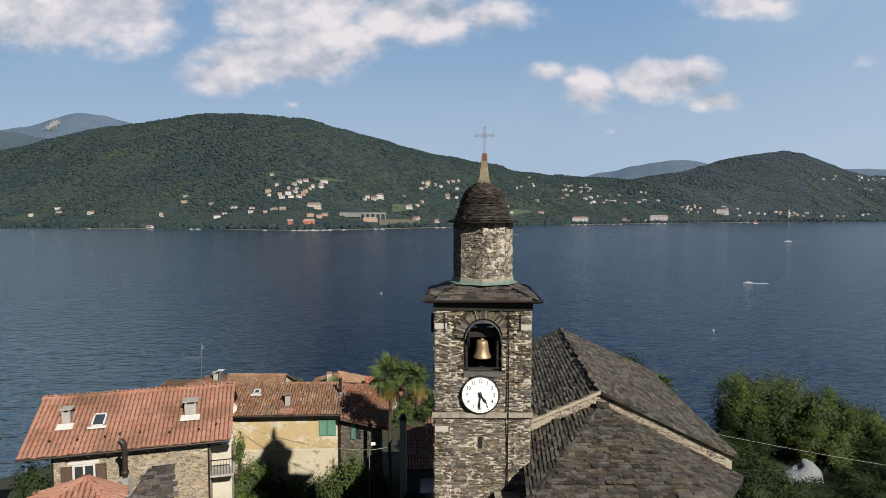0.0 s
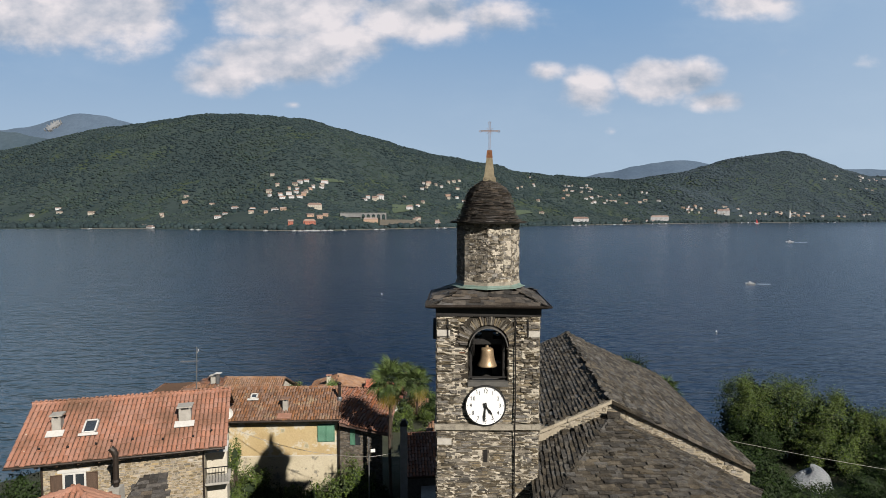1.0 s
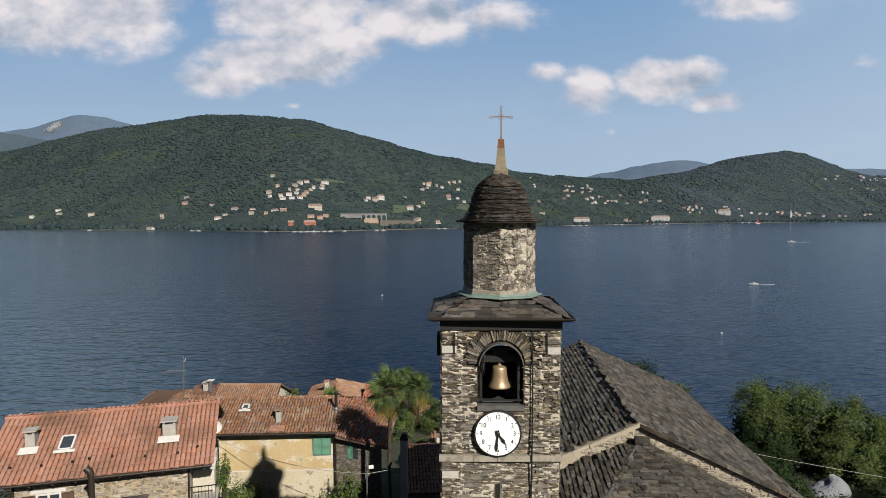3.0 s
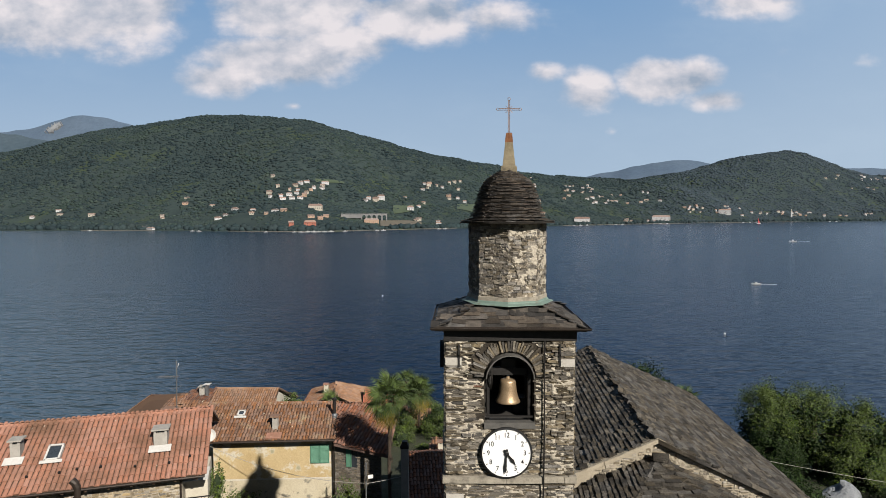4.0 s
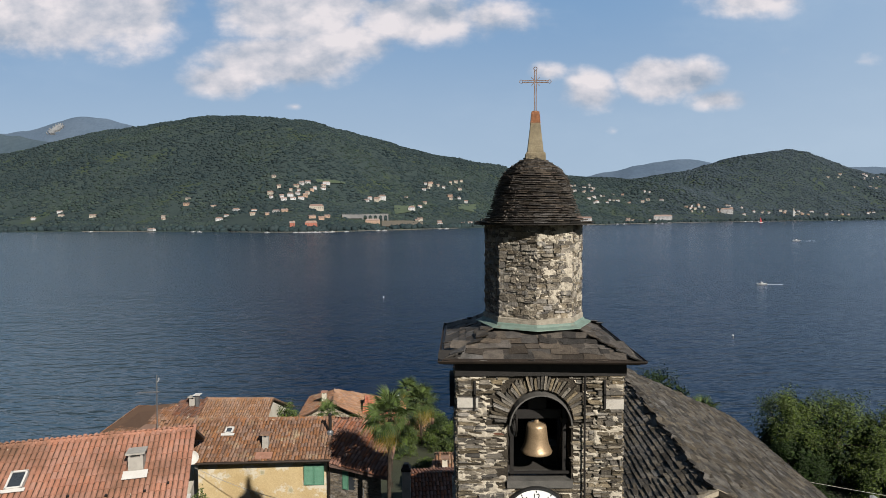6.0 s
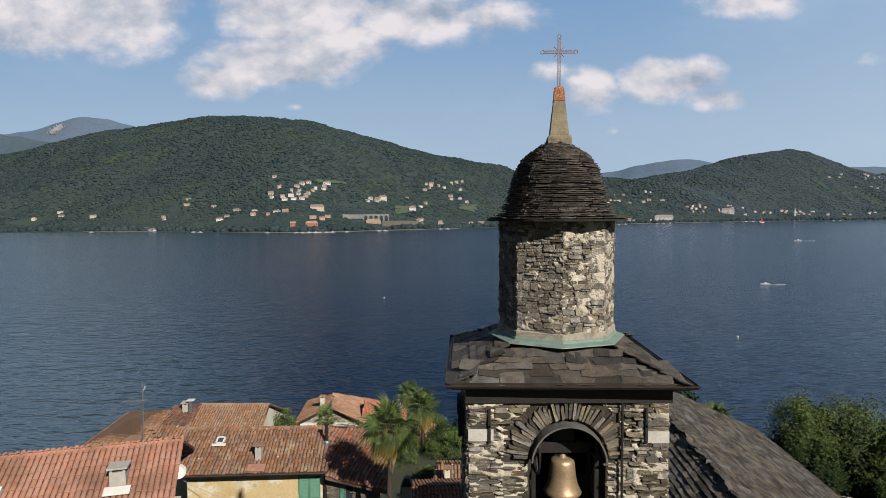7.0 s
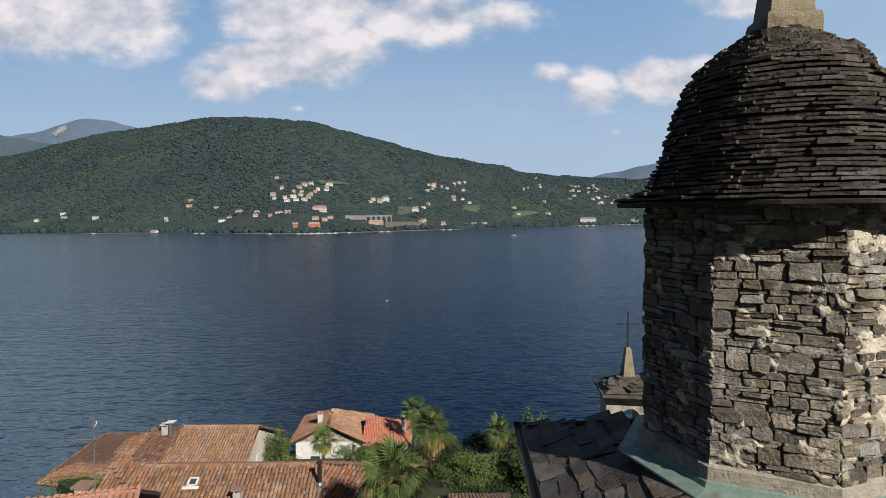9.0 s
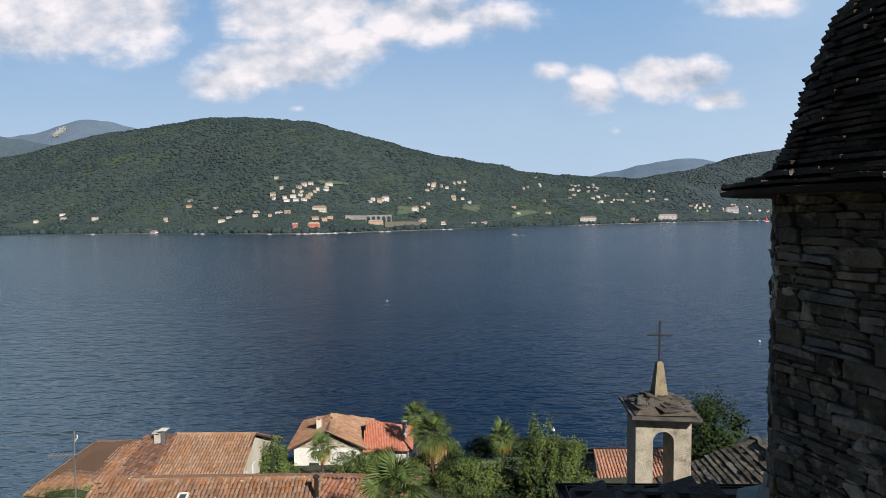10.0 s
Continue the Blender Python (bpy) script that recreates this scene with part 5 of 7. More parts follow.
part("cross_post", pair((SX, SY, 32.19), (SX, SY, 33.02), (0.017, 0, 0)), CROSS_METAL, cross)
part("cross_arm", pair((SX - 0.25, SY, 32.80), (SX + 0.25, SY, 32.80), (0, 0, 0.017)), CROSS_METAL, cross)
for p in ((SX - 0.27, SY, 32.80), (SX + 0.27, SY, 32.80), (SX, SY, 33.045)):
    loop = Geo()
    pts = [Vector(p) + Vector((0.032 * math.cos(2 * math.pi * i / 10), 0, 0.032 * math.sin(2 * math.pi * i / 10))) for i in range(11)]
    part("trefoil", loop.tube(pts, 0.0075, 5), CROSS_METAL, cross)
for sx in (-1, 1):
    for sz in (-1, 1):
        part("ray", Geo().tube([(SX + 0.02 * sx, SY, 32.80 + 0.02 * sz), (SX + 0.085 * sx, SY, 32.80 + 0.085 * sz)], 0.006, 5), CROSS_METAL, cross)


# ---- church ----
CA = radians(-4.4)
CU, CV = Vector((math.cos(CA), math.sin(CA), 0)), Vector((-math.sin(CA), math.cos(CA), 0))


def ch(u, v, z):
    """Church frame: u across to the right of the ridge, v along it away from the near gable."""
    p = Vector((4.09, 0.8, 0)) + CU * u + CV * v
    return (p.x, p.y, z)


RZN, SLOPE, LEN, WR, WL = 24.42, 0.46, 10.6, 4.45, 4.3
church = thing("church", ch(0, 5, 14), "stone church nave with a weathered stone-slab roof", "church")
NAVE_R = [ch(WR, 0, RZN - SLOPE * WR), ch(WR, LEN, RZN - SLOPE * WR), ch(0, LEN, RZN), ch(0, 0, RZN)]
NAVE_L = [ch(-WL, LEN, RZN - SLOPE * WL), ch(-WL, 0, RZN - SLOPE * WL), ch(0, 0, RZN), ch(0, LEN, RZN)]
wl = Geo()
wl.slab([ch(-WL + 0.35, 0.25, RZN - SLOPE * (WL - 0.35) - 0.2), ch(0, 0.25, RZN - 0.2), ch(WR - 0.35, 0.25, RZN - SLOPE * (WR - 0.35) - 0.2), ch(WR - 0.35, 0.25, 11), ch(-WL + 0.35, 0.25, 11)], CV * (LEN - 0.5))
part("nave_wall", wl, SAND_MORTAR, church, "rubble nave walls with pale mortar")
bedr = Geo()
for q in (NAVE_R, NAVE_L):
    bedr.slab([tuple(Vector(p) - Vector((0, 0, 0.02))) for p in q], (0, 0, -0.12))
part("nave_roof_bed", bedr, UNDER, church)
part("ridge_bed", Geo().slab([ch(-0.2, -0.1, RZN - 0.06), ch(0, -0.1, RZN + 0.06), ch(0.3, -0.1, RZN - 0.08)], CV * (LEN + 0.1)), SAND_MORTAR, church, "mortar under the ridge slabs")
v = -0.1
while v < LEN:
    w, k = rs.uniform(0.28, 0.52), rs.uniform(-0.01, 0.03)
    lip = [rs.uniform(0.05, 0.20) for i in range(3)]
    low = [rs.uniform(0.30, 0.46) for i in range(3)]
    top = [ch(-lip[0], v, RZN + 0.12 + k), ch(-lip[1], v + w * 0.5, RZN + 0.125 + k), ch(-lip[2], v + w - 0.01, RZN + 0.12 + k), ch(low[2], v + w - 0.01, RZN - 0.10 + k), ch(low[1], v + w * 0.5, RZN - 0.10 + k), ch(low[0], v + 0.01, RZN - 0.10 + k)]
    part("ridge_slab", Geo().slab(top[::-1], (0, 0, -rs.uniform(0.04, 0.07))), CH_SLAB_OB, church)
    v += w
v = 0.0
while v < LEN:
    w, k = rs.uniform(0.22, 0.42), rs.uniform(0.0, 0.03)
    a, b = rs.uniform(0.02, 0.10), rs.uniform(0.30, 0.50)
    part("ridge_slab", Geo().slab([ch(-b, v + rs.uniform(0, 0.05), RZN - 0.10 - SLOPE * (b - 0.3) + k), ch(-a, v + rs.uniform(-0.04, 0.04), RZN + 0.075 + k), ch(-a, v + w, RZN + 0.075 + k), ch(-b + rs.uniform(-0.05, 0.08), v + w - 0.02, RZN - 0.10 - SLOPE * (b - 0.3) + k)][::-1], (0, 0, -0.05)), CH_SLAB_OB, church)
    v += w
# choir roof: three facets falling away from just below the gable
AP = ch(0.02, -0.12, 23.95)
HIP_L, HIP_R = (1.08, -3.55, 22.63), (6.28, -3.55, 22.63)
CHOIR_F = [HIP_L, HIP_R, AP]
CHOIR_L = [(1.50, 0.75, 22.88), HIP_L, AP]
CHOIR_R = [HIP_R, ch(4.7, -0.05, 21.6), AP]
choir = thing("choir", (4, -3, 14), "lower choir with a hipped stone-slab roof", "church")
bedc = Geo()
for q in (CHOIR_F, CHOIR_L, CHOIR_R):
    bedc.slab([tuple(Vector(p) - Vector((0, 0, 0.02))) for p in q], (0, 0, -0.1))
part("choir_roof_bed", bedc, UNDER, choir)
cw = Geo().slab([(1.55, 0.7, 22.3), (1.3, -3.3, 22.3), (6.0, -3.3, 22.3), ch(4.3, 0.1, 21.35)], (0, 0, -9.5))
part("choir_wall", cw, SAND_MORTAR, choir, "rubble choir wall")
# rubble of the near gable above the choir roof, with its verge of slabs
gab = Geo()
gm = Matrix(((CU.x, -CV.x, 0, 0), (CU.y, -CV.y, 0, 0), (0, 0, 1, 0), (0, 0, 0, 1)))
part("gable_wall", Geo().slab([ch(-WL + 1.2, 0.0, RZN - SLOPE * (WL - 1.2) - 0.1), ch(0, 0.0, RZN - 0.1), ch(WR - 0.1, 0.0, RZN - SLOPE * (WR - 0.1) - 0.1), ch(WR - 0.1, 0.0, 21.0), ch(-WL + 1.2, 0.0, 21.0)][::-1], CV * 0.24), SAND_MORTAR, church, "pale mortar of the near gable")
o = Vector(ch(-WL, -0.01, 21.4))
gm.translation = o
stones_into(gab, gm, WL + WR, 3.2, hmin=0.06, hmax=0.15, wmin=0.10, wmax=0.34, gap=0.045, proud=(0.004, 0.026),
            keep=lambda x, z, w, h: 21.4 + z < RZN - SLOPE * abs(x - WL) - 0.14 and x > 2.7 and x < WL + WR - 0.3)
part("gable_rubble", gab, GABLE_STONE, church, "rough gable stones set in pale mortar", kind="stuff")
for s, w in ((-1, WL), (1, WR)):
    x = 0.0
    while x < w:
        d = rs.uniform(0.35, 0.6)
        z0, z1 = RZN - SLOPE * x, RZN - SLOPE * min(x + d, w)
        vg = Geo().slab([ch(s * x, -0.16 + rs.uniform(-0.02, 0.02), z0 + 0.045), ch(s * min(x + d, w), -0.16 + rs.uniform(-0.02, 0.02), z1 + 0.045), ch(s * min(x + d, w), 0.3, z1 + 0.05), ch(s * x, 0.3, z0 + 0.05)], (0, 0, -0.11))
        x += d
        part("verge_slab", vg, SAND_MORTAR if s < 0 else CH_SLAB_OB, church, "pale mortared verge" if s < 0 else "dark slab verge")
part("apex_slab", Geo().slab([ch(-0.18, -0.40, 24.06), ch(0.20, -0.44, 24.03), ch(0.27, -0.17, 24.11), ch(-0.16, -0.17, 24.12)], (0, 0, -0.07)), CH_SLAB_OB, choir, "thick grey slab on top of the choir roof")
# slabs bedded in mortar along the hips of the choir roof
for end in (HIP_L, HIP_R):
    a0, a1 = Vector(AP), Vector(end)
    run = (a1 - a0).normalized()
    across = run.cross(Vector((0, 0, 1))).normalized()
    up = across.cross(run)
    s0 = 0.15
    while s0 < (a1 - a0).length - 0.1:
        w = rs.uniform(0.28, 0.5)
        p0, p1 = a0 + run * s0 + up * rs.uniform(0.06, 0.09), a0 + run * (s0 + w) + up * rs.uniform(0.08, 0.11)
        k0, k1 = rs.uniform(0.11, 0.19), rs.uniform(0.11, 0.19)
        hs = Geo()
        for sg in (-1, 1):
            quad = [p0, p1, p1 + across * sg * k1 - up * 0.07, p0 + across * sg * k0 - up * 0.07]
            hs.slab([tuple(q) for q in (quad if sg > 0 else quad[::-1])], tuple(up * -0.05))
        part("hip_slab", hs, CH_SLAB_OB, choir)
        s0 += w * 0.92
# railing and steps beside the tower foot
rail = thing("railing", (1.0, -2.2, 21.6), "green-grey metal railing beside the tower", "railing")
for i in range(9):
    part("baluster", Geo().tube([(0.62 + 0.14 * i, -2.6 + 0.09 * i, 20.9), (0.62 + 0.14 * i, -2.6 + 0.09 * i, 21.62 + 0.045 * i)], 0.012), STEEL, rail)
part("handrail", Geo().tube([(0.5, -2.7, 21.6), (1.85, -1.8, 22.0)], 0.025), STEEL, rail)
solo("stone_coping", Geo().box((0.35, -2.1, 21.75), (1.45, -1.5, 22.05), pose(0, 0, 0, 0, 0, 0)).box((0.15, -2.6, 14), (1.5, -1.5, 21.75)), RENDER_BAND, "weathered stone coping at the tower's foot", "coping")

# small bell cote on the far end of the nave
cote = thing("bell_cote", (1.85, 9.2, 24), "small plastered bell cote with an open arch and slab roof", "bell cote")
cg = Geo()
cm = pose(1.68, 8.9, 0, 0, 0, -4.4) @ Matrix(((1, 0, 0, -0.53), (0, -1, 0, -0.35), (0, 0, 1, 0), (0, 0, 0, 1)))
arch_wall(cg, cm, 22.6, 26.02, 0.20, 24.0, 25.52, 0.53, 1.06, 0.75)
part("cote_body", cg, RENDER_BAND, cote, "grey weathered plaster piers")
ct = Geo()
cc = pose(1.68, 8.9, 0, 0, 0, -4.4)
ct.slab([(-0.66, -0.62, 26.10), (0.64, -0.64, 26.08), (0.64, 0.66, 26.12), (-0.65, 0.65, 26.11)], (0, 0, -0.06), cc)
ct.lathe([(0.84, 26.12), (0.28, 26.36)], 4, cc, math.pi / 4)
for k in range(44):
    a = rs.uniform(0, 6.28)
    r = rs.uniform(0.2, 0.62)
    x, y = r * math.cos(a) * 1.0, r * math.sin(a)
    vv, ff = SLABS[k % 14]
    part("cote_slab", Geo().add([(p * 0.42, q * 0.25, w * 0.03) for p, q, w in vv], ff, cc @ pose(x, y, 26.34 - 0.22 * max(abs(x), abs(y)) / 0.62, 14, 0, math.degrees(a) + 90 + rs.uniform(-25, 25))), SLATE_OB, cote)
part("cote_roof", ct, SLATE, cote, "rough slate roof bed")
part("cote_spire", Geo().lathe([(0.20, 26.30), (0.085, 27.0), (0.05, 27.03)], 4, cc, math.pi / 4 + 0.1), SPIRE, cote, "tapered granite finial")
part("cote_cross", Geo().box((-0.015, -0.015, 27.0), (0.015, 0.015, 27.84), cc).box((-0.25, -0.013, 27.54), (0.25, 0.013, 27.57), cc), IRON, cote, "plain thin iron cross")


# ---- houses below the church ----
def roof_pair(geo_bed, M, L, W, ze, rise, oh=0.0, x0=0.0):
    """The two planes of a gable roof in a local frame; returns them, eave first."""
    f = [(x0, 0, ze), (L, 0, ze), (L, W / 2, ze + rise), (x0, W / 2, ze + rise)]
    b = [(L, W, ze), (x0, W, ze), (x0, W / 2, ze + rise), (L, W / 2, ze + rise)]
    out = []
    for q in (f, b):
        w = [tuple(M @ Vector(p)) for p in q]
        geo_bed.slab([tuple(Vector(p) - Vector((0, 0, 0.01))) for p in w], (0, 0, -0.12))
        out.append(w)
    return out


def ridge_tiles(a, b, r=0.13, step=0.34):
    g = Geo()
    a, b = Vector(a), Vector(b)
    d = (b - a)
    n = max(1, int(d.length / step))
    u = d.normalized()
    s = u.cross(Vector((0, 0, 1))).normalized()
    t = s.cross(u)
    for i in range(n):
        p, q = a + d * (i / n) - u * 0.03, a + d * ((i + 1) / n)
        v = []
        for o, k in ((p, 1.05), (q, 0.92)):
            for c, h in ((-1, -0.35), (-0.65, 0.45), (0, 0.8), (0.65, 0.45), (1, -0.35)):
                v.append(o + s * c * r * k + t * (h * r * k + rs.uniform(-0.006, 0.006)))
        g.add(v, [(5, 6, 1, 0), (6, 7, 2, 1), (7, 8, 3, 2), (8, 9, 4, 3), (0, 1, 2, 3, 4), (9, 8, 7, 6, 5)])
    return g


def chimney(name, x, y, z0, z1, w, d, body, cap, label, turn=0.0, pots=True):
    c = thing(name, (x, y, z0), label, "chimney")
    m = pose(x, y, 0, 0, 0, turn)
    part("flue_body", Geo().box((-w / 2, -d / 2, z0), (w / 2, d / 2, z1), m), body, c)
    for sx in (-1, 1):
        for sy in (-1, 1):
            part("cap_post", Geo().box((sx * (w / 2 - 0.06) - 0.05, sy * (d / 2 - 0.06) - 0.05, z1), (sx * (w / 2 - 0.06) + 0.05, sy * (d / 2 - 0.06) + 0.05, z1 + 0.14), m), body, c)
    part("cap", Geo().box((-w / 2 - 0.09, -d / 2 - 0.09, z1 + 0.14), (w / 2 + 0.09, d / 2 + 0.09, z1 + 0.21), m), cap, c, "flat chimney cap")
    return c


def gutter(a, b, mat=None, r=0.07):
    return Geo().tube([a, b], r, 8)


def shutter(M, x0, x1, z0, z1, y, mat, parent):
    """A louvred shutter leaf in a wall frame: x along, y outwards."""
    s = 0.05
    g = Geo().box((x0, y, z0), (x0 + s, y + 0.04, z1), M).box((x1 - s, y, z0), (x1, y + 0.04, z1), M)
    g.box((x0 + s, y, z0), (x1 - s, y + 0.04, z0 + s), M).box((x0 + s, y, z1 - s), (x1 - s, y + 0.04, z1), M)
    leaf = part("shutter", g, mat, parent)
    k = int((z1 - z0 - 2 * s) / 0.07)
    for i in range(k):
        z = z0 + s + (z1 - z0 - 2 * s) * i / k
        part("louvre", Geo().slab([(x0 + s, y + 0.006, z + 0.078), (x0 + s, y + 0.034, z + 0.012), (x1 - s, y + 0.034, z + 0.012), (x1 - s, y + 0.006, z + 0.078)], (0, -0.006, -0.004), M), mat, leaf)
    return leaf


def roof_light(name, M, x, y, w, h, label):
    """A roof window lying in a roof frame."""
    t = thing(name, M @ Vector((x, y, 0)), label, "skylight")
    f = Geo()
    for a, b, c, d in ((-w / 2, -h / 2, w / 2, -h / 2 + 0.08), (-w / 2, h / 2 - 0.08, w / 2, h / 2), (-w / 2, -h / 2, -w / 2 + 0.08, h / 2), (w / 2 - 0.08, -h / 2, w / 2, h / 2)):
        f.box((x + a, y + b, 0.0), (x + c, y + d, 0.19), M)
    part("frame", f, PALE_TRIM, t, "white frame")
    part("pane", Geo().box((x - w / 2 + 0.07, y - h / 2 + 0.07, 0.10), (x + w / 2 - 0.07, y + h / 2 - 0.07, 0.15), M), GLASS, t, "dark glass pane")
    part("apron", Geo().box((x - w / 2 - 0.14, y - h / 2 - 0.18, 0.13), (x + w / 2 + 0.14, y - h / 2 - 0.002, 0.155), M), PALE_TRIM, t, "pale flashing apron")
    return t


# stone house with the large orange roof
AM = pose(-22.85, 10.65, 0, 0, 0, 15.9)
AL, AW, AZ, AR = 10.25, 8.0, 17.86, 1.95
ha = thing("house", AM @ Vector((AL / 2, AW / 2, 12.5)), "rubble-stone house with a large orange clay-tile roof", "house")
bed = Geo()
AF, AB = roof_pair(bed, AM, AL, AW, AZ, AR)
part("roof_bed", bed, BROWN_WOOD, ha, "dark timber roof underside")
ft = Geo()
for q in (AF, AB):
    barrel_tiles(ft, q, 0.23, 0.42, lift=0.02, wob=0.004, flat_k=0.55, lap=0.022)
part("roof_tiling", ft, COTTO, ha, "orange ribbed clay tiles", kind="stuff")
part("ridge", ridge_tiles(AF[3], AF[2]), COTTO, ha, "row of clay ridge tiles", kind="stuff")
wa = Geo()
wa.slab([tuple(AM @ Vector(p)) for p in ((1.4, 0.6, AZ + 0.12), (1.4, 4, AZ + AR - 0.15), (1.4, 7.4, AZ + 0.12), (1.4, 7.4, 8), (1.4, 0.6, 8))], AM.to_3x3() @ Vector((AL - 2.5, 0, 0)))
part("wall", wa, SAND_MORTAR, ha, "sand-coloured mortar")
sw = Geo()
wm = AM @ Matrix(((1, 0, 0, 1.4), (0, -1, 0, 0.6), (0, 0, 1, 13.5), (0, 0, 0, 1)))
stones_into(sw, wm, AL - 2.5, 4.45, hmin=0.05, hmax=0.15, wmin=0.10, wmax=0.34, gap=0.022, proud=(0.008, 0.04), keep=lambda x, z, w, h: not (0.95 < x < 2.05 and 2.3 < z < 3.6))
part("wall_stones", sw, RUBBLE, ha, "buff rubble stones", kind="stuff")
wf = part("window", Geo().box((0.98, -0.1, 2.35), (2.02, 0.02, 3.5), wm), GLASS, ha, "window with white frame and brown shutters")
part("window_frame", Geo().box((0.96, 0.0, 2.33), (1.06, 0.05, 3.54), wm).box((1.94, 0.0, 2.33), (2.04, 0.05, 3.54), wm).box((1.06, 0.0, 3.44), (1.94, 0.05, 3.54), wm).box((1.45, 0.0, 2.33), (1.55, 0.05, 3.44), wm), PALE_TRIM, wf, "white frame")
part("lintel", Geo().box((0.75, 0.02, 3.56), (2.25, 0.07, 3.72), wm), PALE_TRIM, wf)
shutter(wm, 0.42, 0.95, 2.35, 3.5, 0.06, BROWN_WOOD, ha)
shutter(wm, 2.05, 2.58, 2.35, 3.5, 0.06, BROWN_WOOD, ha)
part("gutter", gutter(AM @ Vector((0, -0.06, AZ - 0.08)), AM @ Vector((AL, -0.06, AZ - 0.08)), r=0.065), COPPER, ha, "brown metal gutter")
for i in range(11):
    x = 0.4 + i * 0.95
    part("rafter", Geo().box((x - 0.05, 0.0, AZ - 0.24), (x + 0.05, 0.62, AZ - 0.13), AM), BROWN_WOOD, ha)
part("downpipe", Geo().tube([AM @ Vector((9.1, 0.52, AZ - 0.1)), AM @ Vector((9.1, 0.52, 11))], 0.05), COPPER, ha)
part("downpipe", Geo().tube([AM @ Vector((1.45, 0.52, AZ - 0.1)), AM @ Vector((1.45, 0.52, 11))], 0.05), COPPER, ha)
bal = thing("balcony", AM @ Vector((9.6, 1.8, 15.2)), "small balcony with railing and pot plants at the house's end", "balcony")
part("balcony_slab", Geo().box((9.15, 0.5, 15.55), (10.4, 3.2, 15.68), AM), CONCRETE, bal)
for i in range(8):
    part("baluster", Geo().box((9.2 + 0.16 * i, 0.52, 15.68), (9.22 + 0.16 * i, 0.54, 16.5), AM), IRON, bal)
part("handrail", Geo().box((9.15, 0.5, 16.5), (10.4, 0.56, 16.54), AM), IRON, bal)
part("end_wall", Geo().box((9.0, 1.6, 12), (10.2, 3.6, 17.3), AM), CREAM, bal, "cream plastered end wall")
part("awning", Geo().slab([tuple(AM @ Vector(p)) for p in ((9.2, 0.35, 17.45), (10.35, 0.35, 17.45), (10.35, 1.5, 17.6), (9.2, 1.5, 17.6))], (0, 0, -0.03)), PALE_TRIM, bal, "white awning")
RM, _ = roof_frame(AF)
for x, y, w, d in ((1.75, 2.35, 0.42, 0.5), (8.05, 2.25, 0.62, 0.62)):
    p = RM @ Vector((x, y, 0))
    chimney("chimney", p.x, p.y, p.z - 0.3, p.z + 0.62, w, d, CONCRETE, CONCRETE, "cement-rendered chimney with a flat cap on an orange roof", 15.9)
    part("chimney_apron", Geo().box((x - w / 2 - 0.2, y - 0.7, 0.13), (x + w / 2 + 0.2, y - 0.25, 0.155), RM), PALE_TRIM, ha, "pale flashing")
roof_light("skylight", RM, 3.35, 2.2, 0.66, 0.95, "white-framed skylight in an orange tile roof")
for x, y in ((1.3, 0.9), (2.6, 0.85), (3.9, 0.9), (5.6, 1.0), (7.1, 0.8), (8.6, 0.8), (9.5, 1.1), (4.6, 1.0)):
    solo("snow_guard", Geo().box((x - 0.05, y - 0.05, 0.12), (x + 0.05, y + 0.03, 0.2), RM), IRON, "small dark vent tile on the orange roof", "roof vent", group="roof vents")
dish = thing("satellite_dish", (-14.2, 17.0, 18.4), "white satellite dish fixed to the gable", "satellite dish")
dm = look((-14.1, 16.9, 18.45), (-8, 0, 24)) @ pose(0, 0, 0, 0, 0, 0)
part("reflector", Geo().lathe([(0.0, 0.10), (0.2, 0.07), (0.33, 0.0), (0.33, -0.02), (0.2, 0.05), (0.01, 0.08)], 20, dm), PALE_TRIM, dish)
part("arm", Geo().tube([(-14.15, 17.0, 18.2), (-14.4, 17.4, 18.0)], 0.025), STEEL, dish)

# annex with stove pipe, slate lean-to
an = thing("annex", (-18, 8.6, 14), "low annex with a bright orange hipped tile roof", "annex")
AX = [(-20.6, 5.6, 16.55), (-15.6, 7.0, 16.55), (-16.6, 9.6, 16.9), (-20.9, 8.4, 16.9)]
apx = (-18.05, 8.75, 17.85)
at = Geo()
for i in range(4):
    tri = [AX[i], AX[(i + 1) % 4], apx]
    barrel_tiles(at, tri, 0.24, 0.38, lift=0.02)
part("roof_tiling", at, COTTO, an, "orange clay tiles", kind="stuff")
part("roof_bed", Geo().add(AX + [apx], [(0, 1, 4), (1, 2, 4), (2, 3, 4), (3, 0, 4), (3, 2, 1, 0)]), BROWN_WOOD, an)
part("wall", Geo().slab([(-20.3, 6.0, 16.5), (-15.9, 7.2, 16.5), (-16.8, 9.4, 16.5), (-20.6, 8.2, 16.5)], (0, 0, -6)), SAND_MORTAR, an)
for i in range(3):
    part("hip_tiles", ridge_tiles(AX[i], apx, 0.11), COTTO, an, kind="stuff")
sp = thing("stove_pipe", (-16.95, 10.0, 16.8), "tall dark stove pipe with an angled cowl", "stove pipe")
part("pipe_foot", Geo().box((-17.2, 9.75, 12.0), (-16.7, 10.25, 17.25)), CONCRETE, sp, "cement foot")
part("pipe", Geo().tube([(-16.95, 10, 17.2), (-16.95, 10, 18.85)], 0.13, 12), COPPER, sp)
part("cowl", Geo().tube([(-16.95, 10, 18.8), (-17.02, 9.98, 19.0), (-17.15, 9.95, 19.15)], 0.15, 10), COPPER, sp)
part("collar", Geo().lathe([(0.17, 17.42), (0.19, 17.5), (0.15, 17.6)], 12, pose(-16.95, 10, 0)), COPPER, sp)
lt = thing("lean_to", (-15.0, 9.2, 14), "small lean-to with a dark slate roof", "shed")
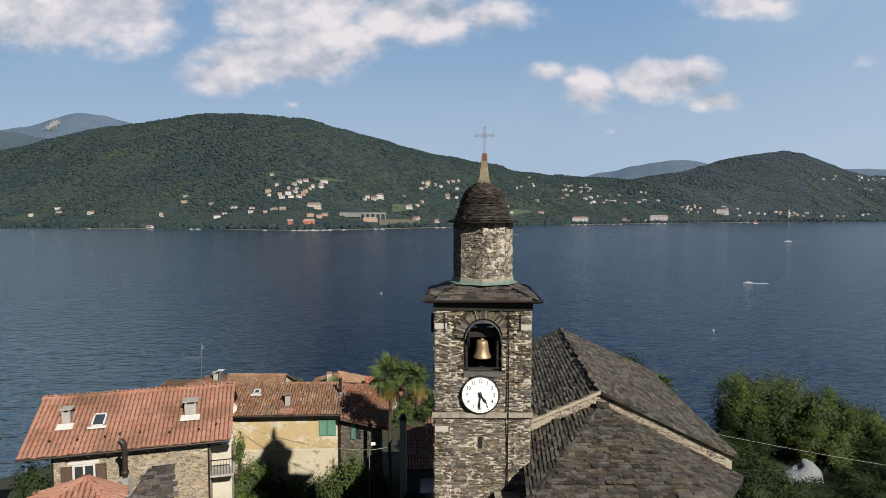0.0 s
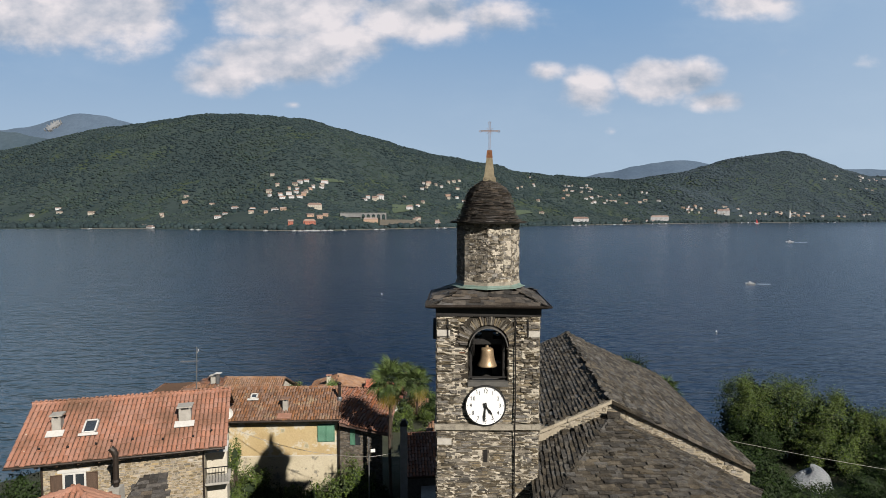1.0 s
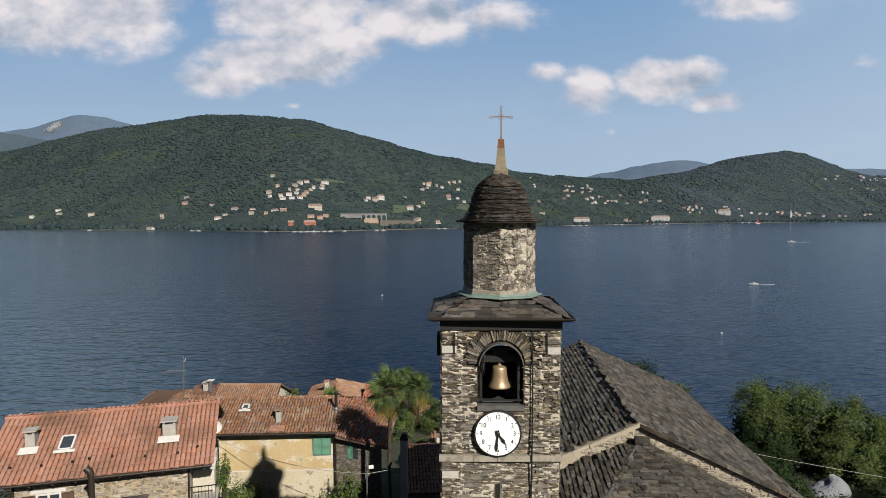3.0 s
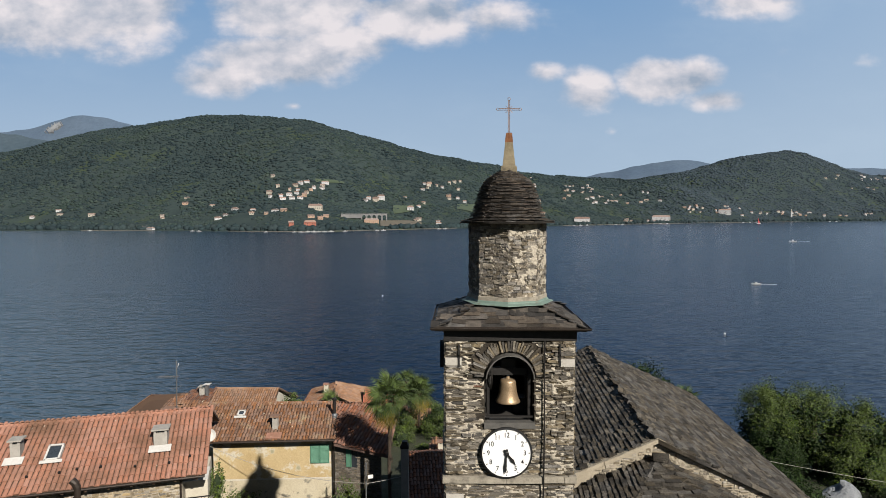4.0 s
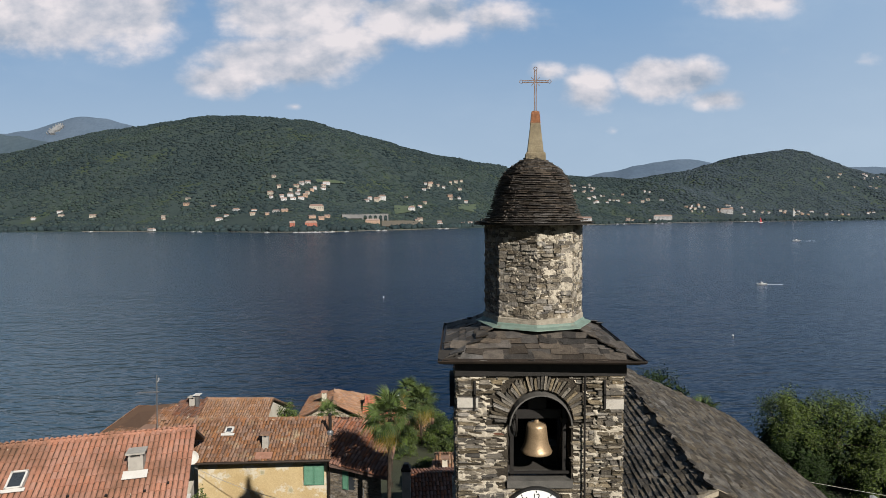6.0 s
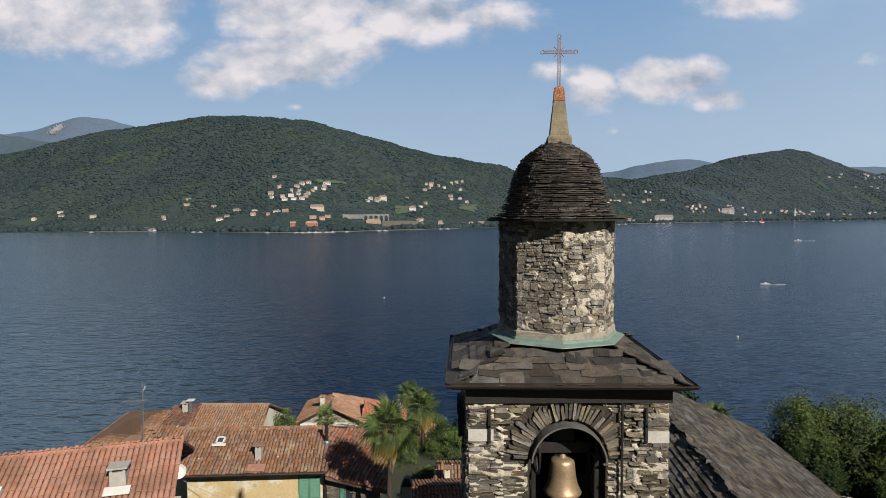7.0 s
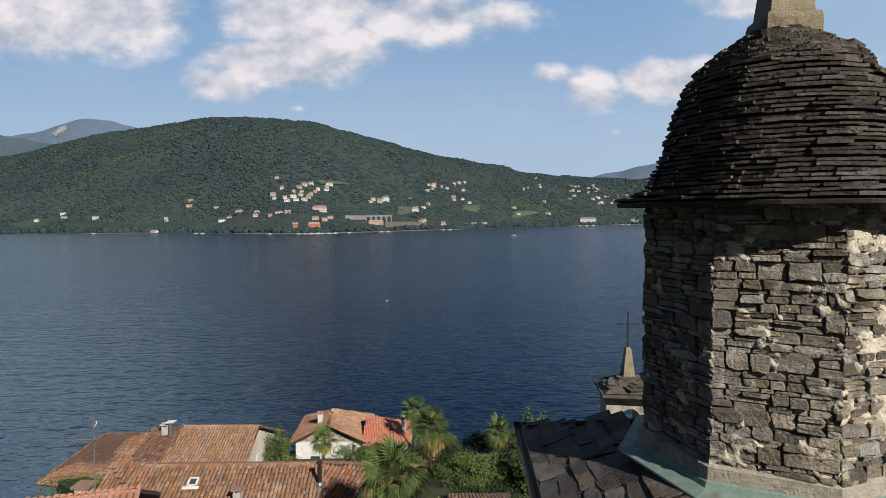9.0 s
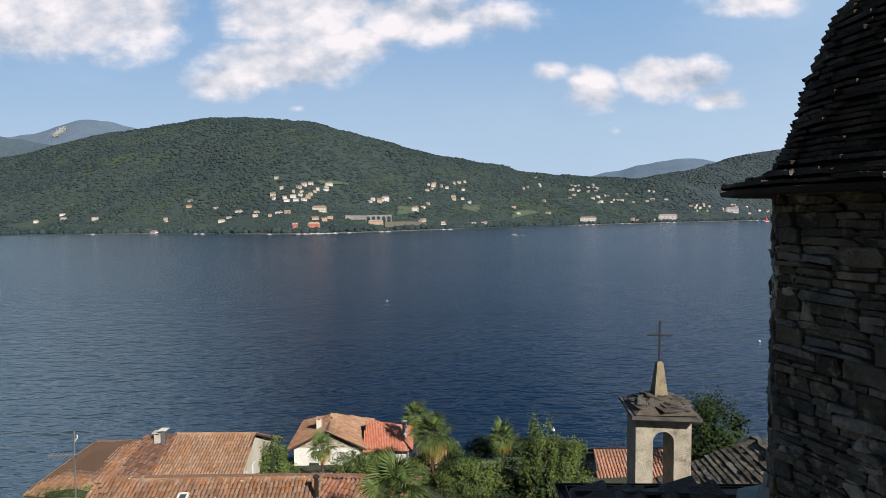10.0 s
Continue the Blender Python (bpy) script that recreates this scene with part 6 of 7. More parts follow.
ltr = [(-15.9, 8.0, 16.9), (-13.9, 8.6, 16.9), (-14.6, 9.9, 17.75), (-15.6, 9.6, 17.85)]
lg = Geo()
slabs_into(lg, ltr, 0.2, 0.25, 0.5, 0.035)
part("slates", lg, SLATE, lt, kind="stuff")
part("roof_bed", Geo().slab(ltr, (0, 0, -0.1)), UNDER, lt)
part("wall", Geo().slab([(-15.8, 8.1, 16.8), (-14.0, 8.7, 16.8), (-14.6, 9.8, 16.8), (-15.6, 9.5, 16.8)], (0, 0, -5)), SAND_MORTAR, lt)

# neighbour at the edge: only a piece of roof
nb = thing("house", (-28, 8, 12), "neighbouring house with an old orange tile roof", "house")
NBF = [(-36, 5.6, 17.3), (-25.1, 8.2, 17.3), (-25.9, 11.6, 18.9), (-36.8, 9.0, 18.9)]
NBB = [(-26.8, 15.0, 17.3), (-37.6, 12.4, 17.3), (-36.8, 9.0, 18.9), (-25.9, 11.6, 18.9)]
ng = Geo()
for q in (NBF, NBB):
    barrel_tiles(ng, q, 0.24, 0.38, lift=0.02)
part("roof_tiling", ng, COTTO_OLD, nb, kind="stuff")
part("roof_bed", Geo().slab(NBF, (0, 0, -0.12)).slab(NBB, (0, 0, -0.12)), BROWN_WOOD, nb)
part("wall", Geo().slab([(-35.6, 6.2, 17.2), (-25.6, 8.6, 17.2), (-27.1, 14.6, 17.2), (-37, 12, 17.2)], (0, 0, -8)), surf("salmon_plaster", (0.55, 0.26, 0.14), (0.70, 0.38, 0.22), 0.7, 0.9, 0.2), nb, "salmon plastered wall")
part("verge", Geo().tube([(-25.1, 8.2, 17.35), (-25.9, 11.6, 18.95)], 0.06, 6), PALE_TRIM, nb)

# ochre house
BE, BR = 16.92, 18.12
hb = thing("house", (-11.5, 23.4, 11.5), "faded ochre-plastered house with a lichened clay-tile roof", "house")
BF = [(-15.05, 19.95, BE), (-8.05, 20.35, BE), (-8.3, 23.5, BR), (-18.6, 23.3, BR)]
BB = [(-8.5, 26.6, BE), (-18.8, 26.4, BE), (-18.6, 23.3, BR), (-8.3, 23.5, BR)]
BF2 = [(-18.4, 19.75, BE), (-15.05, 19.95, BE), (-18.6, 23.3, BR)]
bt = Geo()
for q in (BF, BB, BF2):
    barrel_tiles(bt, q, 0.18, 0.32, lift=0.02, wob=0.022, flat_k=0.62, lap=0.024)
part("roof_tiling", bt, COTTO_OLD, hb, "old clay barrel tiles with lichen", kind="stuff")
part("roof_bed", Geo().slab(BF, (0, 0, -0.12)).slab(BB, (0, 0, -0.12)).slab(BF2, (0, 0, -0.12)), BROWN_WOOD, hb)
part("ridge", ridge_tiles(BF[3], BF[2]), COTTO_OLD, hb, kind="stuff")
part("wall", Geo().slab([(-15.35, 20.5, BE + 0.1), (-8.12, 20.9, BE + 0.1), (-8.4, 26.2, BE + 0.1), (-18.6, 26.0, BE + 0.1)], (0, 0, -7)), YELLOW, hb, "peeling ochre plaster")
part("gutter", gutter((-15.1, 19.88, BE - 0.06), (-8.0, 20.28, BE - 0.06)), COPPER, hb)
part("downpipe", Geo().tube([(-8.2, 20.75, BE - 0.1), (-8.2, 20.75, 10)], 0.05), COPPER, hb)
BM2 = Matrix(((0.9985, 0.055, 0, -15.35), (0.055, -0.9985, 0, 20.5), (0, 0, 1, 0), (0, 0, 0, 1)))
part("stucco_band", Geo().box((0.0, 0.0, 14.28), (7.2, 0.03, 14.36), BM2), CREAM, hb, "thin plaster band")
part("lower_render", Geo().box((0.1, 0.0, 9.9), (7.15, 0.022, 14.28), BM2), surf("pale_ochre_plaster", (0.52, 0.44, 0.29), (0.70, 0.62, 0.45), 0.6, 0.92, 0.35, 12, stain=((0.36, 0.31, 0.23), 0.8, 0.54, 0.68), speck=((0.30, 0.27, 0.21), 2.2, 0.62, 0.70)), hb, "pale patched lower plaster")
shutter(BM2, 5.78, 6.33, 15.25, 16.42, 0.02, GREEN_WOOD, hb)
shutter(BM2, 6.34, 6.90, 15.25, 16.42, 0.02, GREEN_WOOD, hb)
BRM, _ = roof_frame(BF)
p = BRM @ Vector((3.35, 1.05, 0))
chimney("chimney", p.x, p.y, p.z - 0.2, p.z + 0.6, 0.32, 0.32, CONCRETE, COTTO_OLD, "small cement chimney on a lichened roof", 3)
part("patched_tiles", Geo().box((2.95, 0.05, 0.06), (3.85, 0.55, 0.11), BRM), COTTO, hb, "patch of newer tiles below the chimney")
roof_light("skylight", BRM, 1.0, 2.35, 0.46, 0.52, "small skylight in an old tile roof")
# stone house joined to it
h2 = thing("house", (-6.5, 22.5, 11), "dark rubble-stone house end with a brown tile roof", "house")
F2 = [(-8.05, 20.2, 16.72), (-4.75, 19.3, 16.35), (-4.3, 23.3, 18.0), (-8.3, 23.5, 18.1)]
F2B = [(-4.0, 26.3, 16.8), (-8.5, 26.6, 16.9), (-8.3, 23.5, 18.1), (-4.3, 23.3, 18.0)]
t2 = Geo()
for q in (F2, F2B):
    barrel_tiles(t2, q, 0.20, 0.34, lift=0.02, wob=0.03)
part("roof_tiling", t2, COTTO_BROWN, h2, "brown weathered barrel tiles", kind="stuff")
part("roof_bed", Geo().slab([tuple(Vector(p) - Vector((0, 0, 0.04))) for p in F2], (0, 0, -0.14)).slab(F2B, (0, 0, -0.14)), COTTO_DARK, h2)
W2 = [(-8.1, 20.75, 16.6), (-5.2, 19.95, 16.25), (-5.95, 26, 16.3), (-8.4, 26.2, 16.6)]
part("wall", Geo().slab(W2, (0, 0, -7)), RUBBLE_DARK, h2)
d2 = (Vector(W2[1]) - Vector(W2[0])).to_2d()
a2 = Vector((d2.x, d2.y, 0)).normalized()
M2 = Matrix(((a2.x, a2.y, 0, -8.1), (a2.y, -a2.x, 0, 20.75), (0, 0, 1, 11.5), (0, 0, 0, 1)))
s2 = Geo()
stones_into(s2, M2, d2.length, 4.9, hmin=0.07, hmax=0.16, wmin=0.12, wmax=0.4, proud=(0.02, 0.06), keep=lambda x, z, w, h: not (0.75 < x < 1.5 and 3.6 < z < 4.75) and 11.5 + z < 16.6 - 0.11 * x)
part("wall_stones", s2, RUBBLE_DARK, h2, kind="stuff")
shutter(M2, 0.78, 1.12, 3.68, 4.72, 0.05, GREEN_WOOD, h2)
part("window", Geo().box((1.13, 0.0, 3.68), (1.48, 0.03, 4.72), M2), GLASS, h2)
fp = thing("flue_pipe", (-8.35, 22.4, 17.6), "black flue pipe with a bracket on the roof", "flue pipe")
part("pipe", Geo().tube([(-8.35, 22.2, 17.5), (-8.35, 22.2, 18.75)], 0.09, 10), IRON, fp)
part("rain_cap", Geo().lathe([(0.14, 18.72), (0.15, 18.78), (0.02, 18.88)], 12, pose(-8.35, 22.2, 0)), IRON, fp)
part("flashing", Geo().lathe([(0.2, 17.55), (0.18, 17.75), (0.09, 17.85)], 12, pose(-8.35, 22.2, 0)), STEEL, fp, "shiny metal flashing")

# hipped house behind
def hp(x, y, z):
    """From the hipped house's own grid to its place by the shore."""
    return (1.1 * x + 0.153, 1.1 * y + 1.304, 1.1 * z - 3.03)


hc = thing("house", hp(-20, 33, 9), "house with pale lichened hipped tile roofs near the shore", "house")
C1 = [hp(-20.6, 28.6, 13.6), hp(-14.9, 28.6, 13.6), hp(-15.1, 34.0, 16.0), hp(-20.2, 34.0, 16.0)]
C1B = [hp(-14.9, 39.4, 13.6), hp(-20.6, 39.4, 13.6), hp(-20.2, 34.0, 16.0), hp(-15.1, 34.0, 16.0)]
C2 = [hp(-22.8, 29.4, 13.6), hp(-20.6, 28.6, 13.6), hp(-20.2, 34.0, 16.0), hp(-22.4, 34.6, 15.5)]
C3 = [hp(-28.0, 30.6, 13.6), hp(-22.8, 29.4, 13.6), hp(-22.4, 34.6, 15.5), hp(-25.7, 34.0, 15.4)]
C3B = [hp(-20.6, 39.4, 13.6), hp(-28.5, 39.0, 13.6), hp(-25.7, 34.0, 15.4), hp(-22.4, 34.6, 15.5)]
C3L = [hp(-28.5, 39.0, 13.6), hp(-28.0, 30.6, 13.6), hp(-25.7, 34.0, 15.4)]
# C1's paler tile has sunlight put into its tone; C2 is a darker strip
for qs, mt in (((C1, C1B), COTTO_PALE), ((C2,), COTTO_DARK), ((C3, C3B, C3L), COTTO_OLD)):
    cgz = Geo()
    for q in qs:
        barrel_tiles(cgz, q, 0.20, 0.34, lift=0.02)
    part("roof_tiling", cgz, mt, hc, kind="stuff")
cb2 = Geo()
for q in (C1, C1B, C2, C3, C3B, C3L):
    cb2.slab(q, (0, 0, -0.12))
part("roof_bed", cb2, BROWN_WOOD, hc)
part("ridge", ridge_tiles(C1[3], C1[2]), COTTO_PALE, hc, kind="stuff")
part("hip_line", ridge_tiles(hp(-22.8, 29.4, 13.65), hp(-22.4, 34.6, 15.55), 0.10), CONCRETE, hc, "pale mortared hip")
part("wall", Geo().slab([hp(-27.3, 31.4, 13.5), hp(-22.7, 30.0, 13.5), hp(-20.6, 29.3, 13.5), hp(-15.2, 29.3, 13.5), hp(-15.2, 38.8, 13.5), hp(-27.8, 38.5, 13.5)], (0, 0, -7)), CREAM, hc)
part("gable", Geo().slab([hp(-15.2, 29.3, 13.5), hp(-15.2, 38.8, 13.5), hp(-15.2, 34.0, 15.75)], (-0.2, 0, 0)), CREAM, hc, "cream plastered gable")
for y in (31.8, 33.4):
    part("shutter", Geo().box(hp(-15.19, y, 12.4), hp(-15.12, y + 0.55, 14.2)), PALE_TRIM, hc)
chimney("chimney", -23.2, 38.2, 13.6, 14.75, 0.46, 0.46, CONCRETE, CONCRETE, "cement chimney on a hipped roof", 5)
mc = thing("metal_flue", hp(-20.75, 33.3, 15.6), "grey metal flue with a square cap", "flue pipe")
part("pipe", Geo().box(hp(-20.86, 33.15, 15.4), hp(-20.62, 33.4, 16.5)), STEEL, mc)
part("cap", Geo().box(hp(-21.0, 33.0, 16.54), hp(-20.48, 33.55, 16.58)), PALE_TRIM, mc)
ant = thing("tv_antenna", (-16.8, 19.0, 18.6), "tall thin television antenna mast", "antenna")
part("mast", Geo().tube([(-16.8, 19, 18.2), (-16.72, 19, 22.0)], 0.03, 6), STEEL, ant)
part("boom", Geo().tube([(-17.75, 19, 21.05), (-16.6, 19, 21.1)], 0.032, 6), STEEL, ant)
for i in range(7):
    x = -17.7 + 0.17 * i
    part("element", Geo().tube([(x, 18.7, 21.06), (x, 19.3, 21.06)], 0.014, 5), STEEL, ant)
part("upper_element", Geo().tube([(-16.72, 19, 21.6), (-16.6, 19, 21.75), (-16.62, 19, 21.85)], 0.02, 6), PALE_TRIM, ant)
part("lower_element", Geo().tube([(-17.1, 19, 20.35), (-16.5, 19, 20.5)], 0.015, 6), STEEL, ant)
gb = thing("roof_gutter_box", (-17.3, 19.0, 18.6), "small mortared chimney foot with tile cap", "chimney")
part("flue_body", Geo().box((-17.5, 18.8, 17.6), (-16.95, 19.3, 19.15)), CONCRETE, gb)
part("cap", Geo().box((-17.6, 18.7, 19.15), (-16.85, 19.4, 19.24)), COTTO_OLD, gb)

# white gabled house by the water
hd = thing("house", (-13, 53, 3.5), "white-plastered gabled house by the lake with a tile roof", "house")
DZ, DRG = 9.0, 10.75
D_R = [(-10.15, 49.7, DZ), (-10.35, 57.6, DZ), (-14.10, 54.2, DRG), (-13.75, 49.7, DRG)]
D_L = [(-17.70, 57.6, DZ - 0.1), (-17.35, 49.7, DZ - 0.1), (-13.75, 49.7, DRG), (-14.10, 54.2, DRG)]
D_B = [(-10.35, 57.6, DZ), (-17.70, 57.6, DZ - 0.1), (-14.10, 54.2, DRG)]
# right slope takes a paler tile: its sunlight is put into the colour
for q, mt in ((D_R, COTTO_PALE), (D_L, COTTO_OLD), (D_B, COTTO_OLD)):
    dg = Geo()
    barrel_tiles(dg, q, 0.22, 0.36, lift=0.02)
    part("roof_tiling", dg, mt, hd, kind="stuff")
part("roof_bed", Geo().slab(D_R, (0, 0, -0.14)).slab(D_L, (0, 0, -0.14)).slab(D_B, (0, 0, -0.14)), BROWN_WOOD, hd)
part("wall", Geo().slab([(-16.90, 50.3, 8.9), (-10.55, 50.3, 8.9), (-10.70, 57, 8.9), (-17.20, 57, 8.9)], (0, 0, -7)), WHITE_WALL, hd, "white plaster")
part("gable", Geo().slab([(-16.80, 50.3, 8.95), (-10.60, 50.3, 8.95), (-13.75, 50.3, 10.5)], (0, 0.3, 0)), SAND_MORTAR, hd)
gs = Geo()
stones_into(gs, Matrix(((1, 0, 0, -16.9), (0, -1, 0, 50.3), (0, 0, 1, 8.9), (0, 0, 0, 1))), 6.3, 1.7, hmin=0.09, hmax=0.2, wmin=0.15, wmax=0.45, proud=(0.02, 0.05), keep=lambda x, z, w, h: 8.9 + z < 10.45 - 0.49 * abs(x - 3.15))
part("gable_stones", gs, GABLE_STONE, hd, "grey rubble gable", kind="stuff")
part("window", Geo().box((-15.50, 50.25, 6.6), (-14.60, 50.29, 7.5)), GLASS, hd)
part("dark_opening", Geo().box((-11.60, 50.25, 5.4), (-11.20, 50.29, 8.6)), IRON, hd)
part("downpipe", Geo().tube([(-11.30, 50.2, 8.9), (-11.30, 50.2, 4)], 0.06), PALE_TRIM, hd)
chimney("chimney", -14.8, 51.6, 10.0, 11.1, 0.45, 0.45, CREAM, COTTO, "pale chimney on a tile roof", 0)
ex = thing("house", (-8.5, 53, 3.5), "house extension with a plain red hipped roof", "house")
E4 = [(-10.5, 49.6, 8.75), (-6.0, 49.9, 8.75), (-6.3, 56.2, 8.75), (-10.8, 56.2, 8.75)]
ea, eb = (-9.4, 52.7, 10.45), (-10.6, 52.8, 10.45)
EX = [[E4[0], E4[1], ea, eb], [E4[1], E4[2], ea], [E4[2], E4[3], eb, ea]]
eg = Geo()
for q in EX:
    barrel_tiles(eg, q, 0.15, 0.30, lift=0.005, flat_k=0.3, wob=0.001, lap=0.012)
part("roof_tiling", eg, RED_SHEET, ex, "uniform red tiles", kind="stuff")
exb = Geo()
for q in EX:
    exb.slab(q, (0, 0, -0.12))
part("roof_bed", exb, BROWN_WOOD, ex)
part("wall", Geo().slab([(-10.3, 50.2, 8.7), (-6.5, 50.4, 8.7), (-6.8, 55.8, 8.7), (-10.4, 55.8, 8.7)], (0, 0, -7)), WHITE_WALL, ex)
chimney("chimney", -6.9, 52.4, 9.0, 10.35, 0.42, 0.42, WHITE_WALL, WHITE_WALL, "white chimney on a red roof", 0)

# small roofs between tower and shore
he = thing("outbuilding", (-2.6, 20, 11), "low outbuilding with a dark red tile roof", "outbuilding")
ER = [(-3.75, 18.0, 14.1), (-0.6, 18.3, 14.1), (-0.7, 22.2, 15.35), (-3.8, 21.9, 15.35)]
ERB = [(-0.8, 25.6, 14.1), (-3.9, 25.3, 14.1), (-3.8, 21.9, 15.35), (-0.7, 22.2, 15.35)]
eg = Geo()
for q in (ER, ERB):
    barrel_tiles(eg, q, 0.2, 0.34, lift=0.02, wob=0.02)
part("roof_tiling", eg, COTTO_BROWN, he, kind="stuff")
part("roof_bed", Geo().slab(ER, (0, 0, -0.12)).slab(ERB, (0, 0, -0.12)), BROWN_WOOD, he)
part("wall", Geo().slab([(-3.6, 18.3, 14.0), (-0.7, 18.6, 14.0), (-0.9, 25, 14.0), (-3.7, 24.8, 14.0)], (0, 0, -5)), RUBBLE_DARK, he)
part("corrugated_canopy", Geo().slab([(-2.6, 17.0, 13.1), (-0.7, 17.2, 13.1), (-0.7, 18.3, 13.5), (-2.6, 18.1, 13.5)], (0, 0, -0.05)), CONCRETE, he)
part("door", Geo().box((-2.3, 18.32, 10.8), (-1.4, 18.37, 12.9)), PALE_TRIM, he, "pale weathered door")
gp = thing("concrete_chimney", (-3.62, 17.1, 11), "tall grey cement chimney pillar with a dark cap", "chimney")
part("flue_body", Geo().box((-3.82, 16.9, 10.5), (-3.42, 17.3, 17.7)), CONCRETE, gp)
part("cap", Geo().lathe([(0.33, 17.7), (0.33, 17.82), (0.2, 17.95), (0.18, 18.05)], 4, pose(-3.62, 17.1, 0), math.pi / 4), IRON, gp)
hf = thing("outbuilding", (-1, 28, 9), "outbuilding with an orange-brown tile roof and a square chimney", "outbuilding")
FR = [(-3.3, 25.9, 12.05), (1.4, 25.9, 12.05), (1.2, 29.4, 13.45), (-2.4, 29.4, 13.45)]
FRB = [(1.4, 33, 12.05), (-2.6, 33, 12.05), (-2.4, 29.4, 13.45), (1.2, 29.4, 13.45)]
fg = Geo()
for q in (FR, FRB):
    barrel_tiles(fg, q, 0.22, 0.36, lift=0.02)
part("roof_tiling", fg, COTTO_OLD, hf, kind="stuff")
part("roof_bed", Geo().slab(FR, (0, 0, -0.12)).slab(FRB, (0, 0, -0.12)), BROWN_WOOD, hf)
part("wall", Geo().slab([(-2.9, 26.2, 11.95), (1.1, 26.2, 11.95), (1.0, 32.6, 11.95), (-2.3, 32.6, 11.95)], (0, 0, -6)), CREAM, hf)
chimney("chimney", -1.75, 27.6, 12.4, 13.8, 0.36, 0.36, CREAM, COTTO_OLD, "small pale plastered chimney on an outbuilding roof", 0)
hg = thing("garden_shed", (-4, 45.5, 5), "small dark red garden shed with a striped tile roof", "shed")
GR = [(-5.2, 44.8, 9.2), (-2.9, 44.8, 9.2), (-2.9, 46.6, 10.05), (-5.2, 46.6, 10.05)]
gg = Geo()
barrel_tiles(gg, GR, 0.26, 0.4, lift=0.02)
part("roof_tiling", gg, COTTO_PALE, hg, kind="stuff")
part("roof_bed", Geo().slab(GR, (0, 0, -0.1)), BROWN_WOOD, hg)
part("wall", Geo().box((-5.0, 45.1, 4), (-3.1, 46.6, 9.15)), surf("dark_red_boards", (0.16, 0.045, 0.03), (0.26, 0.08, 0.055), 2, 0.8, 0.2), hg, "dark red boarded wall")
part("rail", Geo().box((-5.2, 44.6, 7.4), (-2.9, 44.66, 7.48)), PALE_TRIM, hg)
hr = thing("house", (14.5, 47, 3), "low house beyond the church with an orange tile roof", "house")
RR = [(9.2, 43.2, 8.35), (21.2, 43.0, 8.35), (20.0, 46.9, 10.0), (9.6, 46.9, 10.0)]
RRB = [(21.2, 50.6, 8.35), (9.2, 50.6, 8.35), (9.6, 46.9, 10.0), (20.0, 46.9, 10.0)]
rg = Geo()
for q in (RR, RRB):
    barrel_tiles(rg, q, 0.27, 0.4, lift=0.02)
part("roof_tiling", rg, COTTO, hr, kind="stuff")
part("roof_bed", Geo().slab(RR, (0, 0, -0.12)).slab(RRB, (0, 0, -0.12)), BROWN_WOOD, hr)
part("wall", Geo().box((9.6, 43.6, 2), (20.5, 50.2, 8.3)), CREAM, hr)

# lamp pole, cables, tarpaulin
lp = thing("floodlight_pole", (-5.52, 15.8, 11), "slim pole with a floodlight in the garden", "lamp pole")
part("pole", Geo().tube([(-5.55, 15.8, 10), (-5.55, 15.8, 17.4)], 0.035, 8), STEEL, lp)
part("floodlight", Geo().box((-0.13, -0.06, -0.09), (0.13, 0.07, 0.09), pose(-5.3, 15.6, 16.75, -25, 0, 15)), PALE_TRIM, lp, "white square floodlight")


def cable(name, a, b, sag, label):
    a, b = Vector(a), Vector(b)
    pts = [a.lerp(b, i / 20) - Vector((0, 0, sag * 4 * (i / 20) * (1 - i / 20))) for i in range(21)]
    return solo(name, Geo().tube(pts, 0.014, 5), CONCRETE, label, "cable")


cable("overhead_cable", (-15.3, 20.0, 16.6), (-5.5, 15.8, 16.3), 0.5, "thin pale overhead cable to a garden pole")
cable("overhead_cable", (-5.5, 15.8, 16.3), (-3.75, 16.9, 16.2), 0.03, "thin pale overhead cable to a cement chimney")
cable("overhead_cable", (7.5, 22.0, 17.3), (45.0, 27.0, 9.0), 0.5, "thin overhead cable above the bushes")
tp = Geo()
nu, nv = 26, 10
for j in range(nv + 1):
    for i in range(nu):
        a, r = 2 * math.pi * i / nu, 1 - (j / nv) ** 1.6
        w = 1 + 0.10 * noise.noise((math.cos(a) * 1.8, math.sin(a) * 1.8, j * 0.2)) + 0.05 * math.sin(a * 7 + j * 0.3) * (1 - j / nv)
        tp.v.append((31.6 + 2.1 * r * w * math.cos(a), 34.2 + 1.5 * r * w * math.sin(a), 5.6 + 2.35 * math.sin(j / nv * math.pi / 2) * (0.85 + 0.2 * math.cos(a)) + 0.10 * noise.noise((a * 2, j * 0.7, 1))))
tp.f = [(j * nu + i, j * nu + (i + 1) % nu, (j + 1) * nu + (i + 1) % nu, (j + 1) * nu + i) for j in range(nv) for i in range(nu)]
solo("tarpaulin_heap", tp, TARP, "crumpled pale grey tarpaulin over a heap in the bushes", "tarpaulin", smooth=True)


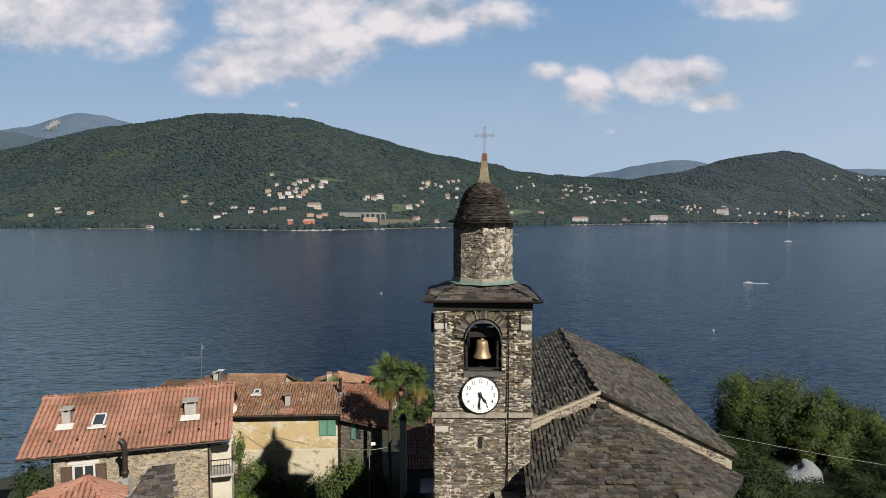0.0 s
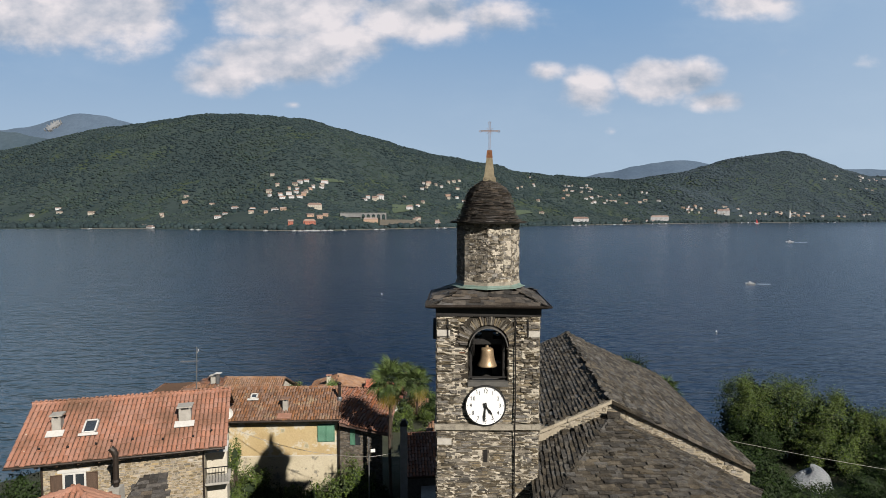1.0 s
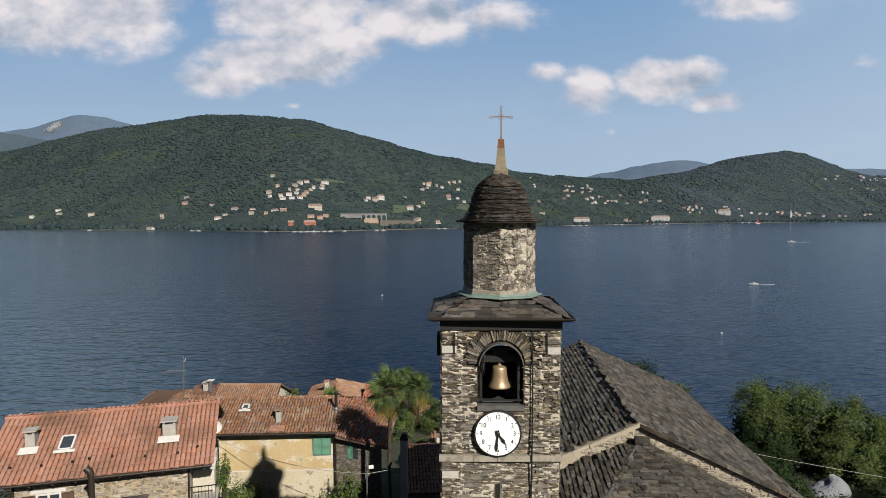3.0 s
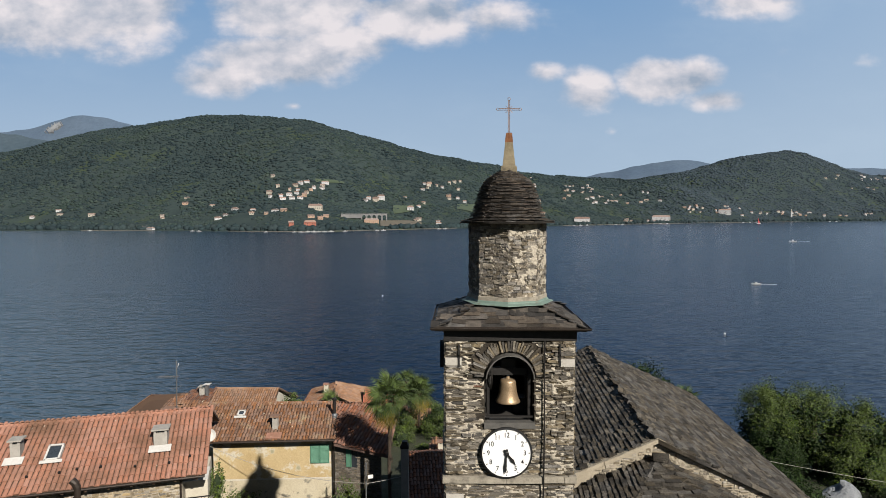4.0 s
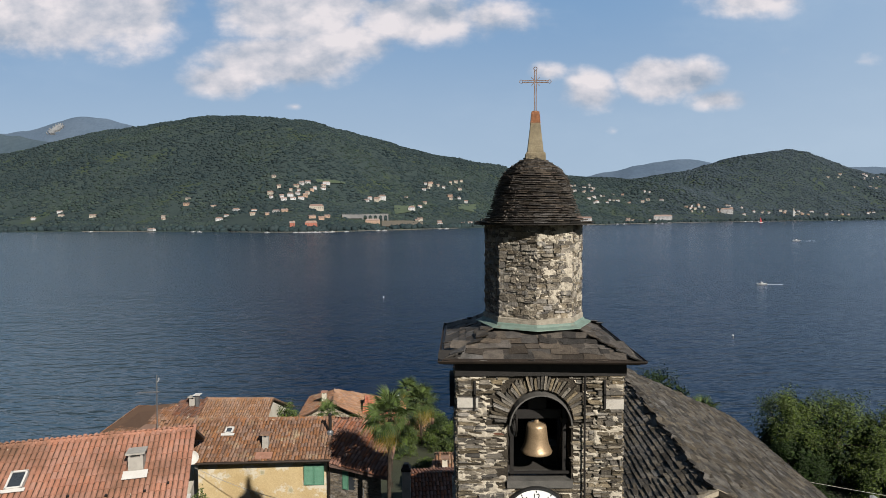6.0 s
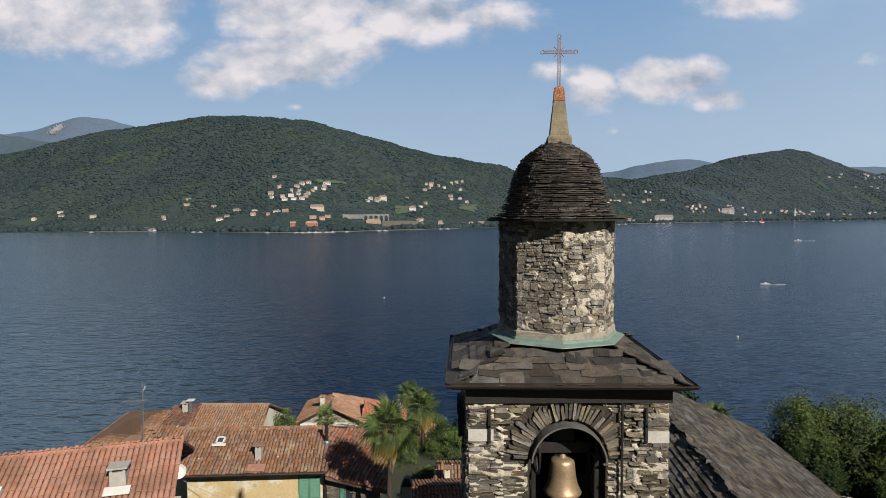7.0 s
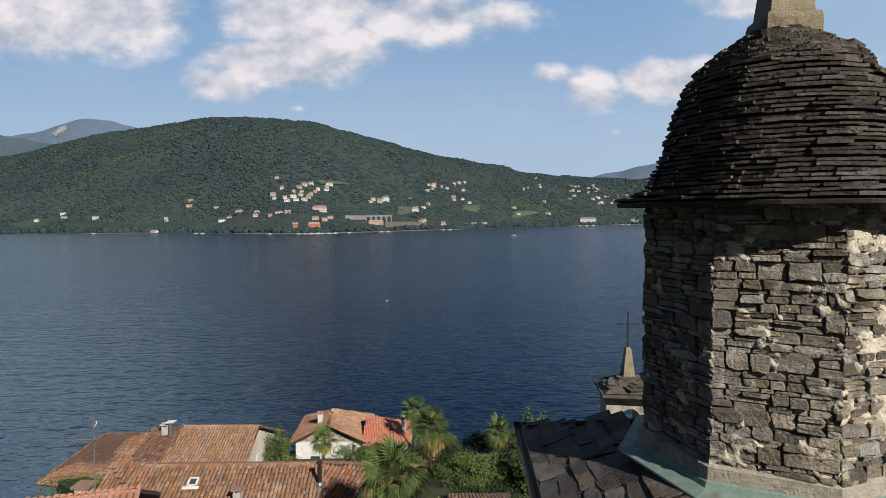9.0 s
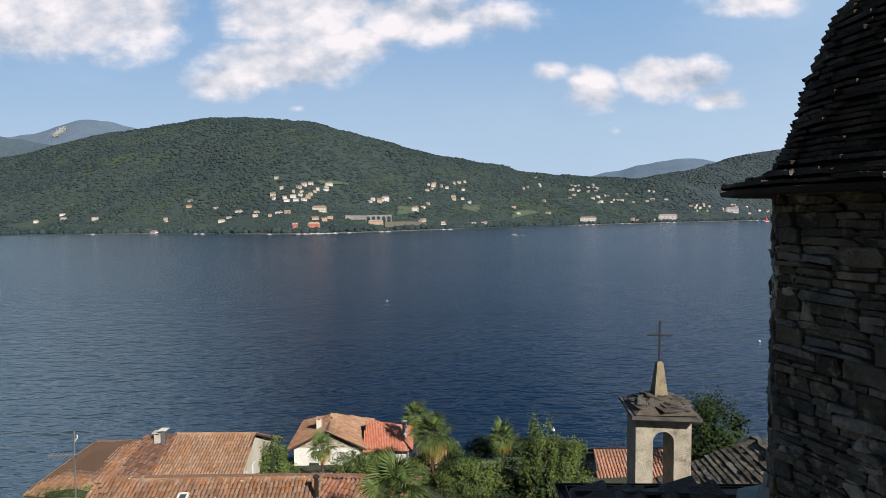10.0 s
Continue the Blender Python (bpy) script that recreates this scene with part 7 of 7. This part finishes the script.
# ---- plants ----
def leaf_mesh(name, centres, normals, size, mat, rng, slim=0.5):
    """One quad for each leaf."""
    k = len(centres)
    nrm = normals / np.linalg.norm(normals, axis=1, keepdims=True)
    t = np.cross(nrm, rng.normal(size=(k, 3)))
    t /= np.linalg.norm(t, axis=1, keepdims=True) + 1e-9
    b = np.cross(nrm, t)
    s = size * rng.uniform(0.6, 1.3, (k, 1))
    droop = nrm * s * 0.12
    v = np.stack([centres - t * s * 0.5, centres + b * s * slim * 0.5 + droop, centres + t * s * 0.5, centres - b * s * slim * 0.5 + droop], 1)
    f = np.arange(4 * k).reshape(k, 4)
    me = bpy.data.meshes.new(name)
    me.from_pydata(v.reshape(-1, 3).tolist(), [], f.tolist())
    me.materials.append(mat)
    return me


def clumps(rng, centre, radii, n_clump, n_leaf, tight=0.2, low=-0.5):
    """Leaves gathered in clumps over an uneven crown."""
    d = rng.normal(size=(n_clump, 3))
    d /= np.linalg.norm(d, axis=1, keepdims=True)
    d = d[d[:, 2] > low]
    if len(d) == 0:
        d = np.array([[0, 0, 1.0]])
    r = rng.uniform(0.55, 1.08, (len(d), 1)) ** 0.6
    cc = d * r
    pick = rng.randint(len(cc), size=n_leaf)
    p = cc[pick] + np.clip(rng.normal(size=(n_leaf, 3)), -1.3, 1.3) * tight * rng.uniform(0.5, 1.1, (n_leaf, 1))
    nrm = p * 0.8 + rng.normal(size=(n_leaf, 3)) * 0.7 + np.array([0, 0, 0.45])
    return np.array(centre) + p * np.array(radii), nrm


def shrub(name, at, radii, leaves, size, mat, label, category="shrub", seed=1, group=""):
    rng = np.random.RandomState(seed)
    t = thing(name, at, label, category, group)
    c = (at[0], at[1], at[2] + radii[2] * 0.75)
    p, n = clumps(rng, c, radii, 46, leaves, 0.24, -0.75)
    me = leaf_mesh("foliage", p, n, size, mat, rng)
    under(new("foliage", me), t)
    # solid dark core: the shade inside the shrub is put into its colour
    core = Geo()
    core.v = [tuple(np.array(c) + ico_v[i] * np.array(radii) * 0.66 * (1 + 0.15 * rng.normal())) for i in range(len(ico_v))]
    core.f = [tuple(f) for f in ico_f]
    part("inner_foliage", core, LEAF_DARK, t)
    st = Geo()
    for i in range(4):
        a = rng.uniform(0, 6.28)
        st.tube([(at[0] + 0.1 * math.cos(a), at[1] + 0.1 * math.sin(a), at[2] - 0.4), (at[0] + radii[0] * 0.4 * math.cos(a), at[1] + radii[1] * 0.4 * math.sin(a), at[2] + radii[2] * 0.9)], 0.05, 5, 0.02)
    part("stems", st, BARK, t)
    return t


def tree(name, at, height, radii, leaves, size, mat, label, seed=1, crown_at=0.62):
    rng = np.random.RandomState(seed)
    t = thing(name, at, label, "tree")
    top = Vector(at) + Vector((0, 0, height))
    cz = at[2] + height - radii[2] * 0.95
    part("trunk", Geo().tube([Vector(at) - Vector((0, 0, 0.5)), Vector(at) + Vector((0.1, 0, height * 0.3)), Vector(at) + Vector((0, 0.1, height * 0.75))], 0.028 * height, 8, 0.008 * height), BARK, t)
    for i in range(7):
        a = rng.uniform(0, 6.28)
        s = Vector(at) + Vector((0, 0, height * rng.uniform(0.25, 0.5)))
        e = Vector((at[0] + radii[0] * 0.7 * math.cos(a), at[1] + radii[1] * 0.7 * math.sin(a), cz + radii[2] * rng.uniform(-0.3, 0.6)))
        part("limb", Geo().tube([s, s.lerp(e, 0.5) + Vector((0, 0, 0.2)), e], 0.011 * height, 6, 0.004 * height), BARK, t)
    p, n = clumps(rng, (at[0], at[1], cz), radii, 70, leaves, 0.17, -0.9)
    under(new("crown", leaf_mesh("crown", p, n, size, mat, rng)), t)
    # darker inner leaves carry the crown's inside shade in their colour
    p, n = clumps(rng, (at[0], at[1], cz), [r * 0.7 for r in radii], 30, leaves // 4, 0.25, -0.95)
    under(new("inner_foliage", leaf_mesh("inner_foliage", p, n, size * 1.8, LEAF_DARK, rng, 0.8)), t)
    return t


def fan_leaf(rng, size, droop):
    """A fan of narrow leaflets at the end of a stalk, growing along +x."""
    g = Geo()
    stalk = size * 0.62
    g.tube([(0, 0, 0), (stalk * 0.5, 0, 0.06 * size), (stalk, 0, -0.02 * size - droop * 0.15 * size)], 0.013, 4, 0.008)
    k = 26
    base = Vector((stalk, 0, -0.02 * size - droop * 0.15 * size))
    for i in range(k):
        a = radians(-128 + 256 * i / (k - 1))
        ln = size * (0.62 + 0.22 * math.cos(a)) * rng.uniform(0.9, 1.08)
        d = Vector((math.cos(a), math.sin(a), 0))
        s = Vector((-d.y, d.x, 0))
        w = 0.024 * size
        z0, z1 = 0.05 * size * (i % 2), -0.02 * size
        mid = base + d * ln * 0.55 + Vector((0, 0, 0.05 * size - droop * 0.10 * size))
        tip = base + d * ln + Vector((0, 0, -0.13 * size - droop * 0.36 * size + rng.uniform(-0.04, 0.04) * size))
        g.add([base - s * w * 0.2, base + s * w * 0.2, mid + s * w, mid - s * w + Vector((0, 0, 0.02 * size)), tip], [(0, 1, 2, 3), (3, 2, 4)])
    return g


def fan_palm(at, top_z, r, label, seed=1, fans=44, trunk_r=0.11):
    rng = np.random.RandomState(seed)
    t = thing("fan_palm", at, label, "palm tree", "fan palms")
    zc = top_z - r * 0.75
    pts = [Vector((at[0] + 0.05 * math.sin(i), at[1] + 0.05 * math.cos(i * 1.3), at[2] - 0.5 + (zc - at[2] + 0.5) * i / 8)) for i in range(9)]
    tr = Geo().tube(pts, trunk_r, 12, trunk_r * 1.15)
    for i in range(110):
        h = rng.uniform(0, 1) ** 0.7
        p = pts[0].lerp(pts[-1], h)
        a = rng.uniform(0, 6.28)
        d = Vector((math.cos(a), math.sin(a), 0))
        s = Vector((-d.y, d.x, 0)) * 0.05
        q = p + d * trunk_r * 1.0
        tr.add([q - s, q + s, q + d * 0.07 + Vector((0, 0, 0.16))], [(0, 1, 2)])
    part("trunk", tr, BARK, t, "shaggy fibrous trunk")
    shapes = [fan_leaf(rng, 1.0, d) for d in (0.1, 0.25, 0.4, 0.55, 0.8, 1.1)]
    green = [s.mesh("palm_leaf", PALM_GREEN) for s in shapes]
    yellow = [s.mesh("palm_leaf", PALM_YELLOW) for s in shapes]
    for i in range(fans):
        f = (i + 0.5) / fans
        el = 82 - 150 * f ** 0.85 + rng.uniform(-7, 7)
        az = i * 137.5 + rng.uniform(-12, 12)
        k = min(5, int(f * 6))
        src = (yellow if f > 0.62 and rng.rand() < 0.7 else green)[k]
        m = pose(at[0], at[1], zc + 0.12 * (1 - f), 0, 0, az) @ pose(0, 0, 0, rng.uniform(-25, 25), -el, 0) @ Matrix.Scale(r * rng.uniform(0.72, 0.92), 4)
        piece("palm_leaf", src, m, t)
    return t


def gz(x, y):
    return float(near_height(x, y))


fan_palm((-4.42, 17.1, gz(-4.4, 17)), 21.3, 1.3, "tall fan palm with yellowing lower leaves beside the tower", 3, 50, 0.09)
fan_palm((-3.95, 42.5, gz(-4, 42.5)), 14.3, 1.7, "tall fan palm in a lakeside garden", 4, 52)
fan_palm((-5.6, 49.0, gz(-5.6, 49)), 13.2, 1.2, "fan palm in a lakeside garden", 5, 36)
fan_palm((2.2, 50.0, gz(2, 50)), 11.0, 1.35, "fan palm near the water's edge", 6, 36)
fan_palm((-12.55, 42.5, gz(-12.5, 42)), 12.9, 1.15, "young fan palm in front of a white house", 7, 30)
fan_palm((18.7, 34.6, gz(18.7, 34)), 15.4, 1.35, "fan palm behind the church roof", 8, 36)

# garden below the ochre house
spots = [(-14.6, 19.4, 0.9, 1.5, LEAF_LIGHT), (-13.3, 19.0, 1.0, 1.9, LEAF), (-12.2, 18.6, 0.8, 1.5, LEAF_DARK), (-10.9, 19.2, 0.7, 1.2, LEAF), (-9.6, 19.3, 0.8, 1.2, LEAF_LIGHT),
         (-8.4, 18.8, 0.8, 1.5, LEAF), (-6.9, 18.4, 1.25, 2.3, LEAF), (-5.6, 18.9, 0.8, 1.4, LEAF_DARK), (-14.0, 16.9, 0.9, 1.3, LEAF_LIGHT), (-12.6, 16.5, 0.8, 1.1, LEAF_LIGHT),
         (-7.3, 16.3, 0.8, 1.0, LEAF), (-9.2, 16.0, 0.9, 0.8, LEAF_DARK), (-11.0, 15.6, 0.9, 0.8, LEAF_DARK), (-3.0, 16.2, 0.7, 1.2, LEAF_DARK), (-15.2, 18.2, 0.6, 2.4, LEAF_DARK)]
for i, (x, y, r, h, mt) in enumerate(spots):
    shrub("garden_shrub", (x, y, gz(x, y)), (r, r, h * 0.95), int(1200 * r * h), 0.17, mt, "leafy green shrub in the walled garden", seed=20 + i, group="garden shrubs")
# climbers on the houses
shrub("climbing_plant", (-13.35, 15.9, 15.2), (0.3, 0.5, 1.2), 700, 0.14, LEAF, "climbing plant on the end wall of a house", "climber", 61)
shrub("climbing_plant", (-23.0, 12.0, 14.6), (0.9, 0.7, 1.6), 1100, 0.15, LEAF_DARK, "dark ivy beside a stone house", "climber", 62)
shrub("climbing_plant", (-24.8, 31.2, 12.9), (3.2, 0.5, 0.8), 1800, 0.14, LEAF, "ivy along a low roof edge", "climber", 63)

# trees and hedges by the shore
tree("garden_tree", (3.8, 38.5, gz(4, 38)), 15.2 - gz(4, 38), (1.35, 1.35, 4.2), 6500, 0.17, LEAF, "slender leafy tree beside the church", 71)
tree("garden_tree", (18.8, 45.0, gz(19, 45)), 14.9 - gz(19, 45), (3.2, 3.0, 3.4), 6500, 0.22, LEAF_DARK, "round leafy tree behind the bell cote", 72)
for i, (x, y, rx, ry, h, mt) in enumerate(((-1.0, 40.0, 2.2, 1.4, 2.6, LEAF), (1.6, 40.5, 1.8, 1.3, 2.4, LEAF), (-1.5, 44.0, 1.6, 1.5, 2.3, LEAF_DARK), (0.9, 54.0, 2.0, 1.4, 1.9, LEAF_DARK), (4.5, 53.5, 2.2, 1.5, 2.0, LEAF_DARK),
        (7.6, 51.5, 2.0, 1.5, 2.2, LEAF), (-3.2, 51.0, 1.6, 1.4, 2.6, LEAF), (-1.9, 31.8, 1.1, 0.9, 2.2, LEAF), (-3.6, 30.4, 0.8, 0.8, 1.5, LEAF), (0.8, 34.6, 1.5, 1.2, 2.4, LEAF_DARK), (-19.0, 46.0, 2.3, 1.6, 2.6, LEAF_LIGHT), (-15.8, 43.5, 1.3, 1.2, 1.5, LEAF),
        (-29.5, 42.0, 1.8, 1.5, 3.6, LEAF_LIGHT), (-10.0, 44.0, 2.0, 1.2, 2.6, LEAF), (-8.0, 41.5, 1.6, 1.2, 2.6, LEAF), (6.4, 42.5, 1.8, 1.6, 3.6, LEAF), (7.2, 47.5, 1.8, 1.4, 2.6, LEAF_DARK), (-5.5, 38.5, 1.2, 1.1, 1.7, LEAF), (-5.0, 42.6, 1.3, 1.1, 2.4, LEAF), (-2.6, 42.4, 1.3, 1.1, 2.2, LEAF_DARK), (-3.2, 34.5, 1.0, 1.0, 1.4, LEAF), (-1.2, 36.5, 1.2, 1.0, 1.4, LEAF_DARK), (23.5, 47.0, 2.4, 2.0, 3.5, LEAF_DARK), (-15.7, 40.6, 0.9, 1.5, 4.6, LEAF))):
    shrub("hedge_bush", (x, y, gz(x, y)), (rx, ry, h * 0.52), int(700 * rx * h), 0.19, mt, "dense green bush in the lakeside gardens", "bush", 100 + i, "lakeside bushes")
# thicket right of the church
for i, (x, y, top, rx, rz, mt) in enumerate(((31.0, 43.5, 13.4, 3.4, 4.6, LEAF), (35.0, 43.0, 13.2, 3.6, 4.4, LEAF), (39.0, 42.5, 11.6, 3.4, 4.0, LEAF), (43.0, 42.0, 10.0, 3.6, 3.8, LEAF), (47.5, 41.5, 8.4, 3.8, 3.6, LEAF_DARK),
        (29.6, 41.0, 10.2, 2.6, 3.6, LEAF_DARK), (36.5, 39.0, 9.2, 3.0, 3.4, LEAF), (41.5, 37.5, 8.4, 3.2, 3.2, LEAF_DARK), (52.0, 41.0, 8.2, 4.0, 3.8, LEAF_DARK))):
    tree("thicket_tree", (x, y, gz(x, y)), top - gz(x, y), (rx, rx * 0.9, rz), 15000, 0.20, mt, "leafy tree in the dense thicket above the lake", 130 + i)
# low bushes: deep shade of the bank is painted in with the dark leaf
for i, (x, y, r, h) in enumerate(((26.5, 38.0, 2.2, 2.4), (27.2, 33.0, 1.8, 2.0), (35.8, 32.5, 1.8, 1.8), (38.5, 31.5, 2.6, 2.6), (31.0, 29.5, 2.2, 1.3), (25.0, 30.5, 2.2, 2.2), (22.0, 27.0, 2.2, 2.6), (27.0, 26.5, 2.4, 2.0), (33.0, 26.0, 2.6, 2.0), (18.0, 22.0, 2.2, 3.2), (21.5, 22.0, 2.4, 2.4), (26.0, 21.5, 2.6, 2.2), (14.5, 17.5, 1.8, 4.2), (17.0, 15.5, 2.0, 3.8), (30.0, 20.0, 2.6, 2.2), (42.0, 31.0, 2.8, 2.6), (38.0, 25.0, 2.8, 2.2))):
    shrub("thicket_bush", (x, y, gz(x, y)), (r, r, h * 0.7), int(650 * r * h), 0.2, LEAF_DARK, "bush on the bank beside the church, shade put into its dark leaves", "bush", 160 + i, "thicket bushes")
lawn = Geo()
for j in range(9):
    for i in range(13):
        x, y = -6 + i, 44 + j
        lawn.v.append((x, y, gz(x, y) + 0.3))
lawn.f = [(j * 13 + i, j * 13 + i + 1, (j + 1) * 13 + i + 1, (j + 1) * 13 + i) for j in range(8) for i in range(12)]
solo("lawn", lawn, LAWN, "bright green garden lawn near the water", "lawn", "structure")


# ---- pieces of walls and roofs ----
ST_OB = stone_meshes("stone", STONE_OB)


def cover_of(face):
    """How far the pale render still covers the stones of a drum face."""
    bias, rise = {5: (-0.30, 0.20), 6: (-0.08, 0.70), 4: (-0.5, 0.0), 7: (0.2, 0.0)}.get(face, (-0.3, 0.0))

    def cover(x, z):
        q = noise.noise((x * 4.0 + face * 7.3, z * 3.2, 1.7)) + 0.7 * noise.noise((x * 10 + face, z * 12, 0.3)) + 0.5 * noise.noise((x * 24 + face, z * 34, 2.3))
        return (q + bias + rise * x / FACE) * 0.22
    return cover


RED_OB, DRUM_OB = stone_meshes("stone", RED_STONE), stone_meshes("stone", DRUM_STONE_OB)
# faces of the drum: 4 is the shaded one, 5 and 6 look at the approach
drum_rest, smear = Geo(), Geo()
for k in range(8):
    m = drum_face(k)
    kw = dict(hmin=0.024, hmax=0.115, wmin=0.09, wmax=0.34, gap=0.007, proud=(0.014, 0.045), split=0.5)
    if k in (4, 5, 6):
        stone_pieces("stone", DRUM_OB, lantern, m, FACE, D1 - D0 - 0.18, 95, drum_rest, odd=RED_OB if k == 5 else (), **kw)
    else:
        stones_into(drum_rest, m, FACE, D1 - D0 - 0.18, **kw)
    mortar_smear(smear, m, FACE, D1 - D0 - 0.18, cover_of(k))
part("drum_stones", drum_rest, DRUM_STONE, lantern, kind="stuff")
part("old_render", smear, MORTAR, lantern, "patches of old cream lime render", smooth=True)


def wall_keep(front):
    def keep(x, z, w, h):
        zz = z + 16.0
        x = x - HALF
        if abs(x) < OPEN + 0.02 + w * 0.3 and FLOOR_B - 0.13 < zz < SPRING:
            return False
        if zz >= SPRING - 0.05 and math.hypot(x, zz - SPRING) < OPEN + 0.36:
            return False
        if front and math.hypot(x + 0.075, zz - 24.995) < 0.50:
            return False
        if 24.25 < zz < 24.47:
            return False
        if front and abs(x + 0.06) < 0.075 + w * 0.5 and 23.3 < zz < 23.72:
            return False
        return True
    return keep


def worn(x, z):
    q = 0.55 * noise.noise((x * 2.0 + 3, z * 3.0, 4.1)) + 0.85 * noise.noise((x * 4.5, z * 22, 2.2)) + 0.85 * noise.noise((x * 9, z * 40, 3.1))
    side = 0.035 if abs(x - HALF) > 0.93 else 0.0
    return min((q - 0.04) * 0.2, 0.024) + side


def pilaster(x, z):
    """The corners of the shaft stand a little proud of its panels."""
    return -0.035 if abs(x - HALF) > 0.93 else 0.0


SW = dict(hmin=0.022, hmax=0.092, wmin=0.13, wmax=0.52, gap=0.010, proud=(0.010, 0.036), split=0.5)
shaft_stuff, shaft_smear = Geo(), Geo()
for turn in (0, 90, 270, 180):
    m = side_frame(turn) @ pose(0, -0.03, 16.0)
    keep = wall_keep(turn == 0)
    stones_into(shaft_stuff, m, 2 * HALF, 9.75 if turn == 0 else TOP - 16.0, keep=keep, sink=pilaster, **SW)
    if turn in (0, 270):
        mortar_smear(shaft_smear, m, 2 * HALF, TOP - 16.0, worn, step=0.028 if turn == 0 else 0.05, keep=keep, cap=0.07)
m = side_frame(0) @ pose(0, -0.03, 25.75)
wk = wall_keep(True)
stone_pieces("stone", ST_OB, tower, m, 2 * HALF, TOP - 25.75, 300, shaft_stuff, keep=lambda x, z, w, h: wk(x, z + 9.75, w, h), sink=pilaster, odd=RED_OB, **SW)
part("shaft_stones", shaft_stuff, STONE, tower, "grey-brown schist stones in uneven courses", kind="stuff")
part("old_pointing", shaft_smear, MORTAR, tower, "irregular smears of cream lime mortar", smooth=True)
part("slit_window", Geo().box((-0.12, -HALF + 0.02, 23.33), (0.0, -HALF + 0.032, 23.69)), IRON, tower, "narrow dark slit window")
QUOIN = surf("white_quoin", (0.45, 0.42, 0.36), (0.66, 0.62, 0.55), 4, 0.9, 0.4)
for x, z, w in ((-1.25, 27.04, 0.36), (1.27, 27.0, 0.32), (0.0, 23.0, 0.0), (-1.22, 23.95, 0.40)):
    if w:
        part("quoin", Geo().box((x - w / 2, -HALF - 0.045, z - 0.085), (x + w / 2, -HALF + 0.05, z + 0.085)), QUOIN, tower, "pale granite quoin block")

# slates of the tower roof
sl_meshes = [Geo().add(v, f).mesh("roof_slab", SLATE_OB) for v, f in [flag_shape(rs) for i in range(20)]]
for q in QUADS:
    slab_pieces("roof_slab", sl_meshes, tower_roof, q, 0.150, 0.16, 0.50, 0.015, 130, skew=2.0, turn=8.0, stretch=(0.95, 1.2))

# slates of the dome, ring by ring
ds_meshes = [Geo().add(v, f).mesh("dome_slate", SLATE_OB) for v, f in [slab_shape(rs, 0.045) for i in range(16)]]
ring_z = 30.10
dome_rest, used = Geo(), 0
while ring_z < 31.31:
    step = rs.uniform(0.026, 0.038) if ring_z < 31.0 else rs.uniform(0.020, 0.030)
    r0, r1 = dome_r(ring_z), dome_r(ring_z + step)
    a = rs.uniform(0, 1)
    stop = a + 2 * math.pi
    while a < stop - 0.02:
        w = rs.uniform(0.11, 0.26) if r0 > 0.5 else rs.uniform(0.09, 0.18)
        da = min(w / r0, stop - a)
        mid = a + da / 2
        rr = r0 * oct_k(mid, r0) + rs.uniform(-0.010, 0.012)
        run = max(r0 - r1, 0.0)
        tilt = math.degrees(math.atan2(step, run + 0.025)) - 8
        tilt = min(tilt, 62)
        mm = pose(*DC, 0, 0, 0, DT) @ pose(rr * math.cos(mid), rr * math.sin(mid), ring_z, 0, 0, math.degrees(mid) + 90) @ pose(0, 0, 0, tilt * 0.28, 0, 0)
        size = (w * 1.0, 0.10, rs.uniform(0.015, 0.023))
        front = math.cos(mid + radians(DT) - radians(245)) > 0.1
        if front and used < 300:
            piece("dome_slate", ds_meshes[rs.randint(16)], mm @ Matrix.Diagonal((*size, 1)), dome)
            used += 1
        else:
            v, f = SLABS[rs.randint(14)]
            dome_rest.add([(x * size[0], y * size[1], z * size[2]) for x, y, z in v], f, mm)
        a += da
    ring_z += step
part("dome_slates", dome_rest, SLATE, dome, kind="stuff")

# slabs of the church roofs
cs_meshes = [Geo().add(v, f).mesh("choir_slab", CH_SLAB_OB) for v, f in [slab_shape(rs, 0.12) for i in range(16)]]
nv_meshes = [Geo().add(v, f).mesh("nave_slab", CH_SLAB_OB) for v, f in [slab_shape(rs, 0.06) for i in range(16)]]
nave_stuff = Geo()
for q, ex, lo, hi, th, near in ((NAVE_R, 0.125, 0.22, 0.60, 0.042, 1.5), (NAVE_L, 0.14, 0.14, 0.40, 0.054, 2.0)):
    slab_pieces("nave_slab", nv_meshes, church, q, ex, lo, hi, th, 160, keep=lambda p: p.y < near, skew=0.6, vary=(0.88, 1.16))
    slabs_into(nave_stuff, q, ex, lo, hi, th, even=0.16, keep=lambda p: p.y >= near)
part("nave_slabs", nave_stuff, CH_SLAB, church, "grey stone roof slabs in uneven courses", kind="stuff")
for q in (CHOIR_F,):
    slab_pieces("choir_slab", cs_meshes, choir, q, 0.125, 0.13, 0.44, 0.042, 300, keep=lambda p: p.y > -2.9)
choir_stuff = Geo()
for q in (CHOIR_L, CHOIR_R):
    slabs_into(choir_stuff, q, 0.13, 0.14, 0.40, 0.052, even=0.2)
slabs_into(choir_stuff, CHOIR_F, 0.115, 0.13, 0.42, 0.05, keep=lambda p: p.y <= -2.9)
part("choir_slabs", choir_stuff, CH_SLAB, choir, "grey stone roof slabs", kind="stuff")
